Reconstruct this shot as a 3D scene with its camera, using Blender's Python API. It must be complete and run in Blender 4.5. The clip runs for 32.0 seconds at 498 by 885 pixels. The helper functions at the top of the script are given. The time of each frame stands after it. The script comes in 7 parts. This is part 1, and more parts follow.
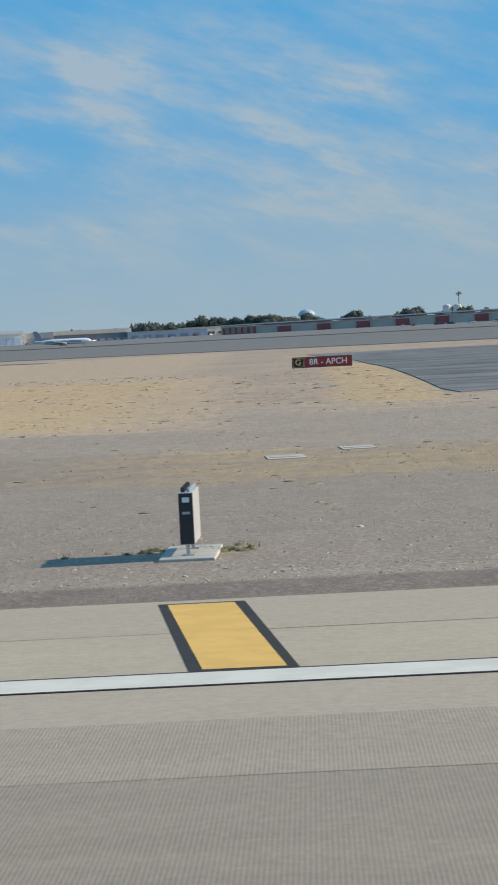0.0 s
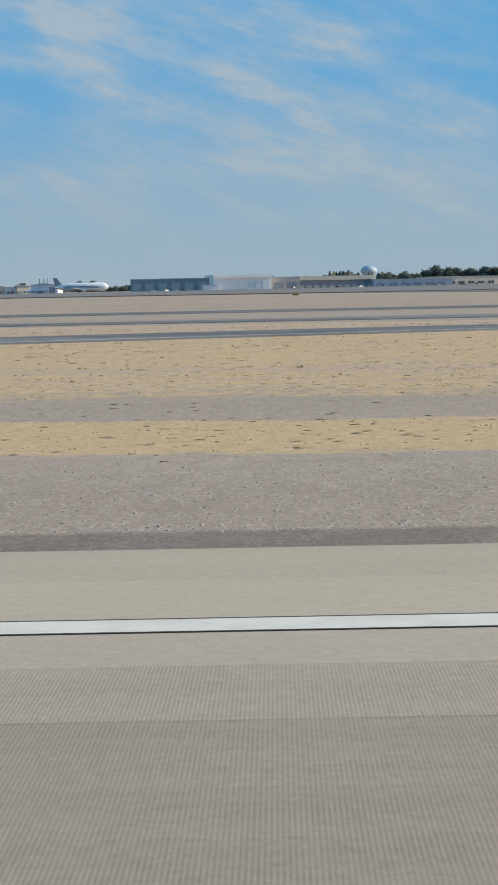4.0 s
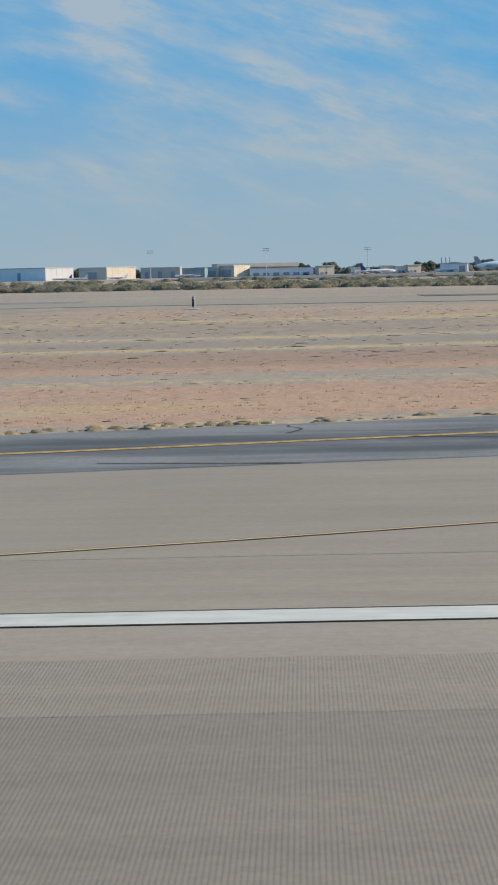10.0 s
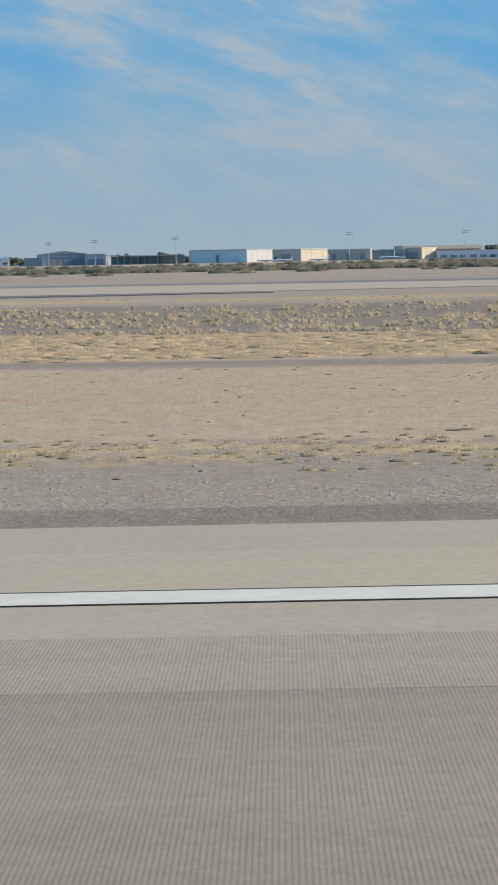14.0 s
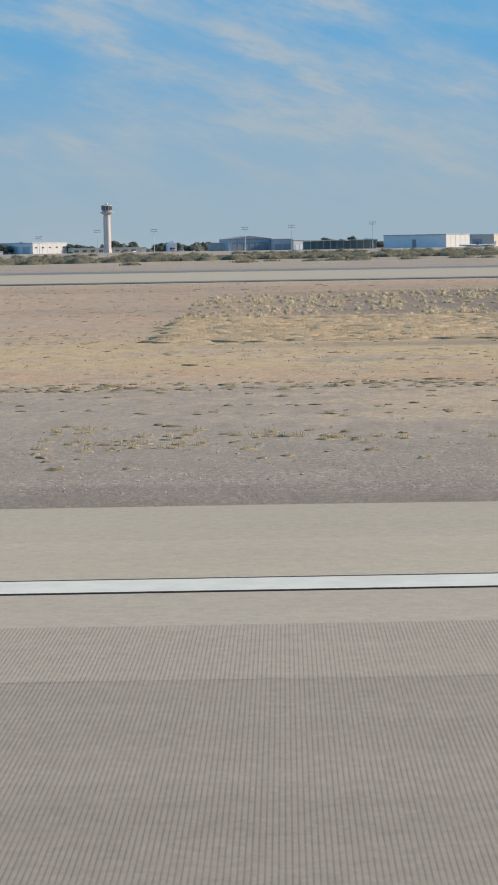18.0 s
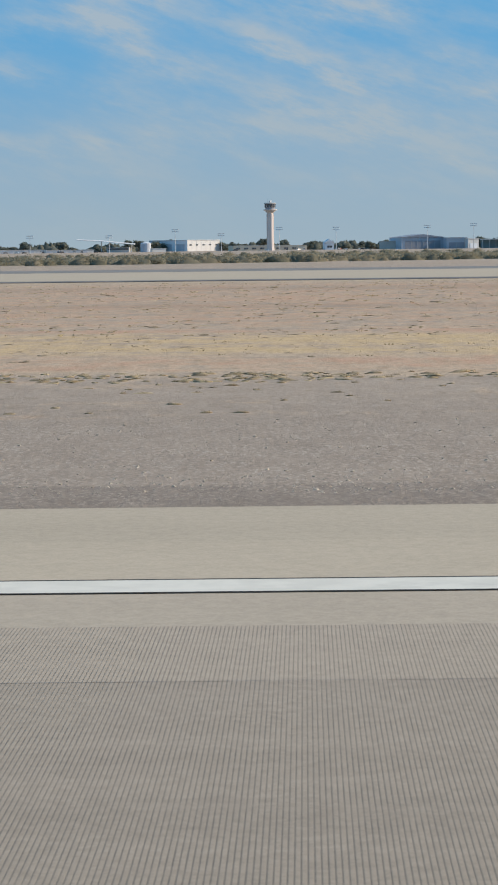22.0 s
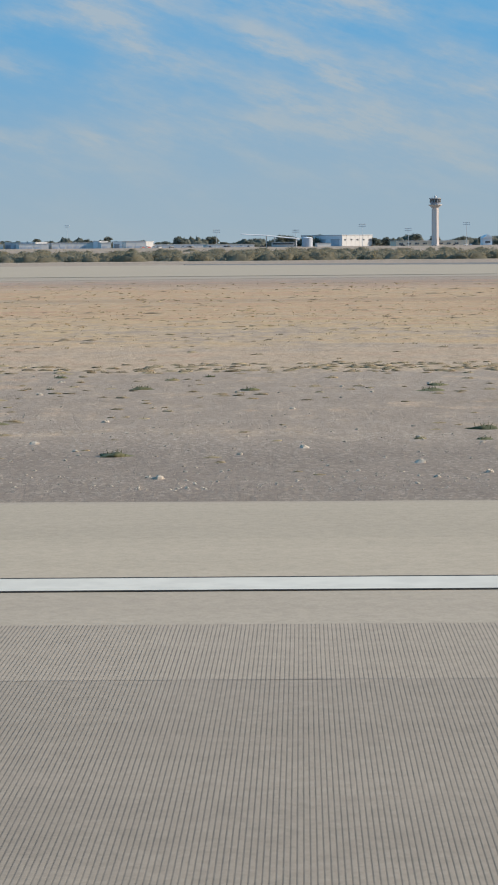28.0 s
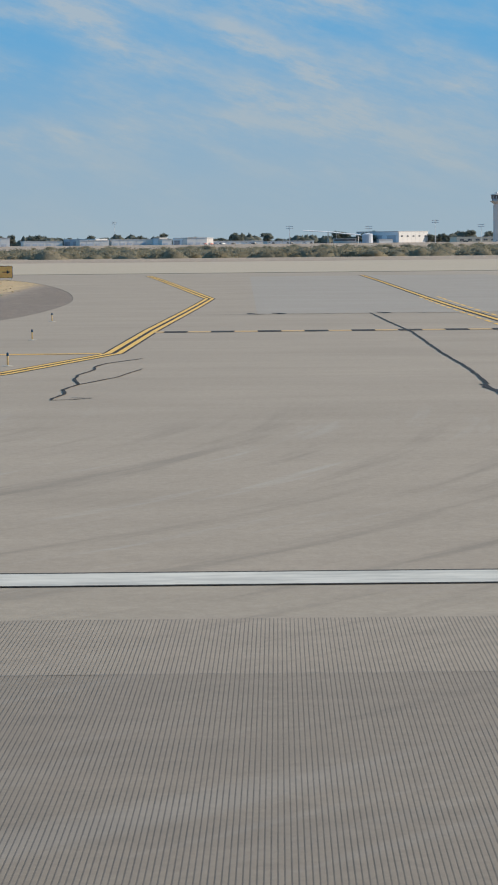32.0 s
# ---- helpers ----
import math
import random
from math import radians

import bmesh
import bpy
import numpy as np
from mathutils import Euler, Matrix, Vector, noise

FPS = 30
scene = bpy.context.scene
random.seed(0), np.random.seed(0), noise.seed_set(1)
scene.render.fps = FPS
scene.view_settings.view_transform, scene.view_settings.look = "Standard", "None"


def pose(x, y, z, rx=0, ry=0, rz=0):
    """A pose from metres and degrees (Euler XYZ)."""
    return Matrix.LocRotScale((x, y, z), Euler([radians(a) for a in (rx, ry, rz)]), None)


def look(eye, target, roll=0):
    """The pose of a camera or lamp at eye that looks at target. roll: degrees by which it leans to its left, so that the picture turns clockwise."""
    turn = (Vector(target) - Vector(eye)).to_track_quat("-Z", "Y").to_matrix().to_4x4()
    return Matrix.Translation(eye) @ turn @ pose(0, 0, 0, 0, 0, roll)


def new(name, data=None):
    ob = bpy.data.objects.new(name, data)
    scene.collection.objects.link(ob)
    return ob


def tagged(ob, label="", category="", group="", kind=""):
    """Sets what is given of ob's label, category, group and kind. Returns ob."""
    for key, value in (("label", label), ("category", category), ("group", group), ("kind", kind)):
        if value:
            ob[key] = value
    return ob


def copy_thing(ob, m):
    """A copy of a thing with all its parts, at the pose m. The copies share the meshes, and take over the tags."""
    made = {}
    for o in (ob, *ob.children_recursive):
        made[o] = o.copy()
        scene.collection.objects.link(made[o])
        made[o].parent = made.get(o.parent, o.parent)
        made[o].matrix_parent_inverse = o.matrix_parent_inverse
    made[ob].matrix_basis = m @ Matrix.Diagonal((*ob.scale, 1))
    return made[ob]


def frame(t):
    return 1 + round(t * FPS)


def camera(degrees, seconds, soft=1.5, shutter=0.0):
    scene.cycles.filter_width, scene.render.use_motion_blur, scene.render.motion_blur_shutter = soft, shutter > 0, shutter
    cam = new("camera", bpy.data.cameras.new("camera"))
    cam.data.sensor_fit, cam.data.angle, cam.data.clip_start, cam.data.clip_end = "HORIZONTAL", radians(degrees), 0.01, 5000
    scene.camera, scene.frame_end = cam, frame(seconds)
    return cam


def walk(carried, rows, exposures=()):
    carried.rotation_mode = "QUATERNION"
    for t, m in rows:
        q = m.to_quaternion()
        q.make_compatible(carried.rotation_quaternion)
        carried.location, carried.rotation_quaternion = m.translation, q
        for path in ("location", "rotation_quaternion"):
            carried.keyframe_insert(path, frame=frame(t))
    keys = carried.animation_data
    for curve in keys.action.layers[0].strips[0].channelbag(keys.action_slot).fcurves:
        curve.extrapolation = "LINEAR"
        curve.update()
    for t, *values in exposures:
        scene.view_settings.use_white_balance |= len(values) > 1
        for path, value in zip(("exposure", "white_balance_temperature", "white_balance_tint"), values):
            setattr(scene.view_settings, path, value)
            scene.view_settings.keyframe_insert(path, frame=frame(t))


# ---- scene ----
# All numbers below are in runway metres; the model is built at this scale, so that the fast roll keeps within the camera's pace
MODEL = 0.59

# the rolling aircraft's window seat: seconds, x along the runway, height, yaw, pitch, roll (degrees)
EYE_Y = -1.6
ROWS = [
    (0.0, -0.0, 3.407, 1.03, -2.805, -2.906), (0.5, -33.14, 3.398, 0.96, -2.937, -2.749), (1.0, -65.72, 3.394, 0.872, -3.02, -2.407), (1.5, -97.75, 3.387, 0.657, -3.243, -1.949),
    (2.0, -129.23, 3.35, 0.368, -3.499, -1.875), (2.5, -160.15, 3.332, 0.132, -3.75, -1.688), (3.0, -190.52, 3.314, 0.011, -3.846, -1.403), (3.5, -220.33, 3.324, 0.014, -3.86, -1.157),
    (4.0, -249.71, 3.328, 0.119, -3.916, -1.073), (4.5, -278.77, 3.331, 0.225, -3.973, -0.989), (5.0, -307.51, 3.335, 0.33, -4.03, -0.905), (5.5, -335.93, 3.338, 0.436, -4.087, -0.821),
    (6.0, -364.03, 3.323, 0.47, -4.074, -0.729), (6.5, -391.81, 3.333, 0.519, -4.055, -0.854), (7.0, -419.27, 3.343, 0.659, -4.051, -0.826), (7.5, -446.38, 3.357, 0.899, -4.036, -0.979),
    (8.0, -473.13, 3.371, 1.077, -4.06, -0.993), (8.5, -499.5, 3.367, 1.186, -4.086, -0.887), (9.0, -525.51, 3.367, 1.162, -4.102, -0.926), (9.5, -551.15, 3.377, 1.0, -4.172, -0.929),
    (10.0, -576.42, 3.387, 0.824, -4.248, -1.201), (10.5, -601.32, 3.38, 0.706, -4.354, -1.25), (11.0, -625.85, 3.36, 0.681, -4.413, -1.402), (11.5, -650.02, 3.339, 0.625, -4.505, -1.413),
    (12.0, -673.85, 3.319, 0.6, -4.538, -1.423), (12.5, -697.32, 3.326, 0.55, -4.52, -1.203), (13.0, -720.44, 3.333, 0.443, -4.527, -1.072), (13.5, -743.21, 3.326, 0.296, -4.574, -1.015),
    (14.0, -765.64, 3.317, 0.242, -4.603, -1.127), (14.5, -787.71, 3.323, 0.241, -4.617, -1.094), (15.0, -809.43, 3.328, 0.298, -4.67, -1.126), (15.5, -830.75, 3.327, 0.284, -4.737, -0.918),
    (16.0, -851.61, 3.325, 0.269, -4.763, -0.958), (16.5, -872.0, 3.324, 0.255, -4.789, -0.997), (17.0, -891.94, 3.322, 0.24, -4.816, -1.036), (17.5, -911.42, 3.32, 0.225, -4.842, -1.075),
    (18.0, -930.45, 3.318, 0.315, -4.89, -1.043), (18.5, -949.01, 3.33, 0.417, -4.936, -0.91), (19.0, -967.11, 3.342, 0.524, -4.972, -0.858), (19.5, -984.79, 3.352, 0.634, -4.996, -0.825),
    (20.0, -1002.07, 3.363, 0.74, -4.995, -0.862), (20.5, -1018.97, 3.357, 0.866, -4.979, -0.793), (21.0, -1035.47, 3.353, 0.942, -4.947, -0.793), (21.5, -1051.58, 3.34, 0.902, -4.912, -0.683),
    (22.0, -1067.3, 3.328, 0.807, -4.88, -0.704), (22.5, -1082.63, 3.322, 0.711, -4.838, -0.641), (23.0, -1097.57, 3.315, 0.628, -4.812, -0.576), (23.5, -1112.14, 3.311, 0.583, -4.809, -0.49),
    (24.0, -1126.39, 3.306, 0.564, -4.803, -0.503), (24.5, -1140.31, 3.307, 0.522, -4.79, -0.44), (25.0, -1153.9, 3.307, 0.476, -4.787, -0.511), (25.5, -1167.16, 3.315, 0.366, -4.788, -0.375),
    (26.0, -1180.09, 3.321, 0.399, -4.818, -0.414), (26.5, -1192.69, 3.328, 0.432, -4.848, -0.453), (27.0, -1204.96, 3.334, 0.465, -4.879, -0.492), (27.5, -1216.92, 3.341, 0.498, -4.909, -0.531),
    (28.0, -1228.58, 3.348, 0.721, -4.969, -0.5), (28.5, -1239.95, 3.344, 0.896, -5.005, -0.46), (29.0, -1251.02, 3.34, 0.984, -5.032, -0.502), (29.5, -1261.8, 3.318, 0.984, -5.016, -0.511),
    (30.0, -1272.28, 3.296, 0.899, -5.009, -0.522), (30.5, -1282.46, 3.298, 0.781, -5.009, -0.472), (31.0, -1292.35, 3.299, 0.603, -5.02, -0.414), (31.5, -1301.95, 3.31, 0.421, -5.009, -0.488),
    (32.0, -1311.24, 3.321, 0.124, -5.043, -0.573),
]


def seat(x, z, yaw, pitch, roll):
    return pose(x * MODEL, EYE_Y * MODEL, (z + 0.028) * MODEL) @ pose(0, 0, 0, 0, 0, yaw) @ pose(0, 0, 0, 90 + pitch) @ pose(0, 0, 0, 0, 0, roll)


cam = camera(2 * math.degrees(math.atan(441 / 4050)), 32.0, soft=1.9, shutter=0.01)
walk(cam, [(t, seat(x, z, a, b, c)) for t, x, z, a, b, c in ROWS], [
    (0.0, 0.4, 6310, 7), (3.0, 0.4, 6430, 9), (6.0, 0.4, 6430, 9), (8.0, 0.4, 6390, 8), (9.0, 0.4, 6430, 8.6), (10.0, 0.4, 6420, 8.6), (11.0, 0.4, 6270, 6.3), (13.0, 0.4, 6500, 10), (32.0, 0.4, 6500, 10)])

# ---- light: morning sun low in the east, thin high cloud ----
SUN_UP, SUN_TURN = 25.0, 7.0  # degrees above the ground; from +x towards +y
sun = new("sun", bpy.data.lights.new("sun", "SUN"))
sun.data.energy, sun.data.angle, sun.data.color = 4.4, radians(0.6), (1.0, 0.82, 0.62)
SUN_WAY = Vector((math.cos(radians(SUN_UP)) * math.cos(radians(SUN_TURN)), math.cos(radians(SUN_UP)) * math.sin(radians(SUN_TURN)), math.sin(radians(SUN_UP))))
sun.matrix_world = look(SUN_WAY * 100, (0, 0, 0))


def mixer(nt, a, b, fac, mode="MIX"):
    """Colour mix node; a, b, fac may be sockets or values."""
    n = nt.nodes.new("ShaderNodeMix")
    n.data_type, n.blend_type, n.clamp_factor = "RGBA", mode, True
    for sock, v in ((n.inputs[0], fac), (n.inputs[6], a), (n.inputs[7], b)):
        if isinstance(v, bpy.types.NodeSocket):
            nt.links.new(v, sock)
        elif isinstance(v, (int, float)):
            sock.default_value = v
        else:
            sock.default_value = (*v, 1)
    return n.outputs[2]


def calc(nt, op, a, b=0.0, c=0.0):
    n = nt.nodes.new("ShaderNodeMath")
    n.operation = op
    for sock, v in zip(n.inputs, (a, b, c)):
        if isinstance(v, bpy.types.NodeSocket):
            nt.links.new(v, sock)
        else:
            sock.default_value = v
    return n.outputs[0]


def ramp01(nt, v, lo, hi, a=0.0, b=1.0):
    n = nt.nodes.new("ShaderNodeMapRange")
    n.interpolation_type = "SMOOTHSTEP"
    nt.links.new(v, n.inputs[0])
    for i, x in enumerate((lo, hi, a, b)):
        n.inputs[i + 1].default_value = x
    return n.outputs[0]


def grain(nt, vec, scale, detail=4.0, rough=0.6, stretch=None, turn=0.0):
    if stretch:
        m = nt.nodes.new("ShaderNodeMapping")
        m.inputs["Scale"].default_value = stretch
        m.inputs["Rotation"].default_value = (0, 0, radians(turn))
        nt.links.new(vec, m.inputs["Vector"])
        vec = m.outputs[0]
    n = nt.nodes.new("ShaderNodeTexNoise")
    n.inputs["Scale"].default_value, n.inputs["Detail"].default_value, n.inputs["Roughness"].default_value = scale, detail, rough
    nt.links.new(vec, n.inputs["Vector"])
    return n.outputs["Fac"]


world = bpy.data.worlds.new("sky")
scene.world = world
world.use_nodes = True
wn = world.node_tree
bg = wn.nodes["Background"]
sky = wn.nodes.new("ShaderNodeTexSky")
sky.sky_type, sky.sun_disc = "NISHITA", False
sky.sun_elevation, sky.sun_rotation = radians(SUN_UP), radians(90 - SUN_TURN)
sky.air_density, sky.dust_density, sky.ozone_density = 1.0, 0.7, 2.5
dirn = wn.nodes.new("ShaderNodeTexCoord").outputs["Generated"]
sep = wn.nodes.new("ShaderNodeSeparateXYZ")
wn.links.new(dirn, sep.inputs[0])
# thin sheets all round, and the long cirrus streaks over the far side of the field
lean = wn.nodes.new("ShaderNodeVectorRotate")
lean.rotation_type = "Y_AXIS"
lean.inputs["Angle"].default_value = radians(-17)
wn.links.new(dirn, lean.inputs["Vector"])
wisp = grain(wn, lean.outputs[0], 1.0, 8.0, 0.62, (9.0, 3.4, 26.0))
sheet = grain(wn, lean.outputs[0], 1.0, 4.0, 0.5, (4.0, 2.0, 13.0))
veiled = calc(wn, "ADD", calc(wn, "MULTIPLY", wisp, 0.5), calc(wn, "MULTIPLY", sheet, 0.5))
veiled = ramp01(wn, veiled, 0.34, 0.66, 0.0, 0.66)
turned = calc(wn, "MULTIPLY", calc(wn, "ARCTAN2", sep.outputs["X"], sep.outputs["Y"]), 57.2958)
height = calc(wn, "MULTIPLY", calc(wn, "ARCSINE", sep.outputs["Z"]), 57.2958)
drift = grain(wn, dirn, 1.0, 5.0, 0.6, (14.0, 5.0, 30.0))
fibre = grain(wn, lean.outputs[0], 1.0, 8.0, 0.68, (22.0, 8.0, 85.0))
height = calc(wn, "ADD", height, calc(wn, "MULTIPLY", calc(wn, "SUBTRACT", drift, 0.5), 1.6))
height = calc(wn, "ADD", height, calc(wn, "MULTIPLY", calc(wn, "SUBTRACT", fibre, 0.5), 0.9))


def streak(a0, e0, a1, e1, wide, amount):
    """One cirrus streak from bearing a0 and height e0 to a1, e1, in degrees."""
    along = calc(wn, "DIVIDE", calc(wn, "SUBTRACT", turned, a0), a1 - a0)
    off = calc(wn, "DIVIDE", calc(wn, "SUBTRACT", height, calc(wn, "MULTIPLY_ADD", along, e1 - e0, e0)), wide)
    m = ramp01(wn, calc(wn, "ABSOLUTE", off), 0.0, 1.9, amount * 0.72, 0.0)
    return calc(wn, "MULTIPLY", m, calc(wn, "MULTIPLY", ramp01(wn, along, -0.2, 0.25), ramp01(wn, along, 0.8, 1.25, 1.0, 0.0)))


cloud = calc(wn, "ADD", calc(wn, "MULTIPLY", veiled, 0.46), 0.03)
for row in ((-1.0, 5.2, 1.8, 4.3, 0.3, 0.62), (1.4, 4.4, 6.2, 3.9, 0.42, 0.5), (3.4, 5.0, 6.2, 4.1, 0.32, 0.55), (-0.8, 4.0, 2.9, 3.05, 0.36, 0.5), (2.3, 3.2, 6.5, 2.5, 0.75, 0.42),
            (-5.6, 6.95, -2.9, 6.7, 0.4, 0.42), (-5.2, 6.7, -3.2, 5.1, 0.5, 0.26), (-4.3, 5.15, -1.2, 4.2, 0.45, 0.42), (-4.6, 3.98, -1.8, 3.5, 0.34, 0.42), (-5.5, 2.95, -0.4, 2.7, 0.34, 0.36),
            (-7.5, 4.6, -5.5, 4.3, 0.24, 0.45), (-7.5, 2.8, -5.6, 2.6, 0.24, 0.45), (-0.2, 6.35, 3.4, 6.0, 0.6, 0.4), (-7.2, 5.7, -3.9, 5.6, 0.34, 0.28), (4.0, 5.4, 6.2, 5.2, 0.34, 0.3), (-7.5, 2.2, 6.5, 1.7, 0.5, 0.3), (-4.0, 3.3, 0.5, 2.9, 0.3, 0.3), (1.0, 2.9, 5.0, 2.2, 0.3, 0.3)):
    cloud = calc(wn, "ADD", cloud, streak(*row))
cloud = calc(wn, "MINIMUM", calc(wn, "MULTIPLY", cloud, calc(wn, "MULTIPLY", ramp01(wn, wisp, 0.32, 0.68, 0.45, 1.4), ramp01(wn, fibre, 0.32, 0.68, 0.5, 1.4))), 0.8)
haze = ramp01(wn, sep.outputs["Z"], -0.005, 0.105, 0.85, 0.0)
clear = mixer(wn, sky.outputs[0], (0.62, 3.15, 6.0), 0.88)
veil = mixer(wn, clear, (3.9, 4.42, 4.78), cloud)
wn.links.new(mixer(wn, veil, (3.3, 4.05, 4.5), haze), bg.inputs["Color"])
bg.inputs["Strength"].default_value = 0.085


# ---- materials ----
def begun(name):
    m = bpy.data.materials.new(name)
    m.use_nodes = True
    return m, m.node_tree, m.node_tree.nodes["Principled BSDF"]


def ended(nt, bs, col, rough, height=None, depth=0.01, strength=0.5):
    if isinstance(col, bpy.types.NodeSocket):
        nt.links.new(col, bs.inputs["Base Color"])
    else:
        bs.inputs["Base Color"].default_value = (*col, 1)
    if isinstance(rough, bpy.types.NodeSocket):
        nt.links.new(rough, bs.inputs["Roughness"])
    else:
        bs.inputs["Roughness"].default_value = rough
    if height is not None:
        b = nt.nodes.new("ShaderNodeBump")
        b.inputs["Strength"].default_value, b.inputs["Distance"].default_value = strength, depth
        nt.links.new(height, b.inputs["Height"])
        nt.links.new(b.outputs[0], bs.inputs["Normal"])


def where(nt):
    """The place in runway metres."""
    n = nt.nodes.new("ShaderNodeVectorMath")
    n.operation = "SCALE"
    n.inputs["Scale"].default_value = 1 / MODEL
    nt.links.new(nt.nodes.new("ShaderNodeNewGeometry").outputs["Position"], n.inputs[0])
    return n.outputs[0]


def plain(name, col, rough=0.6, metal=0.0, vary=0.18, scale=3.0):
    """Paint, metal or plastic with slight dirt at two scales, in the object's own space."""
    m, nt, bs = begun(name)
    at = nt.nodes.new("ShaderNodeTexCoord").outputs["Object"]
    f = calc(nt, "ADD", calc(nt, "MULTIPLY", grain(nt, at, scale), 0.6), calc(nt, "MULTIPLY", grain(nt, at, scale * 11), 0.4))
    ended(nt, bs, mixer(nt, [c * (1 - vary) for c in col], [min(1, c * (1 + vary)) for c in col], ramp01(nt, f, 0.3, 0.7)), rough)
    bs.inputs["Metallic"].default_value = metal
    return m


def paved(name, a, b, tint=None, streaks=(0.02, 0.9, 1), groove=False, rubber=(), grit=0.12, turns=(), spread=0.28):
    """Pavement: long streaks along the traffic, blotches and fine aggregate; grooves are saw cuts across the runway."""
    m, nt, bs = begun(name)
    p = where(nt)
    long = grain(nt, p, 1.0, 5.0, 0.6, streaks)
    blot = grain(nt, p, 0.22, 4.0, 0.6)
    fine = grain(nt, p, 26.0, 3.0, 0.7)
    speck = grain(nt, p, 7.0, 3.0, 0.7)
    f = calc(nt, "ADD", calc(nt, "MULTIPLY", long, 0.6), calc(nt, "MULTIPLY", blot, 0.4))
    a, b = [c * k for c, k in zip(a, (1.11, 1.055, 0.995))], [c * k for c, k in zip(b, (1.11, 1.055, 0.995))]
    col = mixer(nt, a, b, ramp01(nt, f, 0.5 - spread, 0.5 + spread))
    rnd = nt.nodes.new("ShaderNodeObjectInfo").outputs["Random"]
    col = mixer(nt, col, mixer(nt, (0.94, 0.94, 0.94), (1.05, 1.045, 1.04), rnd), 1.0, "MULTIPLY")
    fs = calc(nt, "ADD", calc(nt, "MULTIPLY", fine, 0.5), calc(nt, "MULTIPLY", speck, 0.5))
    col = mixer(nt, col, mixer(nt, (1 - grit,) * 3, (1 + grit,) * 3, ramp01(nt, fs, 0.3, 0.7)), 1.0, "MULTIPLY")
    sp = nt.nodes.new("ShaderNodeSeparateXYZ")
    nt.links.new(p, sp.inputs[0])
    for x0, x1, x2, x3, amount in rubber:
        # tyre rubber left round the exits
        inside = calc(nt, "MULTIPLY", ramp01(nt, sp.outputs[0], x0, x1), ramp01(nt, sp.outputs[0], x2, x3, 1.0, 0.0))
        arcs = grain(nt, p, 1.0, 7.0, 0.7, (0.16, 1.1, 1), -12)
        inside = calc(nt, "MULTIPLY", inside, ramp01(nt, arcs, 0.28, 0.7, 0.68, 1.0))
        col = mixer(nt, col, (0.148, 0.121, 0.097), calc(nt, "MULTIPLY", inside, amount))
    for cx, cy, x0, x1, dark, pale in turns:
        # arcs left by tyres that turn about a centre
        dx, dy = calc(nt, "SUBTRACT", sp.outputs[0], cx), calc(nt, "SUBTRACT", sp.outputs[1], cy)
        far = calc(nt, "SQRT", calc(nt, "ADD", calc(nt, "MULTIPLY", dx, dx), calc(nt, "MULTIPLY", dy, dy)))
        ring = nt.nodes.new("ShaderNodeCombineXYZ")
        nt.links.new(far, ring.inputs[0])
        nt.links.new(calc(nt, "ARCTAN2", dy, dx), ring.inputs[1])
        here = calc(nt, "MULTIPLY", ramp01(nt, sp.outputs[0], x0, x0 + 14), ramp01(nt, sp.outputs[0], x1 - 14, x1, 1.0, 0.0))
        here = calc(nt, "MULTIPLY", here, ramp01(nt, sp.outputs[1], 34, 54, 1.0, 0.0))
        arc = grain(nt, ring.outputs[0], 1.0, 5.0, 0.62, (1.15, 3.2, 1))
        col = mixer(nt, col, (0.115, 0.1, 0.084), calc(nt, "MULTIPLY", here, ramp01(nt, arc, 0.5, 0.7, 0.0, dark)))
        col = mixer(nt, col, (0.47, 0.45, 0.42), calc(nt, "MULTIPLY", here, ramp01(nt, arc, 0.3, 0.44, pale, 0.0)))
    height = fs
    if groove:
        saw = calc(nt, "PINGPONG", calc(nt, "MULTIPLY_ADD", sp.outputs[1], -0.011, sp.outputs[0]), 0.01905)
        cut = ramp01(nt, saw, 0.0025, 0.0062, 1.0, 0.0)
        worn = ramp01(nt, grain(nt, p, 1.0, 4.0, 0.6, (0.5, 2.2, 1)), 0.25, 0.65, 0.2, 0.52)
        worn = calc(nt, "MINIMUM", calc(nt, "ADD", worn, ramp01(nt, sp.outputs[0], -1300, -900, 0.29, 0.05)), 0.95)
        # dirt and shade down in each cut are put into the colour
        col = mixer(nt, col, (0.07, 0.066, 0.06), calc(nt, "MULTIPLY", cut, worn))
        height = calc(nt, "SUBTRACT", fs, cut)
    bs.inputs["Specular IOR Level"].default_value = 0.3
    ended(nt, bs, col, 0.86, height, 0.004, 0.25)
    return m


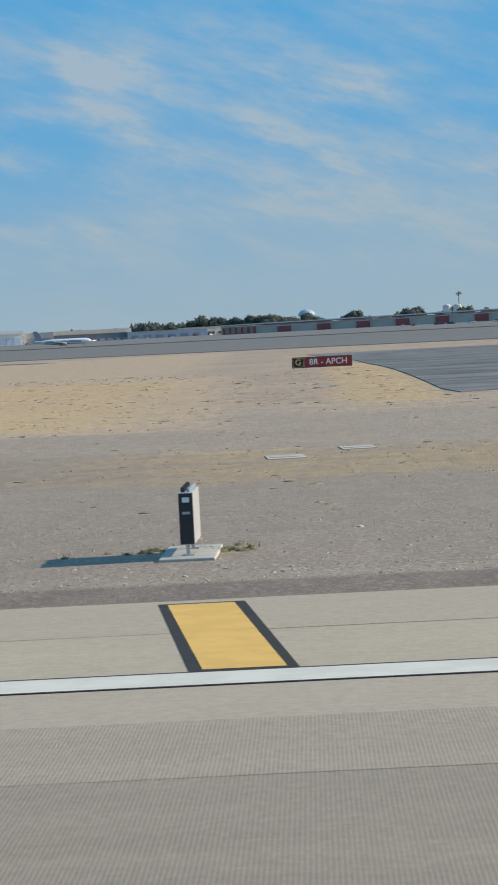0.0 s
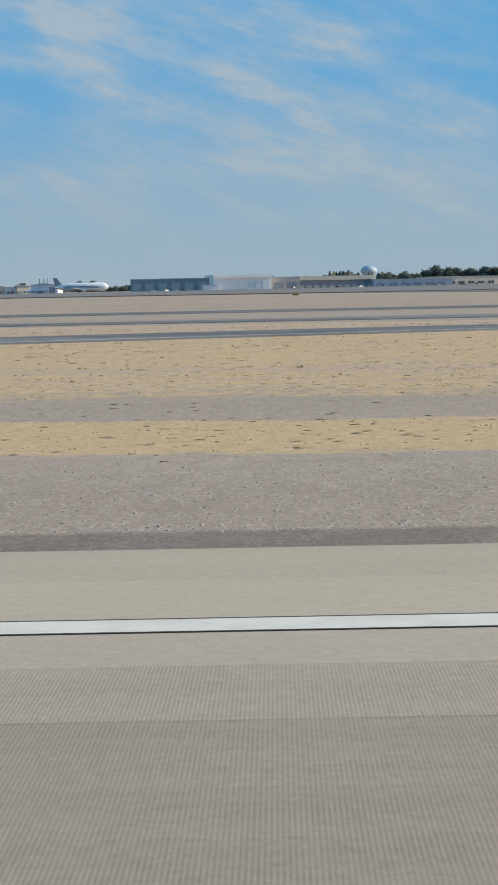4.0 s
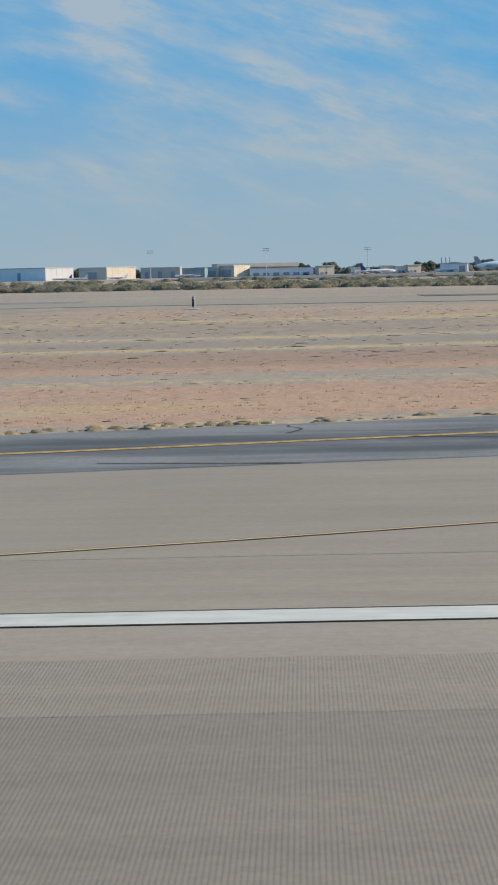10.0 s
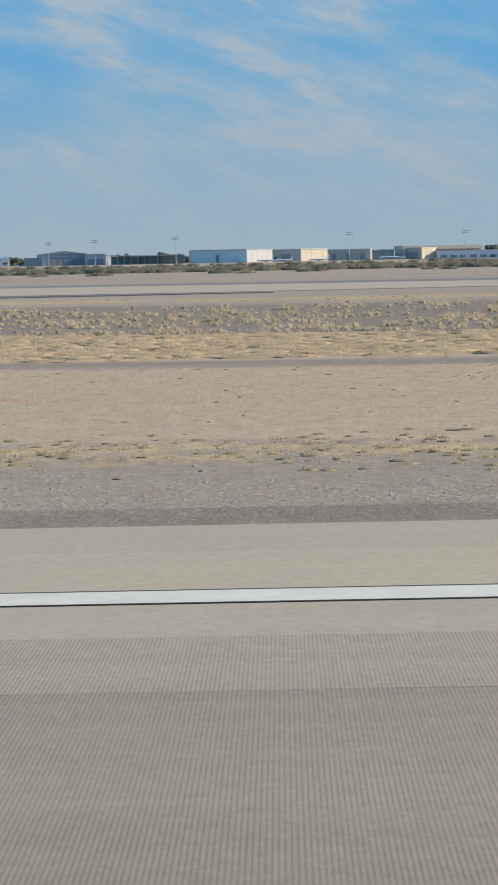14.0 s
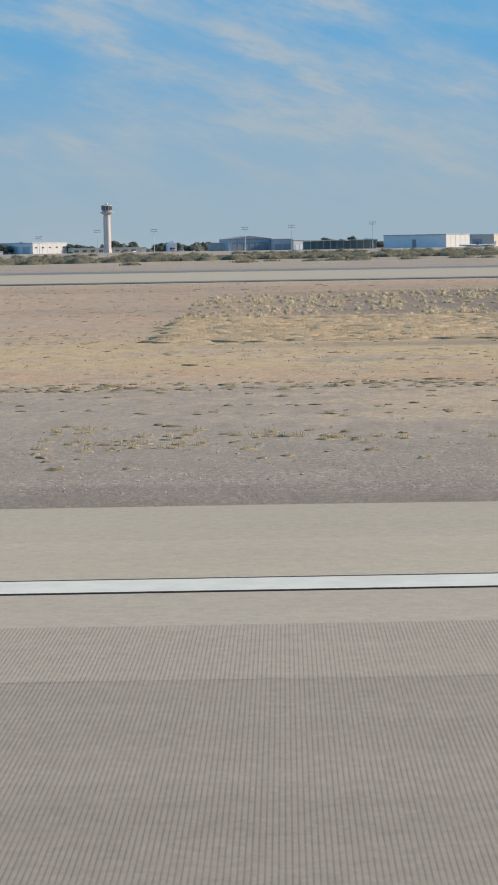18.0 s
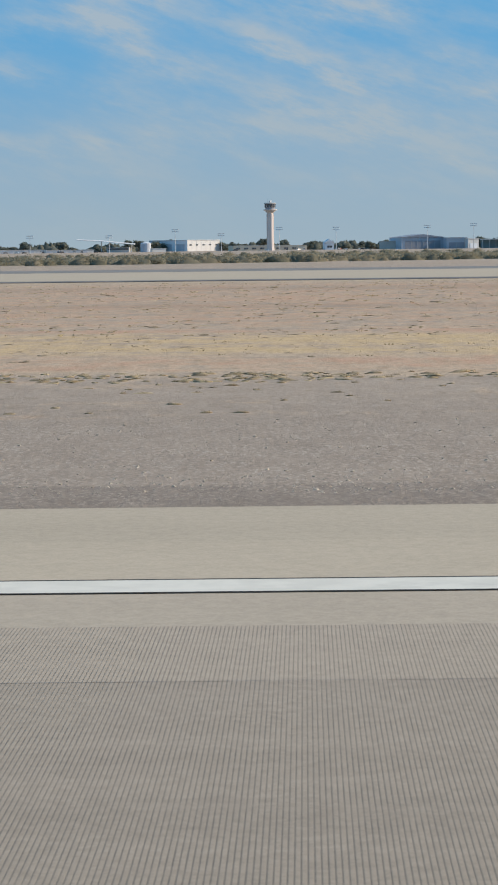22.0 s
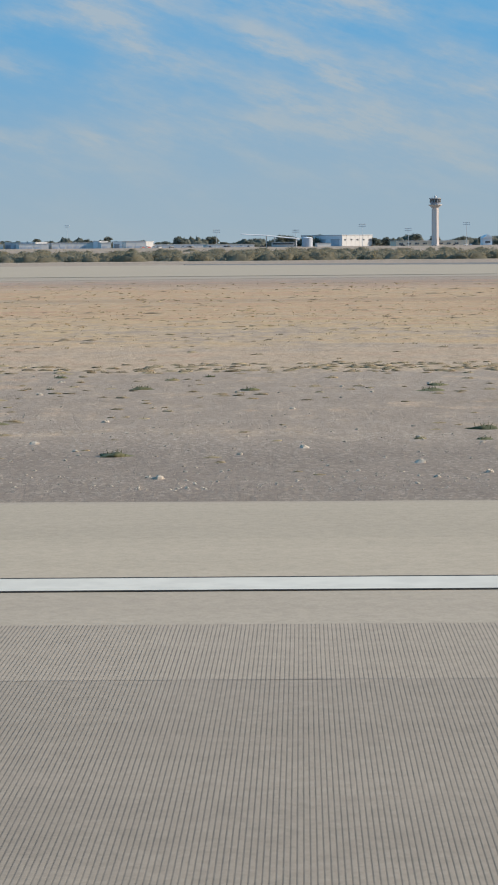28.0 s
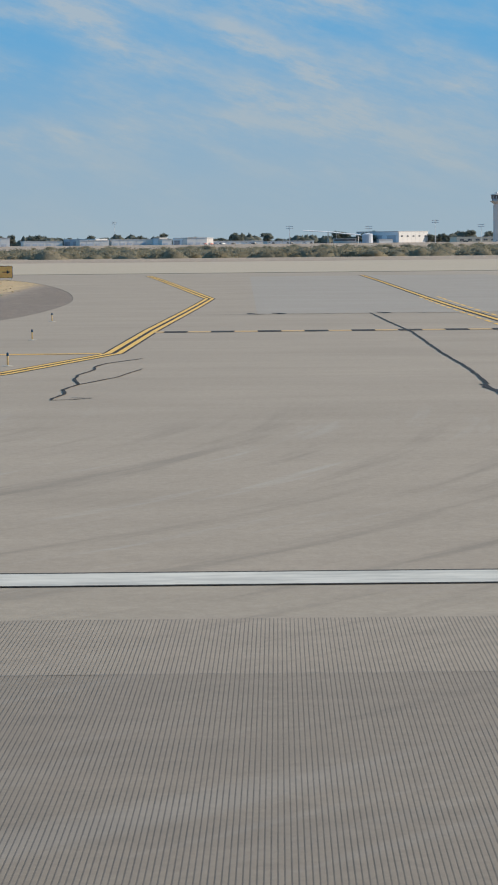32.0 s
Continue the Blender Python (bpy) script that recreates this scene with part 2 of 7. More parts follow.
def paint(name, col, wear=0.3, under=(0.22, 0.21, 0.2), scuffed=()):
    """Road paint worn through to the pavement in specks."""
    m, nt, bs = begun(name)
    p = where(nt)
    f = calc(nt, "ADD", calc(nt, "MULTIPLY", grain(nt, p, 9.0, 5.0, 0.75), 0.5), calc(nt, "MULTIPLY", grain(nt, p, 0.8, 4.0, 0.6, (0.4, 2, 1)), 0.5))
    c = mixer(nt, col, [x * 0.9 for x in col], ramp01(nt, grain(nt, p, 2.0), 0.35, 0.65))
    sp = nt.nodes.new("ShaderNodeSeparateXYZ")
    nt.links.new(p, sp.inputs[0])
    for x0, x1 in scuffed:
        # rubber scuffs where aircraft turn off
        inside = calc(nt, "MULTIPLY", ramp01(nt, sp.outputs[0], x0, x0 + 25), ramp01(nt, sp.outputs[0], x1 - 25, x1, 1.0, 0.0))
        drag = grain(nt, p, 1.0, 5.0, 0.65, (0.8, 4.0, 1), -24)
        c = mixer(nt, c, (0.2, 0.195, 0.19), calc(nt, "MULTIPLY", inside, ramp01(nt, drag, 0.35, 0.72, 0.1, 0.55)))
    # the runway's saw cuts go through the paint, their dirt and shade darkened in
    saw = calc(nt, "PINGPONG", calc(nt, "MULTIPLY_ADD", sp.outputs[1], -0.011, sp.outputs[0]), 0.01905)
    cut = calc(nt, "MULTIPLY", ramp01(nt, saw, 0.0025, 0.0062, 0.55, 0.0), ramp01(nt, sp.outputs[1], 19.58, 19.62, 1.0, 0.0))
    c = mixer(nt, mixer(nt, c, under, ramp01(nt, f, 0.5, 0.72, 0.0, wear)), (0.06, 0.055, 0.05), cut)
    bs.inputs["Specular IOR Level"].default_value = 0.2
    ended(nt, bs, c, 0.75, calc(nt, "SUBTRACT", f, cut), 0.002, 0.3)
    return m


# tyre arcs: centre, stretch along the runway, how dark, how pale
TURNS = ((-1348, 50, -1360, -1266, 0.38, 0.12), (-682, 50, -668, -590, 0.22, 0.04))
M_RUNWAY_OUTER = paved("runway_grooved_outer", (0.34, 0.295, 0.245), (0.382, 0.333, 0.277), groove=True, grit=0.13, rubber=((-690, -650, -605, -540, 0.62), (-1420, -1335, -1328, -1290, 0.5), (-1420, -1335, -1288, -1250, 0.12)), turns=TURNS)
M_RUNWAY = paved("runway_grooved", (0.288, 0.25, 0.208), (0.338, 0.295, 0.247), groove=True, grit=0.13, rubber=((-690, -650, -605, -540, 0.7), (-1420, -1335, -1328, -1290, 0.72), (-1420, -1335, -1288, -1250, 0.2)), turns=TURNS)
M_RUNEDGE = paved("runway_edge", (0.352, 0.309, 0.254), (0.4, 0.354, 0.293), rubber=((-690, -650, -600, -535, 0.48), (-1420, -1335, -1305, -1270, 0.4)), turns=TURNS)
M_SHOULDER = paved("shoulder_pavement", (0.367, 0.323, 0.258), (0.412, 0.363, 0.292), streaks=(0.03, 0.5, 1), rubber=((-640, -606, -568, -512, 0.5),))
M_CONCRETE = paved("taxiway_concrete", (0.308, 0.27, 0.221), (0.374, 0.329, 0.272), streaks=(0.15, 0.3, 1), rubber=((-616, -606, -560, -505, 0.38),))
M_SLAB_GREY = paved("taxiway_slab_grey", (0.285, 0.262, 0.235), (0.33, 0.305, 0.275), streaks=(0.06, 0.35, 1))
M_CONCRETE_OLD = paved("taxiway_concrete_old", (0.309, 0.269, 0.222), (0.387, 0.338, 0.281), streaks=(0.06, 0.35, 1), rubber=((-1440, -1370, -1300, -1278, 0.26),), turns=((-1348, 50, -1360, -1290, 0.35, 0.32),))
M_ASPHALT = paved("asphalt_sealed", (0.072, 0.075, 0.082), (0.2, 0.203, 0.21), streaks=(0.03, 0.3, 1), grit=0.25, spread=0.15)
M_ASPHALT_EXIT = paved("asphalt_shoulder_seal", (0.08, 0.082, 0.088), (0.165, 0.166, 0.17), streaks=(0.22, 0.14, 1), grit=0.3, spread=0.22)
M_ASPHALT_OLD = paved("asphalt_greyed", (0.12, 0.122, 0.128), (0.25, 0.25, 0.252), streaks=(0.03, 0.35, 1), grit=0.2, spread=0.17)
M_ASPHALT_GREY = paved("asphalt_bleached", (0.225, 0.215, 0.2), (0.3, 0.288, 0.268), streaks=(0.05, 0.4, 1), grit=0.2)
M_PATCH_STAIN = paved("stained_shoulder", (0.29, 0.256, 0.21), (0.362, 0.317, 0.259))
M_APRON = paved("apron_far", (0.13, 0.13, 0.132), (0.2, 0.197, 0.192))
M_PATCH = paved("repair_patch", (0.085, 0.074, 0.062), (0.29, 0.25, 0.205), streaks=(0.5, 1.6, 1), grit=0.35)
M_PATCH_PALE = paved("repair_patch_pale", (0.17, 0.163, 0.152), (0.36, 0.345, 0.32), streaks=(1.4, 0.45, 1), grit=0.3)
M_PATCH_GREY = paved("repair_patch_grey", (0.15, 0.147, 0.142), (0.3, 0.288, 0.27), streaks=(0.5, 1.6, 1), grit=0.25)
M_WHITE = paint("white_road_paint", (0.69, 0.655, 0.578), 0.14, scuffed=((-690, -565), (-1420, -1285)))
M_YELLOW = paint("yellow_road_paint", (0.78, 0.48, 0.135), 0.2)
M_YELLOW_OLD = paint("old_yellow_paint", (0.6, 0.4, 0.2), 0.35)
M_YELLOW_PALE = paint("faded_yellow_paint", (0.72, 0.62, 0.44), 0.2)
M_BLACK = paint("black_road_paint", (0.046, 0.039, 0.034), 0.3, (0.13, 0.115, 0.098))
M_RED = paint("red_road_paint", (0.5, 0.075, 0.07), 0.45, (0.36, 0.3, 0.27))
M_TAR = paint("crack_sealant", (0.036, 0.032, 0.029), 0.25, (0.16, 0.16, 0.16))
M_SIGN_YELLOW = plain("sign_yellow", (1.0, 0.46, 0.13), 0.45)
M_SIGN_BLACK = plain("sign_black", (0.018, 0.02, 0.026), 0.4)
M_SIGN_RED = plain("sign_red", (0.3, 0.025, 0.035), 0.45)
M_SIGN_WHITE = plain("sign_white", (0.78, 0.78, 0.76), 0.5)
M_GREY_PAINT = plain("grey_sheet_metal", (0.4, 0.41, 0.42), 0.45)
M_STEEL = plain("galvanised_steel", (0.5, 0.5, 0.5), 0.4, 0.7)
M_LAMP_YELLOW = plain("yellow_enamel", (0.78, 0.56, 0.28), 0.45)
M_LENS_WHITE = plain("frosted_lens", (0.7, 0.72, 0.72), 0.2)
M_LENS_BLUE = plain("blue_lens", (0.018, 0.06, 0.11), 0.2)
M_DARK = plain("dark_metal", (0.035, 0.032, 0.03), 0.5)
M_CAST = plain("cast_concrete", (0.43, 0.41, 0.37), 0.85, vary=0.12)
M_STONE = plain("pale_stone", (0.52, 0.44, 0.355), 0.9)


def growth(name, a, b, c, rough=0.8, thin=0.4):
    """Leaves and grass: each blade or leaf takes its own shade."""
    m, nt, bs = begun(name)
    r = nt.nodes.new("ShaderNodeNewGeometry").outputs["Random Per Island"]
    col = mixer(nt, mixer(nt, a, b, ramp01(nt, r, 0.0, 0.6)), c, ramp01(nt, r, 0.6, 1.0))
    col = mixer(nt, col, mixer(nt, (0.8, 0.8, 0.8), (1.15, 1.12, 1.05), grain(nt, where(nt), 0.12)), 1.0, "MULTIPLY")
    col = mixer(nt, col, mixer(nt, (0.7, 0.7, 0.7), (1.25, 1.25, 1.2), ramp01(nt, grain(nt, where(nt), 11.0, 4.0, 0.7), 0.3, 0.7)), 1.0, "MULTIPLY")
    ended(nt, bs, col, rough)
    # thin leaves let some light through
    glow = nt.nodes.new("ShaderNodeBsdfTranslucent")
    both = nt.nodes.new("ShaderNodeMixShader")
    nt.links.new(col, glow.inputs["Color"])
    both.inputs[0].default_value = thin
    nt.links.new(bs.outputs[0], both.inputs[1])
    nt.links.new(glow.outputs[0], both.inputs[2])
    nt.links.new(both.outputs[0], nt.nodes["Material Output"].inputs["Surface"])
    return m


M_RUSSET = growth("russet_weed", (0.44, 0.3, 0.2), (0.5, 0.36, 0.22), (0.36, 0.24, 0.16))
M_STRAW = growth("dry_grass", (0.52, 0.41, 0.26), (0.58, 0.47, 0.31), (0.46, 0.36, 0.225))
M_STRAW_PALE = growth("bleached_grass", (0.74, 0.58, 0.4), (0.82, 0.67, 0.49), (0.64, 0.49, 0.32), thin=0.5)
M_TUFT = growth("pale_tuft", (0.64, 0.53, 0.39), (0.8, 0.69, 0.53), (0.52, 0.42, 0.3), thin=0.5)
M_WOODS = growth("far_foliage", (0.15, 0.172, 0.158), (0.175, 0.198, 0.18), (0.2, 0.215, 0.19), thin=0.5)
M_TUSSOCK_PALE = growth("faded_tussock", (0.3, 0.235, 0.16), (0.38, 0.3, 0.205), (0.25, 0.195, 0.13), thin=0.35)
M_TUSSOCK = growth("dead_tussock", (0.3, 0.23, 0.14), (0.42, 0.335, 0.21), (0.21, 0.16, 0.1), thin=0.2)
M_GREEN_WEED = growth("green_weed", (0.12, 0.125, 0.065), (0.19, 0.19, 0.1), (0.25, 0.215, 0.12), thin=0.2)
M_BUSH = growth("creosote_leaves", (0.245, 0.236, 0.178), (0.285, 0.272, 0.21), (0.34, 0.315, 0.25), thin=0.55)
M_LEAF = growth("tree_leaves", (0.135, 0.155, 0.14), (0.155, 0.178, 0.158), (0.18, 0.198, 0.17), thin=0.5)
M_BARK = plain("bark", (0.12, 0.09, 0.06), 0.9)
M_WALL_WHITE = plain("white_wall", (0.58, 0.59, 0.6), 0.7, vary=0.05, scale=0.2)
M_WALL_BRIGHT = plain("bright_white_wall", (0.86, 0.85, 0.83), 0.6, vary=0.04, scale=0.2)
M_WALL_BUFF = plain("buff_wall", (0.62, 0.555, 0.46), 0.8, vary=0.08, scale=0.2)
M_WALL_TAN = plain("tan_wall", (0.56, 0.5, 0.44), 0.8, vary=0.08, scale=0.2)
M_WALL_BROWN = plain("brown_wall", (0.5, 0.46, 0.435), 0.8, vary=0.08, scale=0.2)
M_WALL_BLUE = plain("blue_grey_wall", (0.68, 0.73, 0.8), 0.6, vary=0.06, scale=0.2)
M_WALL_DARK = plain("dark_wall", (0.27, 0.29, 0.34), 0.6, vary=0.12, scale=0.2)
M_WALL_SLATE = plain("slate_blue_wall", (0.42, 0.47, 0.55), 0.6, vary=0.08, scale=0.2)
M_WALL_TEAL = plain("teal_wall", (0.2, 0.3, 0.34), 0.6, vary=0.1, scale=0.2)
M_TOWER = plain("tower_concrete", (0.6, 0.545, 0.525), 0.8, vary=0.06, scale=0.2)
M_MAST = plain("pale_mast", (0.5, 0.54, 0.58), 0.6)
M_TANK = plain("tank_blue", (0.36, 0.45, 0.53), 0.6, vary=0.06, scale=0.2)
M_DOOR_RED = plain("red_door", (0.3, 0.07, 0.07), 0.6, vary=0.12, scale=0.3)
M_ROOF = plain("roof_sheet", (0.62, 0.63, 0.64), 0.5, vary=0.08, scale=0.2)
M_ROOF_DARK = plain("roof_dark", (0.42, 0.42, 0.42), 0.6, vary=0.12, scale=0.2)
M_GLASS = plain("dark_glass", (0.08, 0.09, 0.105), 0.2)
M_HULL = plain("aircraft_white", (0.78, 0.79, 0.8), 0.3, vary=0.05)
M_HULL_GREY = plain("aircraft_grey", (0.3, 0.32, 0.36), 0.4, vary=0.05)
M_HULL_BLUE = plain("aircraft_blue", (0.04, 0.08, 0.2), 0.35)
M_TYRE = plain("rubber", (0.02, 0.02, 0.02), 0.9)
M_CAR_A = plain("car_white", (0.75, 0.75, 0.75), 0.3)
M_CAR_B = plain("car_dark", (0.06, 0.065, 0.08), 0.3)
M_CAR_C = plain("car_red", (0.45, 0.04, 0.03), 0.3)


def earth():
    """Desert ground: gravel under straw, yellow and reddish dry growth; the point attribute 'cover' says what grows where."""
    m, nt, bs = begun("desert_ground")
    p = where(nt)
    at = nt.nodes.new("ShaderNodeAttribute")
    at.attribute_name = "cover"
    ch = nt.nodes.new("ShaderNodeSeparateColor")
    nt.links.new(at.outputs["Color"], ch.inputs[0])
    big = grain(nt, p, 0.03, 5.0, 0.6, (0.35, 1, 1))
    mid = grain(nt, p, 1.0, 6.0, 0.7, (1.6, 0.55, 1))
    clump = grain(nt, p, 1.0, 6.0, 0.72, (1.1, 0.4, 1))
    fine = grain(nt, p, 9.0, 5.0, 0.75, (1, 0.45, 1))
    patchy = grain(nt, p, 1.0, 5.0, 0.62, (0.13, 0.34, 1))
    col = mixer(nt, (0.322, 0.257, 0.204), (0.402, 0.327, 0.262), ramp01(nt, calc(nt, "ADD", calc(nt, "MULTIPLY", big, 0.5), calc(nt, "MULTIPLY", mid, 0.5)), 0.35, 0.65))
    for sock, tint, pale in ((0, (0.44, 0.325, 0.222), (0.53, 0.402, 0.285)), (1, (0.5, 0.35, 0.178), (0.58, 0.424, 0.243)), (2, (0.46, 0.262, 0.172), (0.51, 0.33, 0.23))):
        n = calc(nt, "ADD", calc(nt, "MULTIPLY", clump, 0.6), calc(nt, "MULTIPLY", mid, 0.4))
        f = calc(nt, "ADD", ch.outputs[sock], calc(nt, "ADD", calc(nt, "MULTIPLY", calc(nt, "SUBTRACT", n, 0.5), 1.9), calc(nt, "MULTIPLY", calc(nt, "SUBTRACT", patchy, 0.5), 1.3)))
        col = mixer(nt, col, mixer(nt, tint, pale, ramp01(nt, calc(nt, "ADD", calc(nt, "MULTIPLY", fine, 0.4), calc(nt, "MULTIPLY", mid, 0.6)), 0.36, 0.64)), ramp01(nt, f, 0.3, 0.85, 0.0, 0.9))
    dark = calc(nt, "MULTIPLY", at.outputs["Alpha"], ramp01(nt, clump, 0.2, 0.6, 0.6, 1.0))
    col = mixer(nt, col, (0.204, 0.166, 0.138), dark)
    # dead tussocks lie in short rows
    row = grain(nt, p, 1.0, 5.0, 0.7, (1.8, 0.6, 1))
    grown = ramp01(nt, calc(nt, "ADD", calc(nt, "ADD", ch.outputs[0], ch.outputs[1]), ch.outputs[2]), 0.1, 0.6, 0.2, 1.0)
    col = mixer(nt, col, (0.2, 0.155, 0.1), calc(nt, "MULTIPLY", ramp01(nt, row, 0.55, 0.7, 0.0, 0.4), grown))
    # stones and small dead tufts
    v = nt.nodes.new("ShaderNodeTexVoronoi")
    v.inputs["Scale"].default_value = 3.2
    nt.links.new(p, v.inputs["Vector"])
    spot = calc(nt, "MULTIPLY", ramp01(nt, v.outputs["Distance"], 0.06, 0.2, 1.0, 0.0), ramp01(nt, grain(nt, p, 0.35), 0.5, 0.64))
    col = mixer(nt, col, (0.14, 0.115, 0.085), calc(nt, "MULTIPLY", spot, 0.6))
    # crushed stone: pale and dark chips where nothing grows
    chip = nt.nodes.new("ShaderNodeTexVoronoi")
    chip.inputs["Scale"].default_value = 20.0
    heaped = nt.nodes.new("ShaderNodeMapping")
    heaped.inputs["Scale"].default_value = (1, 0.45, 1)
    nt.links.new(p, heaped.inputs["Vector"])
    nt.links.new(heaped.outputs[0], chip.inputs["Vector"])
    tone = nt.nodes.new("ShaderNodeSeparateColor")
    nt.links.new(chip.outputs["Color"], tone.inputs[0])
    bare = calc(nt, "SUBTRACT", 1.0, calc(nt, "MULTIPLY", grown, 0.75))
    strewn = calc(nt, "MULTIPLY", ramp01(nt, grain(nt, p, 1.0, 4.0, 0.6, (0.25, 0.6, 1)), 0.35, 0.62, 0.35, 1.0), bare)
    strewn = calc(nt, "MULTIPLY", strewn, calc(nt, "SUBTRACT", 1.0, calc(nt, "MULTIPLY", dark, 0.7)))
    col = mixer(nt, col, (0.58, 0.5, 0.42), calc(nt, "MULTIPLY", ramp01(nt, tone.outputs[0], 0.74, 0.86, 0.0, 0.5), strewn))
    col = mixer(nt, col, (0.16, 0.135, 0.11), calc(nt, "MULTIPLY", ramp01(nt, tone.outputs[1], 0.78, 0.9, 0.0, 0.42), strewn))
    col = mixer(nt, col, mixer(nt, (0.86, 0.86, 0.86), (1.12, 1.12, 1.12), ramp01(nt, fine, 0.3, 0.7)), 1.0, "MULTIPLY")
    bs.inputs["Specular IOR Level"].default_value = 0.15
    ended(nt, bs, col, 0.95, calc(nt, "ADD", calc(nt, "ADD", fine, clump), calc(nt, "MULTIPLY", tone.outputs[0], 0.5)), 0.03, 0.5)
    return m


M_EARTH = earth()


# ---- shaping helpers ----
def part(name, bm, material, parent=None, label="", smooth=False):
    """Links a bmesh as one mesh object under its thing."""
    me = bpy.data.meshes.new(name)
    bm.to_mesh(me)
    bm.free()
    me.materials.append(material)
    if smooth:
        me.shade_smooth()
    ob = new(name, me)
    if parent is not None:
        ob.parent = parent
    return tagged(ob, label)


def sheet_mesh(name, verts, faces, material, parent=None, label=""):
    me = bpy.data.meshes.new(name)
    me.from_pydata(verts, [], faces)
    me.materials.append(material)
    ob = new(name, me)
    if parent is not None:
        ob.parent = parent
    return tagged(ob, label)


def thing(name, m, label, category, group="", kind=""):
    ob = new(name)
    ob.empty_display_size = 0.3
    ob.matrix_world = m
    return tagged(ob, label, category, group, kind)


def box(sx, sy, sz, x=0, y=0, z=0, bevel=0.0, bm=None, turn=None):
    """A block standing on z; bevelled."""
    bm = bm or bmesh.new()
    g = bmesh.ops.create_cube(bm, size=1)["verts"]
    bmesh.ops.scale(bm, vec=(sx, sy, sz), verts=g)
    if bevel:
        es = list({e for v in g for e in v.link_edges})
        g = bmesh.ops.bevel(bm, geom=es, offset=bevel, segments=2, profile=0.5, affect="EDGES")["verts"]
    if turn is not None:
        bmesh.ops.rotate(bm, verts=g, matrix=turn.to_3x3())
    bmesh.ops.translate(bm, vec=(x, y, z + sz / 2), verts=g)
    return bm


def lathe(rings, n=16, x=0, y=0, bm=None):
    """Rings of (radius, z), closed at both ends."""
    bm = bm or bmesh.new()
    loops = [[bm.verts.new((x + r * math.cos(2 * math.pi * i / n), y + r * math.sin(2 * math.pi * i / n), z)) for i in range(n)] for r, z in rings]
    for a, b in zip(loops, loops[1:]):
        for i in range(n):
            bm.faces.new((a[i], a[(i + 1) % n], b[(i + 1) % n], b[i]))
    bm.faces.new(loops[0][::-1])
    bm.faces.new(loops[-1])
    return bm


def letters(body, size, material, parent, x, z, y=-0.012, align="CENTER", flat=False, name="lettering"):
    """Lettering in the built-in font, as a thin mesh; upright by default, flat on the ground with flat=True."""
    cu = bpy.data.curves.new("lettering", "FONT")
    cu.body, cu.size, cu.align_x, cu.align_y = body, size, align, "CENTER"
    cu.extrude = 0.004
    cu.offset = size * 0.012
    tmp = new("lettering_tmp", cu)
    me = bpy.data.meshes.new_from_object(tmp.evaluated_get(bpy.context.evaluated_depsgraph_get()))
    bpy.data.objects.remove(tmp)
    me.name = name
    me.transform(pose(x, z, 0) if flat else pose(x, y, z, 90))
    me.materials.clear()
    me.materials.append(material)
    ob = new(name, me)
    ob.parent = parent
    return ob


def smooth01(v, a, b):
    t = np.clip((np.asarray(v, float) - a) / (b - a), 0, 1)
    return t * t * (3 - 2 * t)


def lie(x, y):
    """Height of the ground: a crowned runway, a shallow swale beside it, level desert beyond."""
    a = np.abs(y)
    swale = smooth01(x, -1230, -760)
    z = 0.008 - 0.01 * np.minimum(a, 30) - 0.75 * swale * smooth01(a, 30, 75) * (1 - smooth01(a, 115, 215)) + 0.3 * smooth01(a, 115, 215)
    tilt = np.interp(x, (-900, -720, -600, -450), (0.0, 0.3, 0.2, -0.55))
    z = z - 1.0 * np.exp(-((x + 660) / 35.0) ** 2 - ((y - 217) / 24.0) ** 2)
    rise = 1.4 * smooth01(y, 900, 1450) * smooth01(x, -450, 200)
    return z + tilt * smooth01(a, 150, 235) * (1 - smooth01(a, 420, 600)) + rise


def ground_z(x, y):
    return float(lie(x, y))


def drape(name, outline, lift, material, parent=None, label="", step=2.5, skirt=True):
    """A flat piece of pavement of that outline, laid over the ground."""
    from mathutils.geometry import tessellate_polygon
    bm = bmesh.new()
    vs = [bm.verts.new((x, y, 0)) for x, y in outline]
    for tri in tessellate_polygon([[Vector((x, y, 0)) for x, y in outline]]):
        try:
            bm.faces.new([vs[i] for i in tri])
        except ValueError:
            pass
    ys = [y for _, y in outline]
    xs = [x for x, _ in outline]
    cuts = [((0, y, 0), (0, 1, 0)) for y in np.arange(math.ceil(min(ys)), max(ys), step) if y > 29.5]
    cuts += [((x, 0, 0), (1, 0, 0)) for x in np.arange(math.ceil(min(xs)), max(xs), 12.0)]
    for co, no in cuts:
        bmesh.ops.bisect_plane(bm, geom=bm.verts[:] + bm.edges[:] + bm.faces[:], plane_co=co, plane_no=no, dist=1e-4)
    for v in bm.verts:
        v.co.z = ground_z(v.co.x, v.co.y) + lift
    bmesh.ops.recalc_face_normals(bm, faces=bm.faces[:])
    if bm.faces and sum(f.normal.z for f in bm.faces) < 0:
        bmesh.ops.reverse_faces(bm, faces=bm.faces[:])
    if skirt:
        # the pavement's edge goes down into the ground
        side = bmesh.ops.extrude_edge_only(bm, edges=[e for e in bm.edges if e.is_boundary])
        for v in side["geom"]:
            if isinstance(v, bmesh.types.BMVert):
                v.co.z -= 0.06
    return part(name, bm, material, parent, label)


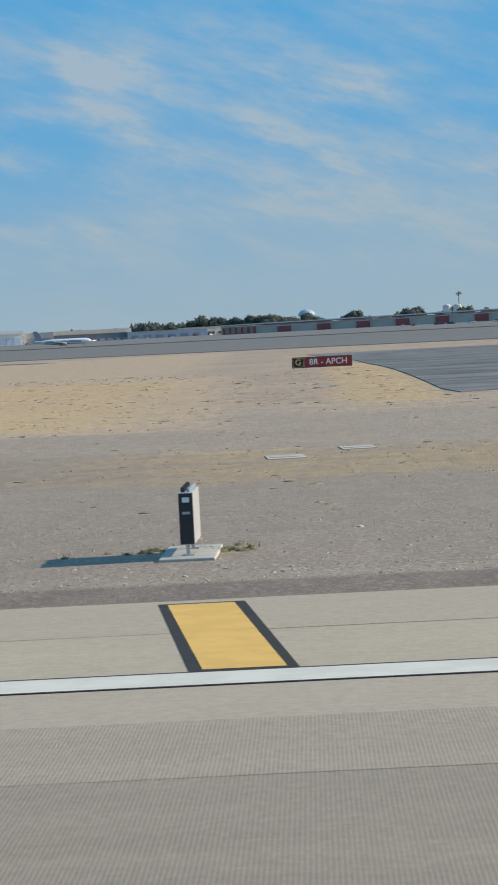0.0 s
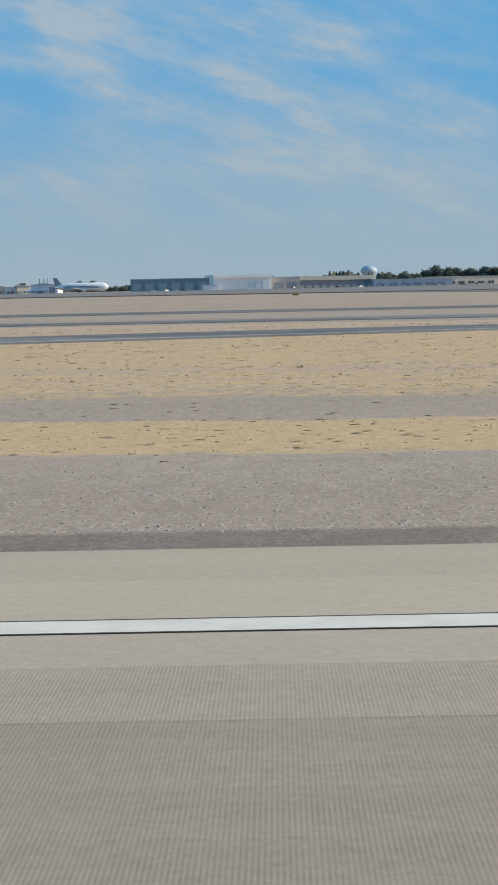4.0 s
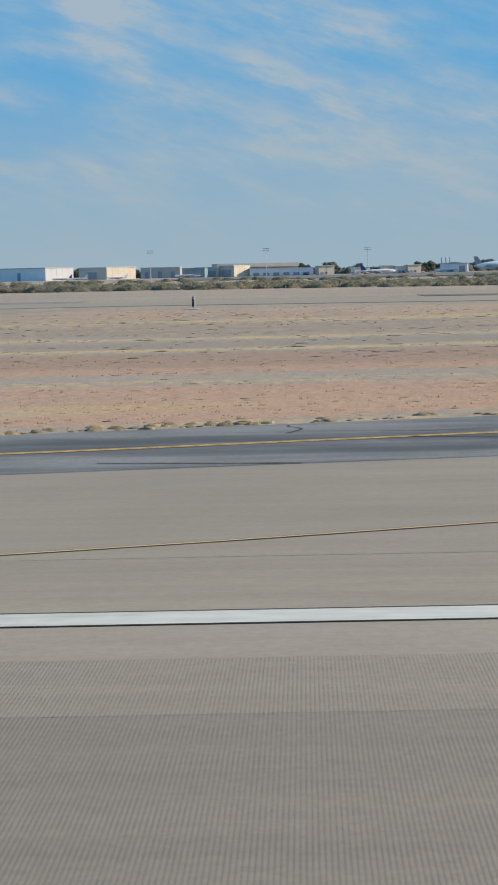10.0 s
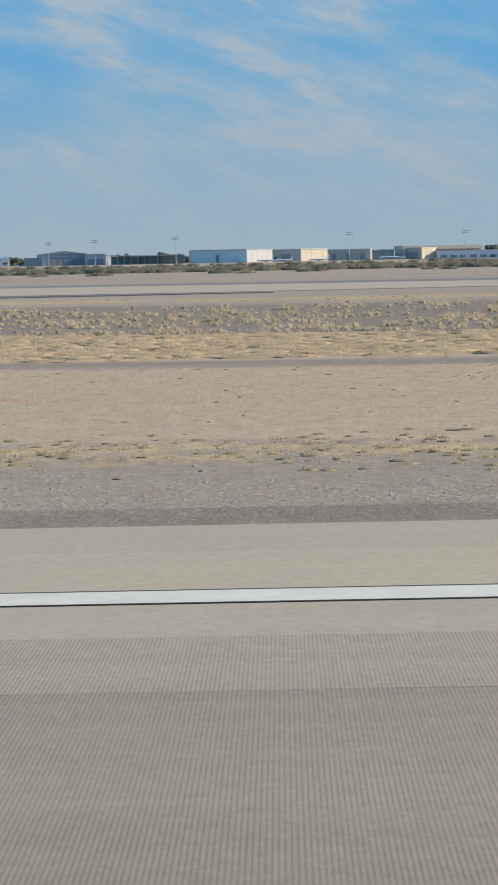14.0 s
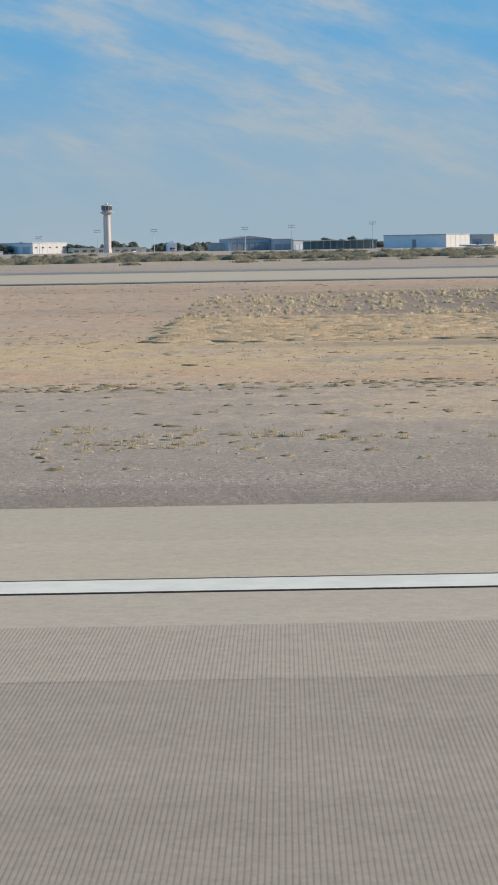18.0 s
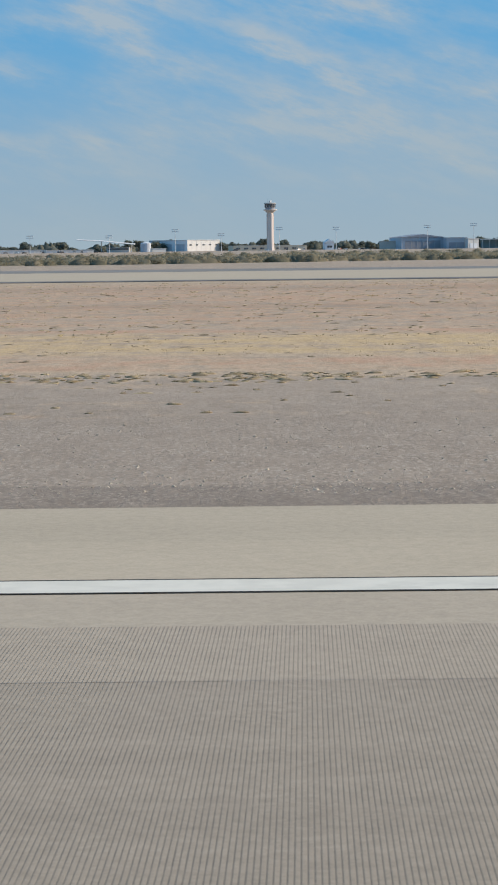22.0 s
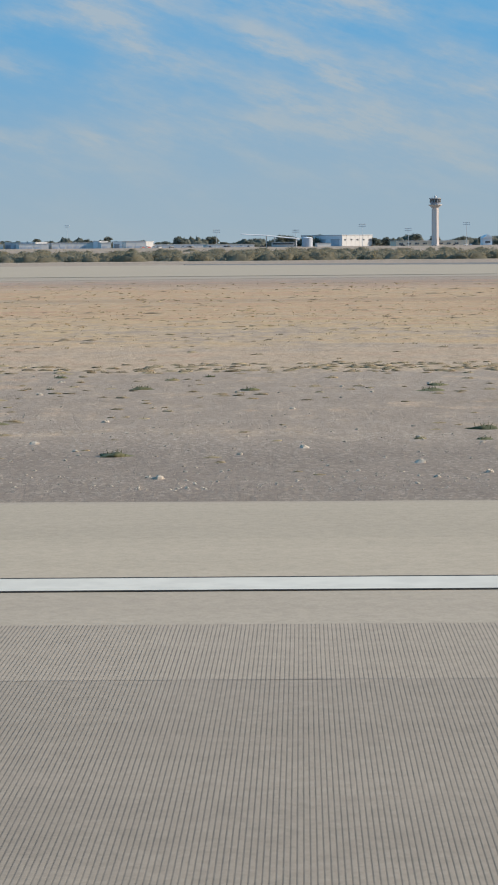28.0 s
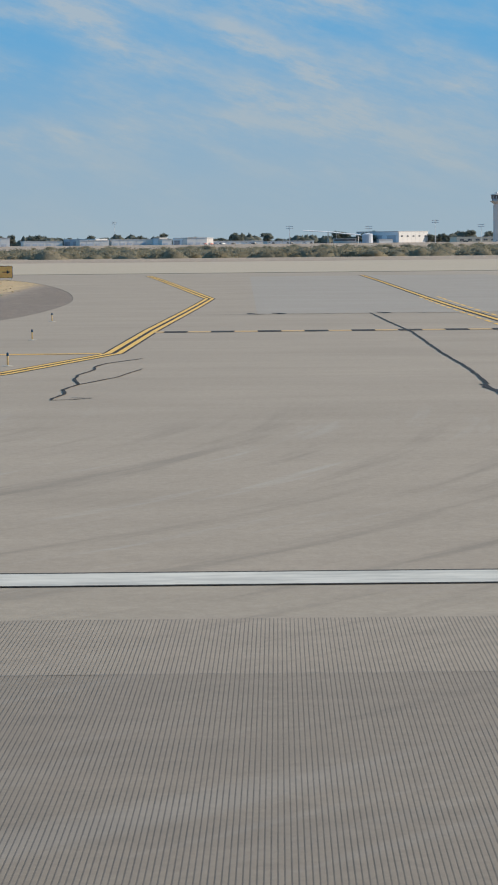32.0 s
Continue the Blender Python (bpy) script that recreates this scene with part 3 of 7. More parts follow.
def rounded(points, cycles=2):
    """Chaikin's corner cutting of an open path."""
    pts = [tuple(p) for p in points]
    for _ in range(cycles):
        out = [pts[0]]
        for a, b in zip(pts, pts[1:]):
            out += [(0.75 * a[0] + 0.25 * b[0], 0.75 * a[1] + 0.25 * b[1]), (0.25 * a[0] + 0.75 * b[0], 0.25 * a[1] + 0.75 * b[1])]
        pts = out + [pts[-1]]
    return pts


def walked(points, step):
    """The path cut into pieces of at most step metres."""
    out = [points[0]]
    for a, b in zip(points, points[1:]):
        n = max(1, math.ceil(math.hypot(b[0] - a[0], b[1] - a[1]) / step))
        out += [(a[0] + (b[0] - a[0]) * i / n, a[1] + (b[1] - a[1]) * i / n) for i in range(1, n + 1)]
    return out


def ribbon(name, path, width, lift, material, parent=None, label="", shift=0.0, soft=True, wobble=0.0, step=2.0):
    """A painted line of that width along a path, laid over the ground; shift moves it to its left."""
    path = walked(rounded(path) if soft and len(path) > 2 else list(path), step)
    rng = random.Random(len(path) * 7 + int(abs(path[0][0]) * 10))
    vs, fs = [], []
    for i, (x, y) in enumerate(path):
        a, b = path[max(0, i - 1)], path[min(len(path) - 1, i + 1)]
        l = math.hypot(b[0] - a[0], b[1] - a[1]) or 1
        nx, ny = -(b[1] - a[1]) / l, (b[0] - a[0]) / l
        w = width * (1 + wobble * rng.uniform(-1, 1))
        jx, jy = rng.uniform(-1, 1) * wobble * width, rng.uniform(-1, 1) * wobble * width
        for s in (shift + w / 2, shift - w / 2):
            px, py = x + jx + nx * s, y + jy + ny * s
            vs.append((px, py, ground_z(px, py) + lift))
        if i:
            fs.append((2 * i - 2, 2 * i - 1, 2 * i + 1, 2 * i))
    return sheet_mesh(name, vs, fs, material, parent, label)


# ---- ground: one sheet to the horizon ----
COVER = []


def grows(kind, x0, x1, y0, y1, amount, soft=6.0, ends=12.0):
    """kind 0 straw, 1 yellow, 2 reddish, 3 dark bare gravel, over a stretch of the plan."""
    COVER.append((kind, min(x0, x1), max(x0, x1), y0, y1, amount, soft, ends))


grows(3, 200, -516, 29, 32.5, 1.0, 0.35)
grows(3, -290, -425, 72, 92, 0.45, 2)
grows(3, -660, -940, 30, 42, 0.22, 6)
grows(3, -940, -1200, 30, 54, 0.26, 14)
grows(3, -1205, -1280, 30, 36, 0.25, 6)
grows(0, -1205, -1266, 40, 64, 0.3, 10)
grows(3, 200, -110, 33, 84, 0.4, 8)
grows(3, -690, -935, 29, 31.9, 0.8, 0.5)
grows(3, -925, -1262, 29, 33.6, 0.7, 0.8)
grows(0, -8, -80, 105, 420, 1.0)
grows(0, 400, -8, 116, 420, 0.55, 14)
grows(1, 400, -10, 64, 86, 0.66, 12, 8)
grows(1, 2.5, 10, 128, 240, 0.75, 8, 1.5)
grows(2, -290, -440, 94, 126, 0.42, 4)
grows(0, -4, -70, 104, 200, 1.3, 8, 8)
grows(1, -6, -60, 108, 190, 0.72, 14, 8)
grows(2, 400, -200, 130, 225, 0.35, 12)
grows(1, -15, -120, 87, 108, 0.65, 5)
grows(0, -60, -300, 96, 235, 0.95)
grows(1, -60, -150, 76, 125, 0.5)
grows(1, -150, -192, 66, 74, 0.5, 3)
grows(1, -150, -215, 94, 128, 0.32, 5)
grows(2, -150, -215, 94, 165, 0.34, 6)
grows(0, -150, -215, 94, 170, 1.15, 5)
grows(1, -150, -215, 117, 122, 0.7, 3)
grows(1, -192, -300, 54, 74, 1.0, 3, 4)
grows(1, -170, -300, 120, 140, 0.6, 4)
grows(0, -300, -420, 88, 128, 0.8, 3)
grows(1, -300, -420, 56, 70, 0.55, 3)
grows(2, -395, -480, 84, 106, 0.7, 3)
grows(1, -395, -450, 56, 86, 0.5, 3)
grows(1, -440, -506, 42, 62, 0.8, 3)
grows(2, -440, -506, 44, 60, 0.46, 3)
grows(2, -462, -507, 38, 47, 0.58, 2, 4)
grows(1, -462, -507, 37, 45, 0.72, 2, 4)
grows(0, -250, -490, 155, 225, 0.55, 5)
grows(2, -420, -540, 90, 135, 0.36, 3)
grows(1, -490, -606, 62, 96, 0.5, 3)
grows(2, -528, -591, 76, 90, 0.84, 5, 6)
grows(0, -495, -560, 84, 106, 0.55, 8)
grows(3, -480, -606, 108, 126, 0.4, 6)
grows(3, -480, -606, 134, 143, 0.35, 4)
grows(3, -480, -606, 151, 170, 0.3, 6)
grows(2, -420, -606, 180, 216, 0.5, 8)
grows(0, -588, -612, 56, 130, 0.65, 6)
grows(1, -300, -606, 128, 133, 0.75, 2)
grows(1, -260, -606, 145, 149, 0.8, 2)
grows(1, -200, -606, 172, 182, 0.6, 3)
grows(0, -480, -606, 150, 215, 0.55, 5)
grows(1, -590, -640, 50, 74, 0.5, 3)
grows(0, -590, -612, 90, 200, 0.5, 4)
grows(0, -651, -672, 80, 185, 0.85, 4)
grows(2, -662, -676, 66, 77, 0.75, 3, 3)
grows(2, -672, -800, 68, 76, 0.42, 4)
grows(2, -655, -710, 178, 194, 0.55, 5)
grows(0, -652, -930, 99, 131, 1.1, 3)
grows(3, -660, -930, 94, 98.5, 0.6, 1.5)
grows(0, -692, -930, 47, 92, 0.95, 5)
grows(0, -666, -692, 47, 92, 0.5, 5)
grows(2, -672, -930, 58, 90, 0.26, 8)
grows(0, -672, -930, 85, 93, 0.75, 2)
grows(1, -690, -930, 40, 50, 0.5, 4)
grows(3, -668, -930, 132, 180, 0.82, 6)
grows(1, -680, -930, 150, 165, 0.4, 3)
grows(1, -668, -930, 186, 196, 0.6, 3)
grows(0, -900, -1205, 64, 104, 0.82, 10)
grows(0, -900, -1205, 100, 236, 0.68, 14)
grows(2, -900, -1268, 104, 210, 0.5, 20)
grows(0, -900, -1265, 46, 66, 0.36, 8)
grows(2, -900, -1265, 44, 66, 0.2, 8)
grows(2, -900, -1190, 67, 79, 0.52, 5)
for y0, y1, kind, amount in ((80, 86, 1, 0.34), (91, 96, 1, 0.36), (99, 106, 2, 0.5), (112, 117, 1, 0.3), (124, 131, 2, 0.4), (140, 147, 3, 0.25), (158, 172, 2, 0.35), (182, 196, 3, 0.22)):
    grows(kind, -900, -1268, y0, y1, amount, 4)
grows(3, -1271, -1300, 34, 206, 0.9, 3, 4)
grows(3, -1215, -1290, 32, 40, 0.6, 4)
grows(3, -655, -720, 32, 43, 0.38, 3)
grows(1, -548, -588, 70, 79, 0.85, 3, 4)
grows(3, -648, -672, 40, 94, 0.85, 6, 6)
grows(2, -648, -664, 96, 172, 0.7, 8, 4)
grows(0, -1200, -1272, 60, 84, 0.35, 3)
grows(0, -1180, -1262, 62, 104, 0.78, 8)
grows(2, -1180, -1262, 66, 92, 0.3, 10)
grows(0, -1200, -1267, 98, 194, 1.0, 10, 4)
grows(1, -1200, -1270, 96, 175, 0.66, 8, 4)
grows(1, -1328, -1600, 96, 206, 0.8, 5, 2)
grows(3, -1316, -1328, 70, 190, 0.9, 8, 1.5)
grows(2, -560, -600, 100, 126, 0.8, 6, 6)
grows(1, -594, -608, 66, 84, 0.7, 5, 4)
grows(1, -100, -300, 88, 118, 0.6, 5)
grows(1, -100, -300, 124, 190, 0.68, 8)
grows(1, -880, -1010, 68, 112, 0.6, 8)
grows(1, -1000, -1130, 78, 100, 0.58, 6)
grows(1, -1120, -1262, 78, 125, 0.5, 8)
grows(0, 400, -600, 345, 900, 0.45, 25)
grows(0, -400, -1700, 400, 900, 0.4, 25)


def cover(x, y):
    """Amounts of the four covers at arrays of places."""
    x, y = np.asarray(x, float), np.asarray(y, float)
    y = y + smooth01(y, 36, 60) * (1.6 * np.sin(x / 21.0) + 1.2 * np.sin(x / 9.3 + 1.0))
    out = np.zeros(x.shape + (4,))
    for kind, x0, x1, y0, y1, v, s, e in COVER:
        m = smooth01(x, x0 - e, x0 + e) * (1 - smooth01(x, x1 - e, x1 + e)) * smooth01(y, y0 - s / 2, y0 + s / 2) * (1 - smooth01(y, y1 - s / 2, y1 + s / 2))
        out[..., kind] = np.maximum(out[..., kind], v * m)
    # reddish growth follows the far edge of the angled taxiway
    rim = np.interp(x, (-607, -570, -516, -462, -411, -347, -280), (51, 66, 86, 111.5, 136.5, 157, 180))
    m = smooth01(x, -596, -580) * (1 - smooth01(x, -400, -370)) * smooth01(y, rim + 2, rim + 5) * (1 - smooth01(y, rim + 9, rim + 19))
    # a grey gravel margin round the corner of the wide exit, sand within
    sand = np.interp(y, (52, 60, 66, 77, 85, 87, 94, 118, 145, 206), (-1250, -1256, -1261, -1265, -1266.7, -1270, -1272.4, -1273.8, -1275.3, -1270))
    margin = (1 - smooth01(x, -1264, -1248)) * smooth01(y, 29, 31) * (1 - smooth01(y, 215, 235)) * (1 - smooth01(x - sand, -0.9, 0.9)) * smooth01(x, -1310, -1300)
    out[..., :3] *= (1 - 0.92 * margin)[..., None]
    out[..., 3] = np.maximum(out[..., 3] * (1 - margin), 0.5 * margin)
    out[..., 2] = np.maximum(out[..., 2], (0.62 + 0.28 * (1 - smooth01(x, -540, -524))) * m)
    return out


def ground_sheet():
    xs = np.r_[-4800, -3200, -2200, np.r_[np.arange(-1700, -1340, 6.0), np.arange(-1340, -1200, 1.0), np.arange(-1200, -18, 6.0), np.arange(-18, 30, 1.5), np.arange(30, 300, 6.0)], 500, 1200, 2500, 4800]
    ys = np.r_[-4800, -1500, -400, -150, -60, -30, -23, 0, 23, np.arange(28, 34, 0.25), np.arange(34, 40, 1.0), np.arange(40, 240, 2.0), np.arange(240, 440, 10.0), np.arange(440, 960, 40.0), 1200, 1800, 2600, 3600, 5000, 8300]
    gx, gy = np.meshgrid(xs, ys)
    # the bed drops a hand's width under the pavement
    gzv = lie(gx, gy) - 0.06 * (np.abs(gy) < 29.4)
    nx = len(xs)
    faces = [(r * nx + c, r * nx + c + 1, (r + 1) * nx + c + 1, (r + 1) * nx + c) for r in range(len(ys) - 1) for c in range(nx - 1)]
    ob = sheet_mesh("ground", np.stack([gx, gy, gzv], -1).reshape(-1, 3).tolist(), faces, M_EARTH)
    at = ob.data.attributes.new("cover", "FLOAT_COLOR", "POINT")
    at.data.foreach_set("color", cover(gx, gy).reshape(-1).astype(np.float32))
    return tagged(ob, "dry gravelly desert ground with straw coloured grass", "ground", kind="structure")


ground = ground_sheet()

# ---- runway, shoulder, taxiways ----
X_EAST, X_WEST = 170.0, -1470.0
LIFT, MARK, MARK2 = 0.012, 0.0165, 0.0195
runway = thing("runway", Matrix(), "long grey grooved runway with pale paved shoulder", "runway", kind="structure")


def lane(name, y0, y1, material, label=""):
    xs = np.arange(X_WEST, X_EAST + 1, 41.0)
    vs = [(x, y, ground_z(x, y) + LIFT) for x in xs for y in (y0, y1)]
    return sheet_mesh(name, vs, [(2 * i, 2 * i + 2, 2 * i + 3, 2 * i + 1) for i in range(len(xs) - 1)], material, runway, label)


LANES = (-19.6, -15.2, -11.4, -7.6, -3.8, 0.0, 3.8, 7.6, 10.2, 12.6, 14.7, 16.7, 19.6)
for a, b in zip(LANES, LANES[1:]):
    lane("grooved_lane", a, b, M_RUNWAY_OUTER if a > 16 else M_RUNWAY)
for a, b in ((-22.86, -19.6), (19.6, 22.86)):
    lane("edge_strip", a, b, M_RUNEDGE)
for a, b in ((-30.0, -22.86), (22.86, 26.4)):
    lane("shoulder_strip", a, b, M_SHOULDER)
# the outer strip's edge is not quite straight
xs = np.arange(X_WEST, X_EAST + 1, 10.0)
rim = np.interp(xs, (-1470, -930, -900, -720, -690, 170), (30.4, 30.4, 29.5, 29.5, 30.12, 30.12)) + 0.35 * ((xs < -1195) & (xs > -1262)) - 0.6 * (xs < -1262) + 0.06 * np.sin(xs / 17.0)
vs = [(x, y, ground_z(x, y) + LIFT - drop) for x, r in zip(xs, rim) for y, drop in ((26.4, 0), (r, 0), (r + 0.01, 0.06))]
sheet_mesh("shoulder_strip", vs, [(3 * i + k, 3 * i + 3 + k, 3 * i + 4 + k, 3 * i + 1 + k) for i in range(len(xs) - 1) for k in (0, 1)], M_SHOULDER, runway)
# paving joints
ribbon("joint", [(X_EAST, 16.7), (-905, 16.7)], 0.011, MARK, M_ASPHALT, runway, wobble=0.3)
ribbon("joint", [(X_EAST, 26.4), (-180, 26.4)], 0.02, MARK, M_TAR, runway, wobble=0.4)
ribbon("joint", [(-562, 27.9), (-650, 27.9)], 0.02, MARK, M_ASPHALT, runway, wobble=0.3)
ribbon("joint", [(-905, 16.7), (X_WEST, 16.7)], 0.012, MARK, M_ASPHALT, runway, wobble=0.3)

markings = thing("runway_markings", Matrix(), "white and yellow painted runway and taxiway lines edged in black", "road marking", kind="structure")


LINES = []


def line(name, path, width, material=None, edge=0.14, soft=True, shift=0.0, step=2.0):
    """A painted line with its black border under it."""
    LINES.append(name)
    up = 0.0007 * (len(LINES) % 5)
    if edge:
        ribbon("black_border", path, width + 2 * edge, MARK + up, M_BLACK, markings, shift=shift, soft=soft, step=step)
    return ribbon(name, path, width, MARK2 + up, material or M_YELLOW, markings, shift=shift, soft=soft, step=step)


def bar(name, corners, material, lift=MARK2):
    return drape(name, corners, lift, material, markings, skirt=False)


def framed(x0, x1, y0, y1, edge, material, skew=0.0):
    """A painted bar across or along the runway with a black border; skew shifts its far end."""
    bar("black_border", [(x0 - edge, y0 - edge), (x1 + edge, y0 - edge), (x1 + edge + skew, y1 + edge), (x0 - edge + skew, y1 + edge)], M_BLACK, MARK)
    bar("painted_bar", [(x0, y0), (x1, y0), (x1 + skew, y1), (x0 + skew, y1)], material)


for side in (1, -1):
    way = [(X_EAST, side * 22.29), (X_WEST, side * 22.29)]
    ribbon("black_border", [(px, py + side * 0.02) for px, py in way], 1.06, MARK2 + 0.0034, M_BLACK, markings, soft=False, step=20)
    ribbon("edge_line", way, 0.914, MARK2 + 0.005, M_WHITE, markings, soft=False, step=20)
# touchdown zone bars, three then two a side, and aiming bar
for x1, bars in ((-76.3, ((13.55, 15.5), (10.2, 12.03))), (-395.3, ((9.1, 10.95), (5.8, 7.6)))):
    for y0, y1 in bars:
        framed(x1 - 22.86, x1, y0, y1, 0.15, M_WHITE)
        framed(x1 - 22.86, x1, -y1, -y0, 0.15, M_WHITE)
# shoulder bars in yellow
framed(-1.07, -0.15, 23.0, 29.6, 0.14, M_YELLOW, -0.72)
framed(-502.95, -502.1, 23.0, 28.5, 0.14, M_YELLOW, 0.3)
framed(-691.3, -690.55, 23.0, 28.4, 0.14, M_YELLOW, -0.7)
framed(-1250.78, -1249.75, 23.0, 30.1, 0.14, M_YELLOW, 1.05)
bar("black_border", [(-673.1, 33.3), (-672.0, 33.7), (-670.05, 27.9), (-671.0, 27.95), (-671.95, 30.0)], M_BLACK, MARK)
bar("painted_bar", [(-672.92, 33.08), (-672.07, 33.35), (-670.2, 28.15), (-670.95, 28.2), (-671.85, 30.1)], M_YELLOW)
bar("black_border", [(-510.8, 51.6), (-509.6, 52.3), (-506.2, 43.4), (-507.4, 42.4)], M_BLACK, MARK)
bar("painted_bar", [(-510.5, 51.2), (-509.8, 51.9), (-506.5, 43.7), (-507.2, 42.8)], M_YELLOW)
bar("black_border", [(-516.8, 32.9), (-516.8, 33.9), (-508.4, 34.3), (-508.4, 33.2)], M_BLACK, MARK)
bar("painted_bar", [(-516.7, 33.05), (-516.7, 33.75), (-508.6, 34.1), (-508.6, 33.4)], M_YELLOW)
bar("black_border", [(-1272.5, 29.7), (-1272.0, 30.5), (-1269.1, 32.9), (-1266.3, 35.2), (-1266.3, 33.4), (-1269.2, 30.95), (-1271.2, 29.4)], M_BLACK, MARK)
bar("painted_bar", [(-1272.15, 29.85), (-1271.95, 30.2), (-1269.1, 32.6), (-1266.6, 34.6), (-1266.6, 33.7), (-1269.2, 31.2), (-1271.2, 29.6)], M_YELLOW)
line("stub_line", [(-1278.0, 49.7), (-1271.2, 50.5)], 0.55, edge=0.12, soft=False)
line("stub_line", [(-1281.6, 72.2), (-1276.5, 71.9)], 0.6, edge=0.1, soft=False)

# exits
TURF_H_FAR = [(-45, 288), (-163, 240), (-210, 208), (-280, 180), (-347, 157), (-381, 146.5), (-411, 136.5), (-440, 120.7), (-462, 111.5), (-486, 100), (-516, 86), (-536, 77.3), (-570, 66), (-584, 60), (-597, 54), (-607.7, 51)]
TURF_H_NEAR = [(-45, 264), (-166, 218), (-209, 186), (-280, 160), (-350, 134.5), (-379, 122.9), (-414, 104.5), (-436, 91), (-466, 72), (-481, 59), (-494, 48), (-505.5, 42.5), (-511.3, 41.5), (-515.7, 46.7), (-518.2, 54), (-522.3, 66), (-533.8, 62.7), (-572, 45.7), (-597.4, 38.3), (-606, 35.6), (-610, 35.2)]
angled = thing("angled_taxiway", Matrix(), "dark asphalt angled taxiway with sealed cracks", "taxiway", kind="structure")
drape("asphalt", TURF_H_FAR + TURF_H_NEAR[::-1], LIFT, M_ASPHALT, angled)
drape("asphalt_edge", [(-349.5, 140), (-379, 128), (-426, 108.4), (-437, 102.5), (-465, 84), (-482.7, 73), (-499, 61.5), (-506, 55), (-510.8, 51.2), (-513.0, 44), (-511.2, 41.7)] + TURF_H_NEAR[11:3:-1], LIFT + 0.003, M_ASPHALT_OLD, angled)

drape("asphalt_greyed", [(-590, 57.2), (-597, 54.1), (-607.6, 51.1), (-610, 35.3), (-606, 35.7), (-597.4, 38.4), (-590, 40.6)], LIFT + 0.003, M_ASPHALT_GREY, angled)
exit_m = thing("concrete_exit_taxiway", Matrix(), "pale concrete exit taxiway with dark asphalt shoulders", "taxiway", kind="structure")
EDGE_E = [(-610, 35.2), (-613, 38), (-616, 46), (-617.4, 56), (-617.3, 105), (-616.6, 162), (-617.2, 170)]
EDGE_W = rounded([(-644.1, 155.5), (-644.6, 125), (-645.1, 103), (-645.1, 88), (-645.2, 74), (-645.6, 67), (-646.6, 61.5), (-648.1, 56.5), (-650, 49), (-652.5, 43.9), (-655.2, 39.5), (-660, 35.2), (-666, 30.3)], 1)
drape("concrete_slab", [(-507.9, 30), (-508.4, 35), (-510.3, 40.5)] + TURF_H_NEAR[12:] + EDGE_E[1:] + [(-612, 196), (-598, 214), (-590, 236), (-690, 236), (-668, 214), (-650, 194), (-645, 167)] + EDGE_W + [(-666, 30)], LIFT, M_CONCRETE, exit_m)
drape("asphalt_shoulder", EDGE_E + [(-615, 191), (-605, 190.5), (-611, 160), (-611, 128), (-610.8, 101), (-612.5, 75), (-611, 58), (-607.7, 51)], LIFT, M_ASPHALT_EXIT, exit_m)
drape("asphalt_shoulder", [(-645, 167), (-649.4, 187)] + rounded([(-655.6, 179), (-652.9, 170.5), (-650.5, 146), (-650.6, 107), (-650.6, 85), (-650.7, 74), (-651.2, 67), (-652.3, 59.5), (-654.1, 51.5), (-657, 46.5), (-661, 43.2), (-666.5, 40)], 1) + [(-666, 30.3)] + EDGE_W[::-1][1:], LIFT, M_ASPHALT_EXIT, exit_m)
drape("concrete_flare", [(-666.0, 30), (-666.4, 39.9), (-670, 38.9), (-672.7, 37.0), (-675.5, 35.3), (-678.2, 34.1), (-684, 32.2), (-690, 30.6), (-694, 29.9)], LIFT, M_SHOULDER, exit_m)

exit_n = thing("wide_exit_taxiway", Matrix(), "wide pale concrete exit taxiway with sealed cracks", "taxiway", kind="structure")
ISLE_E = [(-1215, 30), (-1240, 31), (-1252, 32.2), (-1260, 33.6), (-1263.5, 34.8), (-1265.2, 37), (-1266.8, 42), (-1269.2, 50.8), (-1273.3, 64.8), (-1275.4, 80), (-1276, 96), (-1277.8, 131), (-1276.4, 155), (-1275, 180), (-1270, 202), (-1262, 212), (-1240, 219), (-1200, 224), (-1200, 236)]
ISLE_W = [(-1420, 236), (-1360, 220), (-1336, 210), (-1332, 203), (-1325.5, 171), (-1322.2, 142), (-1322, 122), (-1323, 104), (-1328, 85), (-1336, 60), (-1352, 40), (-1385, 30)]
drape("concrete_slab", [(-1268, 22.9), (-1266, 30.5), (-1215, 30.45)] + rounded(ISLE_E[1:]) + rounded(ISLE_W) + [(-1420, 30.4), (-1420, 22.9)], LIFT + 0.0013, M_CONCRETE_OLD, exit_n)

parallel = thing("parallel_taxiway", Matrix(), "pale parallel taxiway with dark shoulders far across the field", "taxiway", kind="structure")
FAR = LIFT + 0.04
drape("concrete_slab", [(-520, 236), (-590, 236.5), (-690, 224), (-765, 214), (-956, 227), (-1096, 238), (-1176, 245), (-1200, 236.5), (-1700, 236.5), (-1700, 372), (-1243, 362), (-1180, 327), (-1106, 320), (-965, 310), (-899, 301), (-797, 281), (-738, 262), (-600, 268), (-520, 284)], FAR, M_SHOULDER, parallel)
drape("asphalt_shoulder", [(-764, 208.5), (-790, 207), (-956, 219), (-1096, 230), (-1178, 240), (-1176, 244.8), (-1096, 237.8), (-956, 226.8), (-790, 213.5)], FAR + 0.004, M_ASPHALT, parallel)
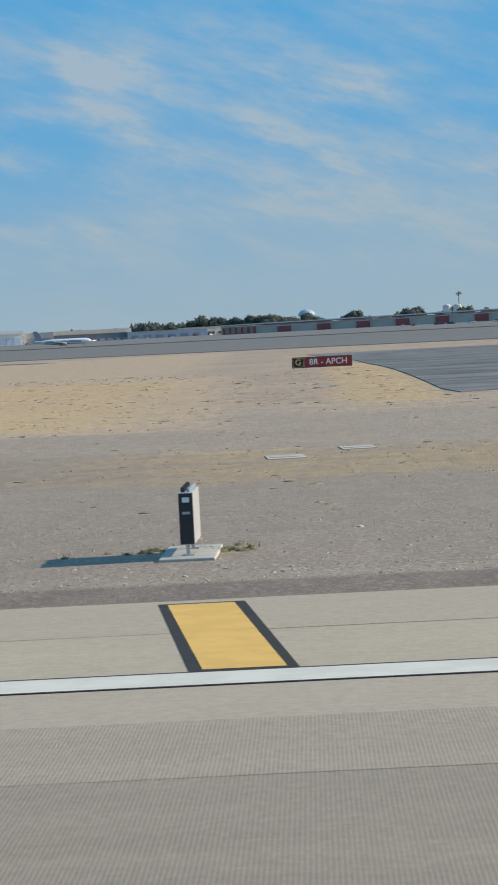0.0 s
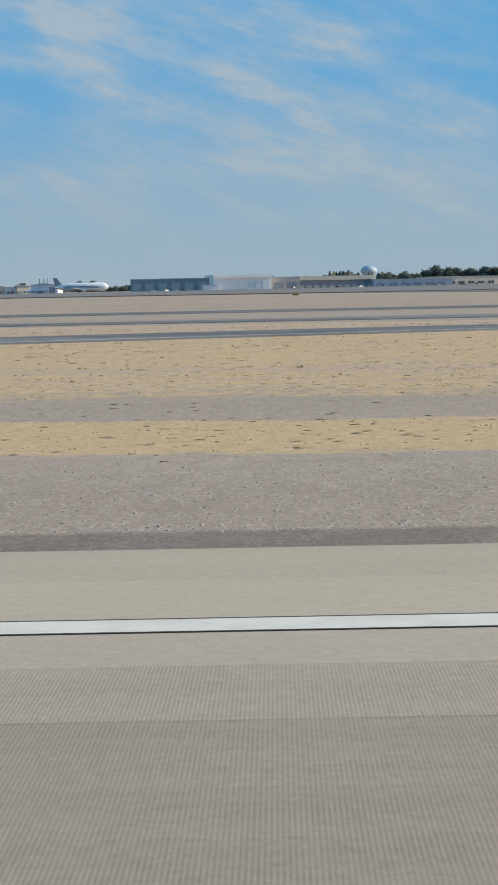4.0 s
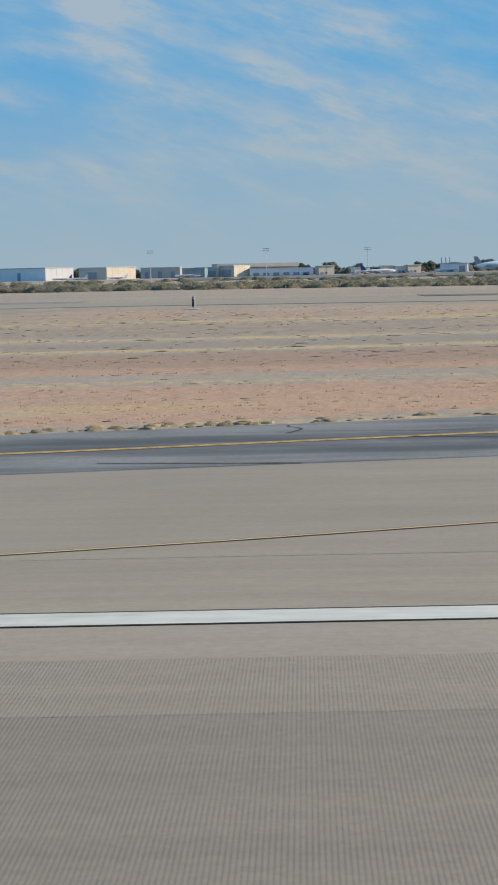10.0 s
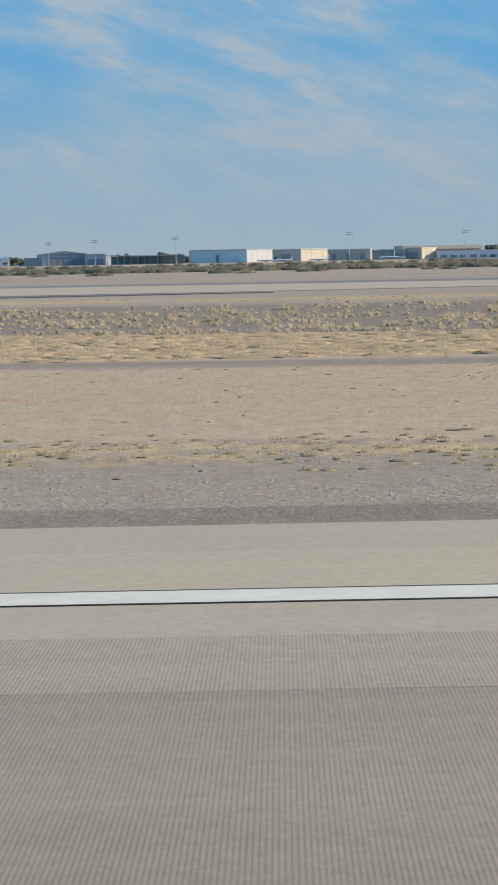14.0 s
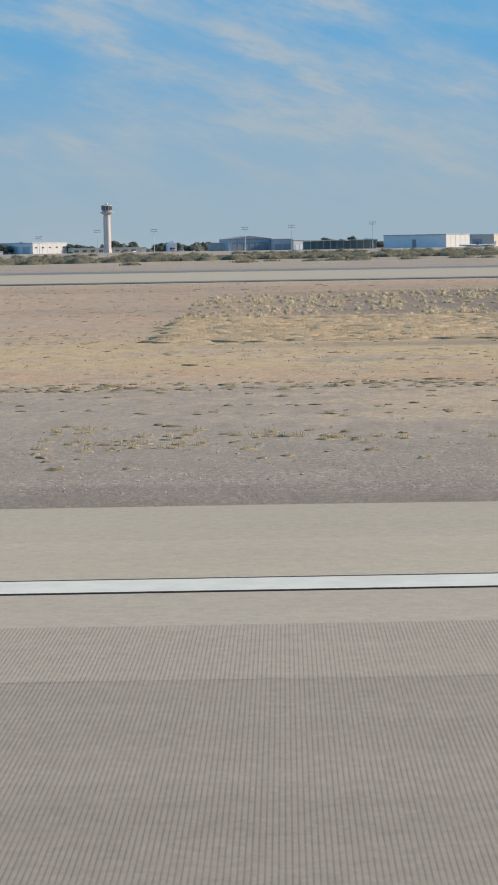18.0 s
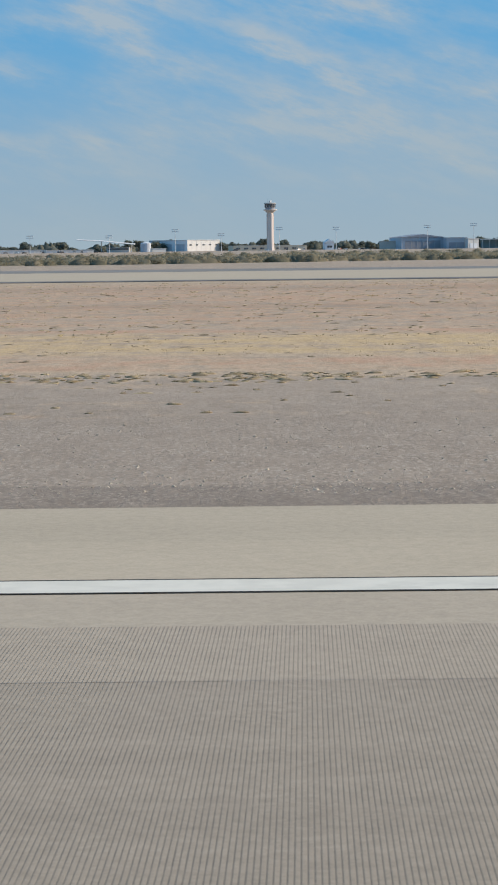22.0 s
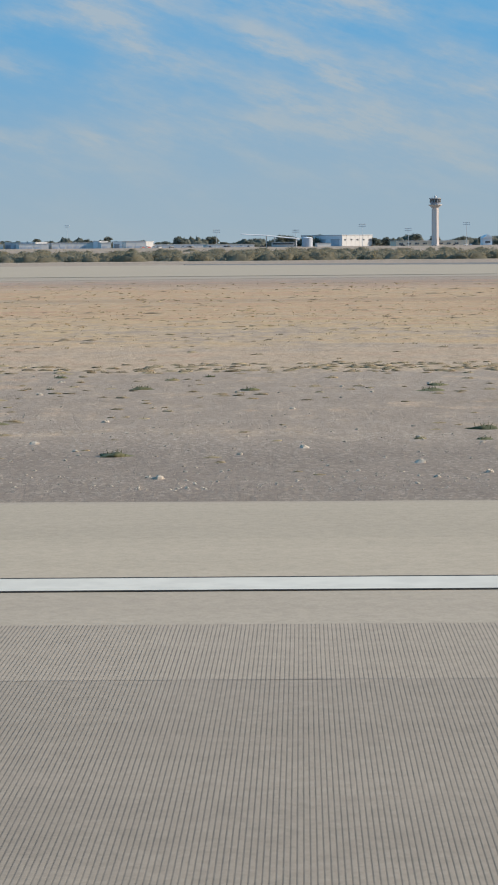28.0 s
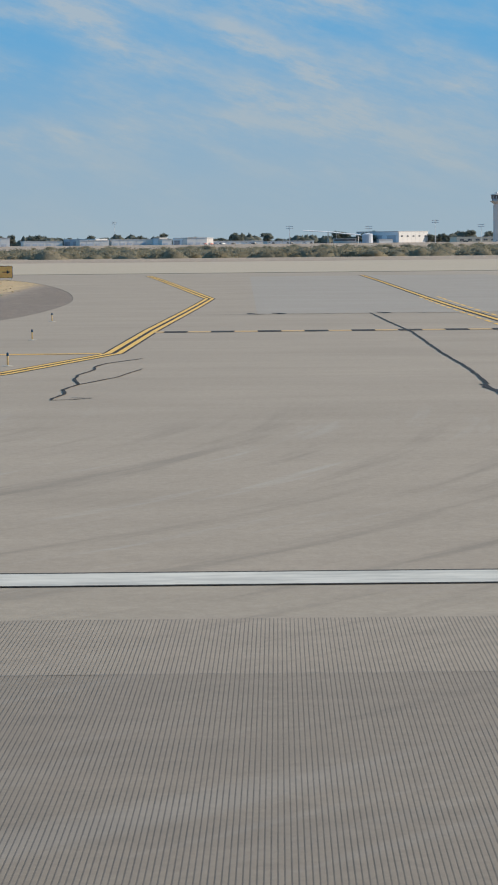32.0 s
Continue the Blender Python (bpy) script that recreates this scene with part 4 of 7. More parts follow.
drape("asphalt_shoulder", [(-600, 268.2), (-738, 262.2), (-797, 281.2), (-899, 301.2), (-965, 310.2), (-1106, 320.2), (-1180, 327.2), (-1243, 362.2), (-1244, 380), (-1180, 362), (-1111, 358), (-970, 341), (-897, 326), (-800, 304), (-735, 284), (-600, 282)], FAR + 0.004, M_ASPHALT_OLD, parallel)
drape("asphalt_shoulder", [(-508, 221), (-500, 219), (-450, 230), (-97, 258), (-85, 276), (-73, 291.5), (-74, 292.5), (-86, 283), (-102, 282), (-450, 240), (-500, 229)], FAR, M_ASPHALT, parallel)
drape("asphalt_shoulder", [(-558, 287), (-500, 288), (-445, 300), (-110, 360), (-84, 431), (-42, 391), (-40, 396), (-80, 450), (-95, 448), (-114, 396), (-445, 330), (-500, 307), (-558, 304)], FAR, M_ASPHALT, parallel)
drape("asphalt_apron", [(9.1, 176), (9.7, 142), (10.4, 136), (12.7, 137), (60, 148), (140, 170), (140, 300), (60, 330), (20, 335), (3, 330), (7.8, 254)], FAR, M_ASPHALT, parallel)
apron = thing("terminal_apron", Matrix(), "grey apron pavement before the terminal buildings", "apron", kind="structure")
drape("apron_slab", [(450, 400), (450, 900), (-217, 900), (-120, 600), (-84, 470), (-30, 455), (60, 425)], FAR + 0.05, M_APRON, apron, step=8)
drape("apron_slab", [(450, 900), (450, 1900), (-300, 1900), (-640, 1860), (-640, 1150), (-400, 960), (-217, 900)], LIFT + 0.3, M_APRON, apron, step=40)

# taxi lines
line("lead_in_line", [(-540, 50.3), (-546.8, 46.2), (-556.5, 40.3), (-560, 38.3), (-564, 36.1), (-573, 31.7), (-580, 28.6), (-590, 24.8)], 0.12, M_YELLOW_OLD, edge=0.05)
line("lead_in_line", [(-590, 24.8), (-596, 22.5), (-601.6, 20.4), (-614, 16.3), (-624.4, 12.9), (-627.6, 11.9), (-645, 7.0), (-670, 1)], 0.16, edge=0.16)
line("centre_line", [(-631.8, 22.5), (-632.1, 34.7), (-632.3, 50), (-632.4, 75), (-632.4, 110), (-632.2, 130), (-631.8, 157), (-630.0, 212), (-629.5, 225)], 0.25, edge=0.15)
line("curve_line", [(-632.0, 25.5), (-631.8, 22.9), (-631.0, 19), (-629.3, 13.3), (-626, 7)], 0.3, edge=0.22)
line("curve_line", [(-632.0, 25.5), (-632.3, 22), (-632.8, 19.5), (-633.8, 16.2), (-634.8, 13.7), (-636.3, 11), (-640, 6)], 0.3, edge=0.22)
line("centre_line", [(-1299.6, 35.8), (-1299.7, 38.7), (-1299.7, 44.4), (-1299.8, 52), (-1300.2, 89), (-1301, 214)], 0.24, edge=0.16)
line("curve_line", [(-1299.7, 39.5), (-1299.6, 37), (-1299.5, 35.5), (-1299.3, 33.9), (-1299.0, 31.9), (-1298.7, 30.2), (-1297.9, 26.3), (-1297.1, 23.2), (-1296, 20.2), (-1294.6, 16.7), (-1293.3, 14.5), (-1292.1, 12.8), (-1291, 11.6), (-1286, 7.3)], 0.155, edge=0.12)
line("curve_line", [(-1299.7, 39.5), (-1299.6, 36.5), (-1299.7, 34), (-1299.9, 32.3), (-1300.2, 31), (-1300.7, 28.8), (-1301.3, 26.3), (-1301.9, 24.4), (-1302.9, 21.6), (-1303.8, 19.7), (-1304.8, 17.6), (-1306, 15.7), (-1307.8, 12.7), (-1309.4, 10.4), (-1311.5, 8), (-1316, 4)], 0.15, edge=0.125)


def double(path, material=None, soft=False):
    ribbon("black_border", path, 0.74, MARK + 0.001, M_BLACK, markings, soft=soft)
    for s in (0.178, -0.178):
        ribbon("double_line", path, 0.205, MARK2 + 0.001, material or M_YELLOW, markings, shift=s, soft=soft)


double([(-619.2, 163), (-619.3, 123), (-619.9, 80), (-620.5, 66), (-620.2, 58.5), (-619, 54.8), (-615.8, 51.2), (-606.8, 44.2), (-596.7, 45.6), (-583, 50), (-571, 56.4), (-540, 70.5)], soft=True)
line("edge_line", [(-540, 70.5), (-535, 72.5), (-517.7, 83), (-486, 98.5), (-440, 119), (-381, 145), (-347, 157), (-280, 180)], 0.42, M_YELLOW_PALE, edge=0, soft=False)
line("edge_line", [(-166, 223), (-209, 191), (-280, 165), (-349.5, 140), (-379, 128), (-426, 108.4), (-437, 102.5), (-465, 84), (-482.7, 73), (-499, 61.5), (-506, 55)], 0.5, M_YELLOW_PALE, edge=0, soft=False)
double([(-506, 55), (-510.8, 51.2), (-513.7, 48.4), (-515.8, 45.1), (-517.1, 40.6), (-517.7, 37.2), (-517.5, 34.5), (-516.7, 32.2), (-515.5, 30), (-514.1, 28.3), (-511, 26), (-508, 24.3), (-503, 22.95)], soft=True)
double([(-648.3, 199), (-644.7, 171.7), (-642.4, 155), (-642.2, 128), (-642.6, 98), (-642.8, 76), (-643.4, 67), (-644.8, 60), (-648.6, 48), (-652.9, 40), (-660.5, 33.2), (-668, 28.9), (-671, 27.8), (-677.2, 26.2), (-684, 24.4), (-690.2, 22.95)], soft=True)
double([(-1280.0, 211), (-1286.7, 140), (-1285.3, 104), (-1284.4, 79), (-1281, 60.5), (-1279, 52.4), (-1277.1, 46.1), (-1275.4, 39.8), (-1274.2, 36), (-1272.35, 29.9)])
double([(-1272.6, 29.75), (-1270.8, 29.35), (-1269.4, 28.7), (-1261.3, 26.3), (-1253, 23.5), (-1250, 22.95)])
double([(-1321.2, 219.8), (-1313.9, 141), (-1315.4, 92), (-1315.8, 73), (-1318.3, 61.7), (-1325, 45), (-1335, 34)])
line("stub_line", [(-1320.5, 72.9), (-1316.2, 73.0)], 0.5, edge=0.1, soft=False)
# holding lines of yellow and black dashes, and the red painted runway names
for x0, x1, y, red, back in ((-642.4, -619.6, 109.2, (-631.1, -623.3), 114.8), (-1315.2, -1285.2, 90.2, (-1299.2, -1292.4), 95.1)):
    bar("holding_line", [(x0, y - 0.5), (x1, y - 0.5), (x1, y + 0.6), (x0, y + 0.6)], M_YELLOW_OLD, MARK2 + 0.004)
    k = x0 + 0.4
    while k < x1 - 1:
        bar("black_dash", [(k, y - 0.7), (k + 0.95, y - 0.7), (k + 0.95, y + 0.7), (k, y + 0.7)], M_BLACK, MARK2 + 0.008)
        k += 1.88
    bar("red_panel", [(red[0], back - 3.7), (red[1], back - 3.7), (red[1], back + 3.7), (red[0], back + 3.7)], M_RED, MARK2 + 0.002)
    name = letters("4-22", 6.2, M_WHITE, markings, 0, 0, flat=True, name="painted_runway_name")
    wide = red[1] - red[0]
    name.matrix_world = pose(sum(red) / 2, back, ground_z(red[0], back) + MARK2 + 0.012, 0, 0, 180) @ Matrix.Diagonal((0.78 * wide / 10.6, 0.95, 1, 1))
    cx = -632.3 if y > 100 else -1300.3
    for i in range(12):
        for s in (-0.55, 0.55):
            yy = y + 4 + i * 4.0
            bar("side_dash", [(cx + s - 0.09, yy), (cx + s + 0.09, yy), (cx + s + 0.09, yy + 2.6), (cx + s - 0.09, yy + 2.6)], M_YELLOW)
# red hold panel and dashes on the angled taxiway
bar("red_panel", [(-436.5, 112.5), (-430, 111), (-427.8, 117.5), (-434.5, 121.5)], M_RED)
for a, b in (((-434.2, 113.6), (-429.0, 113.0)), ((-433.4, 115.8), (-429.4, 115.6)), ((-434.4, 118.2), (-430.6, 118.0)), ((-433, 120.0), (-431, 119.6))):
    ribbon("white_stroke", [a, b], 0.8, MARK2 + 0.006, M_WHITE, markings)
line("hold_line", [(-438.6, 108.8), (-429.5, 105.2)], 0.5, edge=0)
line("hold_line", [(-438.2, 110.4), (-428.8, 106.4)], 0.5, edge=0)
for i in range(6):
    x = -438.6 + i * 1.5
    ribbon("hold_dash", [(x, 107.2 - i * 0.55), (x + 0.8, 106.9 - i * 0.55)], 0.7, MARK2, M_YELLOW, markings)

# repairs and sealed cracks
repairs = thing("pavement_repairs", Matrix(), "black crack sealant and patched pavement", "repair", kind="structure")


def patch(outline, material, lift=MARK - 0.001):
    drape("patch", outline, lift, material, repairs, skirt=False)


def crack(path, width, wobble=0.35):
    ribbon("sealed_crack", path, width, MARK2 + 0.0065, M_TAR, repairs, soft=False, wobble=wobble, step=max(0.6, width * 2.5))


patch([(-526.4, 19.65), (-526.35, 21.7), (-508.5, 21.75), (-508.5, 19.6)], M_PATCH)
patch([(-675.83, 15.25), (-675.8, 15.33), (-675.77, 15.26)], M_TAR)
patch([(-674.85, 14.96), (-674.81, 15.04), (-674.77, 15.02), (-674.78, 14.95)], M_TAR)
patch([(-984.4, 19.5), (-984.4, 21.3), (-972.0, 21.35), (-972.0, 19.5)], M_PATCH)
patch([(-1000.75, 25.7), (-1000.35, 25.6), (-1000.2, 27.8), (-999.1, 28.35), (-999.1, 28.5), (-1000.35, 28.3), (-1000.5, 26.4)], M_PATCH_STAIN)
patch([(-1053.2, 13.4), (-1052.9, 14.1), (-1052.1, 13.9), (-1052.0, 13.3)], M_PATCH)
patch([(-1289.3, 56.5), (-1288.7, 56.0), (-1288.3, 54.2), (-1288.1, 51.1), (-1288.2, 43.7), (-1288.3, 39.8), (-1288.2, 37.6), (-1288.4, 33.4), (-1288.9, 32.4), (-1289.3, 34.7), (-1289.5, 37.7), (-1289.6, 41.8), (-1289.6, 46.1)], M_PATCH_PALE)
patch([(-1273.0, 28.7), (-1272.3, 29.3), (-1269.4, 28.7), (-1266.5, 27.9), (-1266.4, 26.0), (-1268.4, 25.2), (-1269.8, 25.3), (-1270.7, 26.3), (-1271.6, 27.3)], M_PATCH_GREY, MARK + 0.0003)
patch([(-1311.0, 112.2), (-1288.4, 112.2), (-1288.6, 170), (-1289.5, 212), (-1311.5, 212)], M_SLAB_GREY, LIFT + 0.004)
for px, py in ((-968.7, 15.1), (-966.3, 14.1)):
    patch([(px - 0.06, py - 0.07), (px + 0.05, py - 0.09), (px + 0.07, py + 0.06), (px - 0.03, py + 0.1)], M_TAR)
crack([(-1128.1, 15.15), (-1127.9, 15.5), (-1127.95, 15.9)], 0.03, 0.3)
# a pale streak on the slab, laid as a thin ribbon
ribbon("pale_seam", [(-560, 31.0), (-555.4, 31.8), (-548, 33.2), (-541, 34.4)], 0.34, MARK, M_SHOULDER, repairs, wobble=0.4)
crack([(-1305.4, 112.2), (-1305.2, 98), (-1305.0, 88.1), (-1305.2, 72), (-1305.2, 62), (-1305.4, 55.4)], 0.1, 0.25)
crack([(-1305.5, 55.4), (-1305.4, 49.5), (-1305.3, 45.4)], 0.19, 0.3)
crack([(-1305.3, 45.4), (-1305.4, 41.9), (-1305.3, 36.8)], 0.13, 0.3)
crack([(-1305.3, 36.8), (-1305.3, 32.8), (-1305.2, 29.4), (-1305.2, 26.2), (-1305.25, 23.2)], 0.15, 0.25)
crack([(-1289.4, 60.7), (-1289.4, 56.5), (-1289.6, 51.3), (-1289.8, 46.1)], 0.1, 0.25)
crack([(-1289.8, 46.1), (-1289.7, 41.8), (-1289.7, 38.8), (-1289.6, 36.4), (-1289.5, 34.7), (-1289.5, 32.6)], 0.17, 0.25)
crack([(-1289.5, 32.6), (-1289.4, 31.4), (-1289.1, 31.0), (-1288.2, 30.6)], 0.12, 0.2)
crack([(-1299.45, 33.5), (-1299.3, 30.4), (-1299.3, 27.3), (-1299.2, 25.0)], 0.14, 0.2)
crack([(-1314.7, 69.5), (-1315.6, 67.0), (-1315.85, 65.2), (-1315.75, 63.4), (-1316.05, 61.0), (-1315.95, 58.5), (-1315.7, 56.8), (-1315.95, 54.8), (-1315.75, 53.0), (-1315.95, 51.6), (-1315.9, 51.0), (-1315.4, 51.2), (-1315.0, 51.6), (-1315.5, 51.8)], 0.08, 0.25)
crack([(-1314.4, 63.8), (-1314.9, 59.9), (-1315.8, 56.4)], 0.06, 0.3)
crack([(-1305.1, 44.9), (-1299.9, 45.6)], 0.1, 0.2)
crack([(-1303.5, 38.9), (-1303.25, 39.1)], 0.32)
crack([(-1303.0, 44.7), (-1302.6, 43.7), (-1302.9, 43.3)], 0.07)
crack([(-1315.0, 111.1), (-1302.7, 111.4), (-1284, 111.9)], 0.16)
for px in (-1311.5, -1310.2, -1305.0, -1294.0, -1292.5):
    crack([(px, 112.8), (px + 0.5, 111.3)], 0.4)
crack([(-1282.7, 144.8), (-1280.4, 168), (-1278.1, 192.8)], 0.22)
ribbon("slab_joint", [(-626.1, 27.9), (-625.6, 112)], 0.016, MARK2, M_TAR, repairs, wobble=0.3)
ribbon("slab_joint", [(-637.7, 28.2), (-637.6, 80)], 0.015, MARK2, M_TAR, repairs, wobble=0.3)
ribbon("slab_joint", [(-649.4, 28.2), (-649.3, 44.3)], 0.012, MARK2, M_TAR, repairs, wobble=0.3)
ribbon("slab_joint", [(-613.3, 28.0), (-613.2, 38)], 0.025, MARK2, M_TAR, repairs, wobble=0.3)
rng = random.Random(5)
for x0, x1, n in ((-380, -440, 9), (-440, -515, 34), (-525, -606, 26)):
    for _ in range(n):
        x = rng.uniform(x1, x0)
        near = float(np.interp(x, [p[0] for p in TURF_H_NEAR[::-1]], [p[1] for p in TURF_H_NEAR[::-1]]))
        far = float(np.interp(x, [p[0] for p in TURF_H_FAR[::-1]], [p[1] for p in TURF_H_FAR[::-1]]))
        y = near + (far - near) * rng.uniform(0.12, 0.85)
        side = rng.random() < 0.7
        path, px, py = [(x, y)], x, y
        for _ in range(rng.randint(2, 4)):
            px += rng.uniform(0.5, 1.9) if side else rng.uniform(-0.5, 0.5)
            py += rng.uniform(-1.0, 0.2) if side else rng.uniform(0.6, 1.6)
            path.append((px, py))
        crack(path, rng.choice((0.06, 0.09, 0.14)), 0.3)
for path in ([(-476.1, 76.1), (-475.8, 74.6), (-474.9, 68.5)], [(-475.8, 74.6), (-474, 71.7)], [(-471.6, 79.3), (-470.9, 76), (-469.6, 72.3)], [(-478.6, 68.7), (-478, 65.6)], [(-652.5, 36), (-655, 38), (-657.5, 37.6)], [(-656, 41.5), (-658.5, 40), (-661, 39.7)], [(-650, 47), (-651, 50)]):
    crack(path, 0.1, 0.3)
for path in ([(-653.5, 47.5), (-652.4, 46.2), (-651.8, 44.6), (-650.6, 44.0)], [(-655.0, 46.0), (-654.2, 43.9), (-652.9, 43.2)], [(-648.5, 74), (-647.6, 71.5), (-646.4, 70.2)], [(-649.4, 83), (-647.9, 82.2), (-646.2, 80.5)], [(-648.4, 64), (-648.2, 68), (-647.5, 72)], [(-649, 96), (-647.2, 94.5), (-645.8, 95)], [(-659.4, 41.8), (-658.4, 40.2), (-656.6, 39.4)]):
    crack(path, 0.09, 0.3)
crack([(-603.4, 36.2), (-603.45, 39.5), (-603.5, 43.6)], 0.17, 0.15)
crack([(-606.0, 36.4), (-606.05, 39.0), (-606.3, 42.2), (-606.0, 43.5)], 0.16)
crack([(-606.4, 45.5), (-606.9, 51)], 0.14)
crack([(-606.0, 38.4), (-603.5, 38.3)], 0.16, 0.2)
crack([(-606.0, 39.9), (-604.7, 40.3)], 0.12, 0.2)
crack([(-606.1, 43.2), (-603.7, 41.9)], 0.14, 0.2)
crack([(-603.4, 38.3), (-601.3, 38.4)], 0.14, 0.2)
crack([(-601.3, 38.2), (-600.7, 40.6), (-600.8, 42.9), (-600.4, 41.2)], 0.12)
crack([(-601.3, 38.3), (-600.7, 37.1)], 0.14)
crack([(-601.9, 50), (-601.4, 47), (-600.9, 45.7)], 0.12)
crack([(-598.8, 41), (-597.6, 41.5), (-597.3, 39.7)], 0.12)
crack([(-510.3, 41.0), (-514.5, 43.0), (-517.0, 49.5), (-519.0, 57), (-522.5, 66.2)], 0.14)
crack([(-606.0, 35.7), (-597.4, 38.4), (-572, 45.8), (-534, 62.9)], 0.055)


# ---- lights and signs beside the runway ----
def standing(name, x, y, label, category, group="", turn=0.0, lift=0.0):
    return thing(name, pose(x, y, ground_z(x, y) + lift, 0, 0, turn), label, category, group)


def runway_light(x, y):
    t = standing("runway_edge_light", x, y, "elevated runway edge light on a yellow stem and pale concrete disc", "runway light", "runway edge lights", lift=LIFT)
    part("concrete_disc", lathe([(0.44, -0.01), (0.44, 0.004), (0.42, 0.007)], 28), M_PATCH_PALE, t, "pale concrete disc")
    part("base_plate", lathe([(0.12, 0.006), (0.12, 0.02), (0.055, 0.04), (0.03, 0.07)], 20), M_LAMP_YELLOW, t, smooth=True)
    part("stem", lathe([(0.024, 0.05), (0.022, 0.19), (0.036, 0.195), (0.036, 0.225), (0.024, 0.235), (0.045, 0.27), (0.058, 0.3)], 14), M_LAMP_YELLOW, t, smooth=True)
    head = part("lamp_head", lathe([(0.07, 0.295), (0.078, 0.31), (0.078, 0.33), (0.045, 0.335), (0.045, 0.43), (0.03, 0.45)], 16), M_LENS_WHITE, t, "frosted white lens", True)
    for s in (-1, 1):
        part("lamp_guard", box(0.045, 0.12, 0.125, s * 0.058, 0, 0.325, 0.008), M_DARK, head, "dark brown guard")
    return t


LIGHT_0 = -58.74
first = runway_light(LIGHT_0, 25.78)
for k in (1, 2, 3, 4, 5, 6, 7, 11, 12, 13, 14, 15, 16, 17, 18, 19):
    x = LIGHT_0 - 60.96 * k
    copy_thing(first, pose(x, 25.78, ground_z(x, 25.78) + LIFT))


def flush_light(x, y):
    t = standing("in_pavement_light", x, y, "flush in-pavement light in a pale concrete disc", "runway light", "in-pavement lights", lift=LIFT)
    part("concrete_disc", lathe([(0.5, 0), (0.5, 0.01), (0.46, 0.013)], 28), M_CAST, t)
    part("lens_ring", lathe([(0.16, 0.01), (0.15, 0.03), (0.08, 0.04)], 20), M_STEEL, t, "worn steel ring", True)
    return t


for k, y in ((8, 25.6), (9, 25.78), (10, 25.78), (20, 26.3)):
    flush_light(LIGHT_0 - 60.96 * k, y)


def taxi_light(x, y):
    t = standing("taxiway_edge_light", x, y, "blue taxiway edge light on a thick yellow stem", "taxiway light", "taxiway edge lights", lift=LIFT)
    part("base_plate", lathe([(0.16, 0), (0.16, 0.014), (0.07, 0.02), (0.05, 0.03)], 20), M_CAST, t)
    part("stem", lathe([(0.03, 0.012), (0.028, 0.27), (0.036, 0.275), (0.036, 0.3)], 14), M_LAMP_YELLOW, t, smooth=True)
    part("blue_lens", lathe([(0.037, 0.298), (0.04, 0.31), (0.036, 0.37), (0.025, 0.4), (0.01, 0.41)], 14), M_LENS_BLUE, t, "blue glass lens", True)
    return t


blue = taxi_light(-506.5, 26.6)
for x, y in ((-556.5, 69.9), (-495.8, 55.5), (-455.4, 78.5), (-404.2, 106.5), (-349.2, 133.0), (-508.3, 47.9), (-513.9, 39.9), (-513.0, 32.6), (-513.2, 90.5), (-472, 114.5), (-600.87, 45.9), (-616.0, 61.5), (-615.9, 102), (-614.5, 150), (-649.9, 48.4), (-648, 57.9), (-645.6, 99.5), (-645.4, 154), (-647.2, 166), (-662.9, 34.5), (-671.3, 30.8), (-676.6, 29.4), (-682, 28.7), (-687.4, 27.4),
             (-1253.3, 26.8), (-1258.7, 28.5), (-1264.1, 30.5), (-1269.37, 32.15), (-1273.4, 44.2), (-1277.1, 57.7), (-1280.9, 72.2), (-1282.3, 103.8), (-1318.5, 66), (-1319.5, 84), (-1320.5, 104)):
    copy_thing(blue, pose(x, y, ground_z(x, y) + LIFT))


def distance_sign(x, y, turn=0.0, tall=1.12):
    """A square sign seen on its narrow end, with hooded lamps along the top."""
    t = standing("distance_remaining_sign", x, y, "black distance remaining sign on a concrete slab, seen end on", "airfield sign", "distance remaining signs", turn)
    part("slab", box(0.95, 2.4, 0.1, 0, 0.2, -0.04, 0.02), M_CAST, t, "pale concrete slab")
    for yy in (-0.45, 0.75):
        leg = part("leg", box(0.07, 0.07, 0.2, 0, yy, 0.06, 0.01), M_STEEL, t)
        part("foot_plate", box(0.2, 0.16, 0.02, 0, yy, 0.06, 0.004), M_STEEL, leg)
    part("cabinet", box(0.25, 1.55, tall - 0.25, 0, 0.2, 0.25, 0.012), M_GREY_PAINT, t, "grey sheet metal cabinet sides")
    part("end_panel", box(0.235, 0.016, tall - 0.27, 0, -0.586, 0.26, 0.004), M_SIGN_BLACK, t, "black end panel")
    part("plate_label", box(0.12, 0.006, 0.085, 0.0, -0.597, tall - 0.16, 0.002), M_SIGN_WHITE, t, "white plate")
    part("faded_bar", box(0.13, 0.006, 0.045, 0.0, -0.597, tall - 0.36, 0.002), M_GREY_PAINT, t, "faded lettering bar")
    for i in range(4):
        yy = -0.42 + i * 0.41
        lamp = part("lamp", box(0.07, 0.07, 0.09, -0.05, yy, tall, 0.012), M_DARK, t)
        part("lamp_cap", lathe([(0.03, 0), (0.036, 0.03), (0.036, 0.06), (0.015, 0.085)], 10, 0.05, yy), M_GREY_PAINT, lamp).location.z = tall
    return t


ds = distance_sign(-1.78, 37.1, -1.5)
for x, y, turn in ((-591.9, 64.0, 0), (-690.7, 40.6, 0), (-1261.7, 37.6, 3), (-584.4, 212, 0), (-688.0, 246, 0), (-193.6, 238, 0), (-1257.6, 203, 0)):
    copy_thing(ds, pose(x, y, ground_z(x, y), 0, 0, turn))


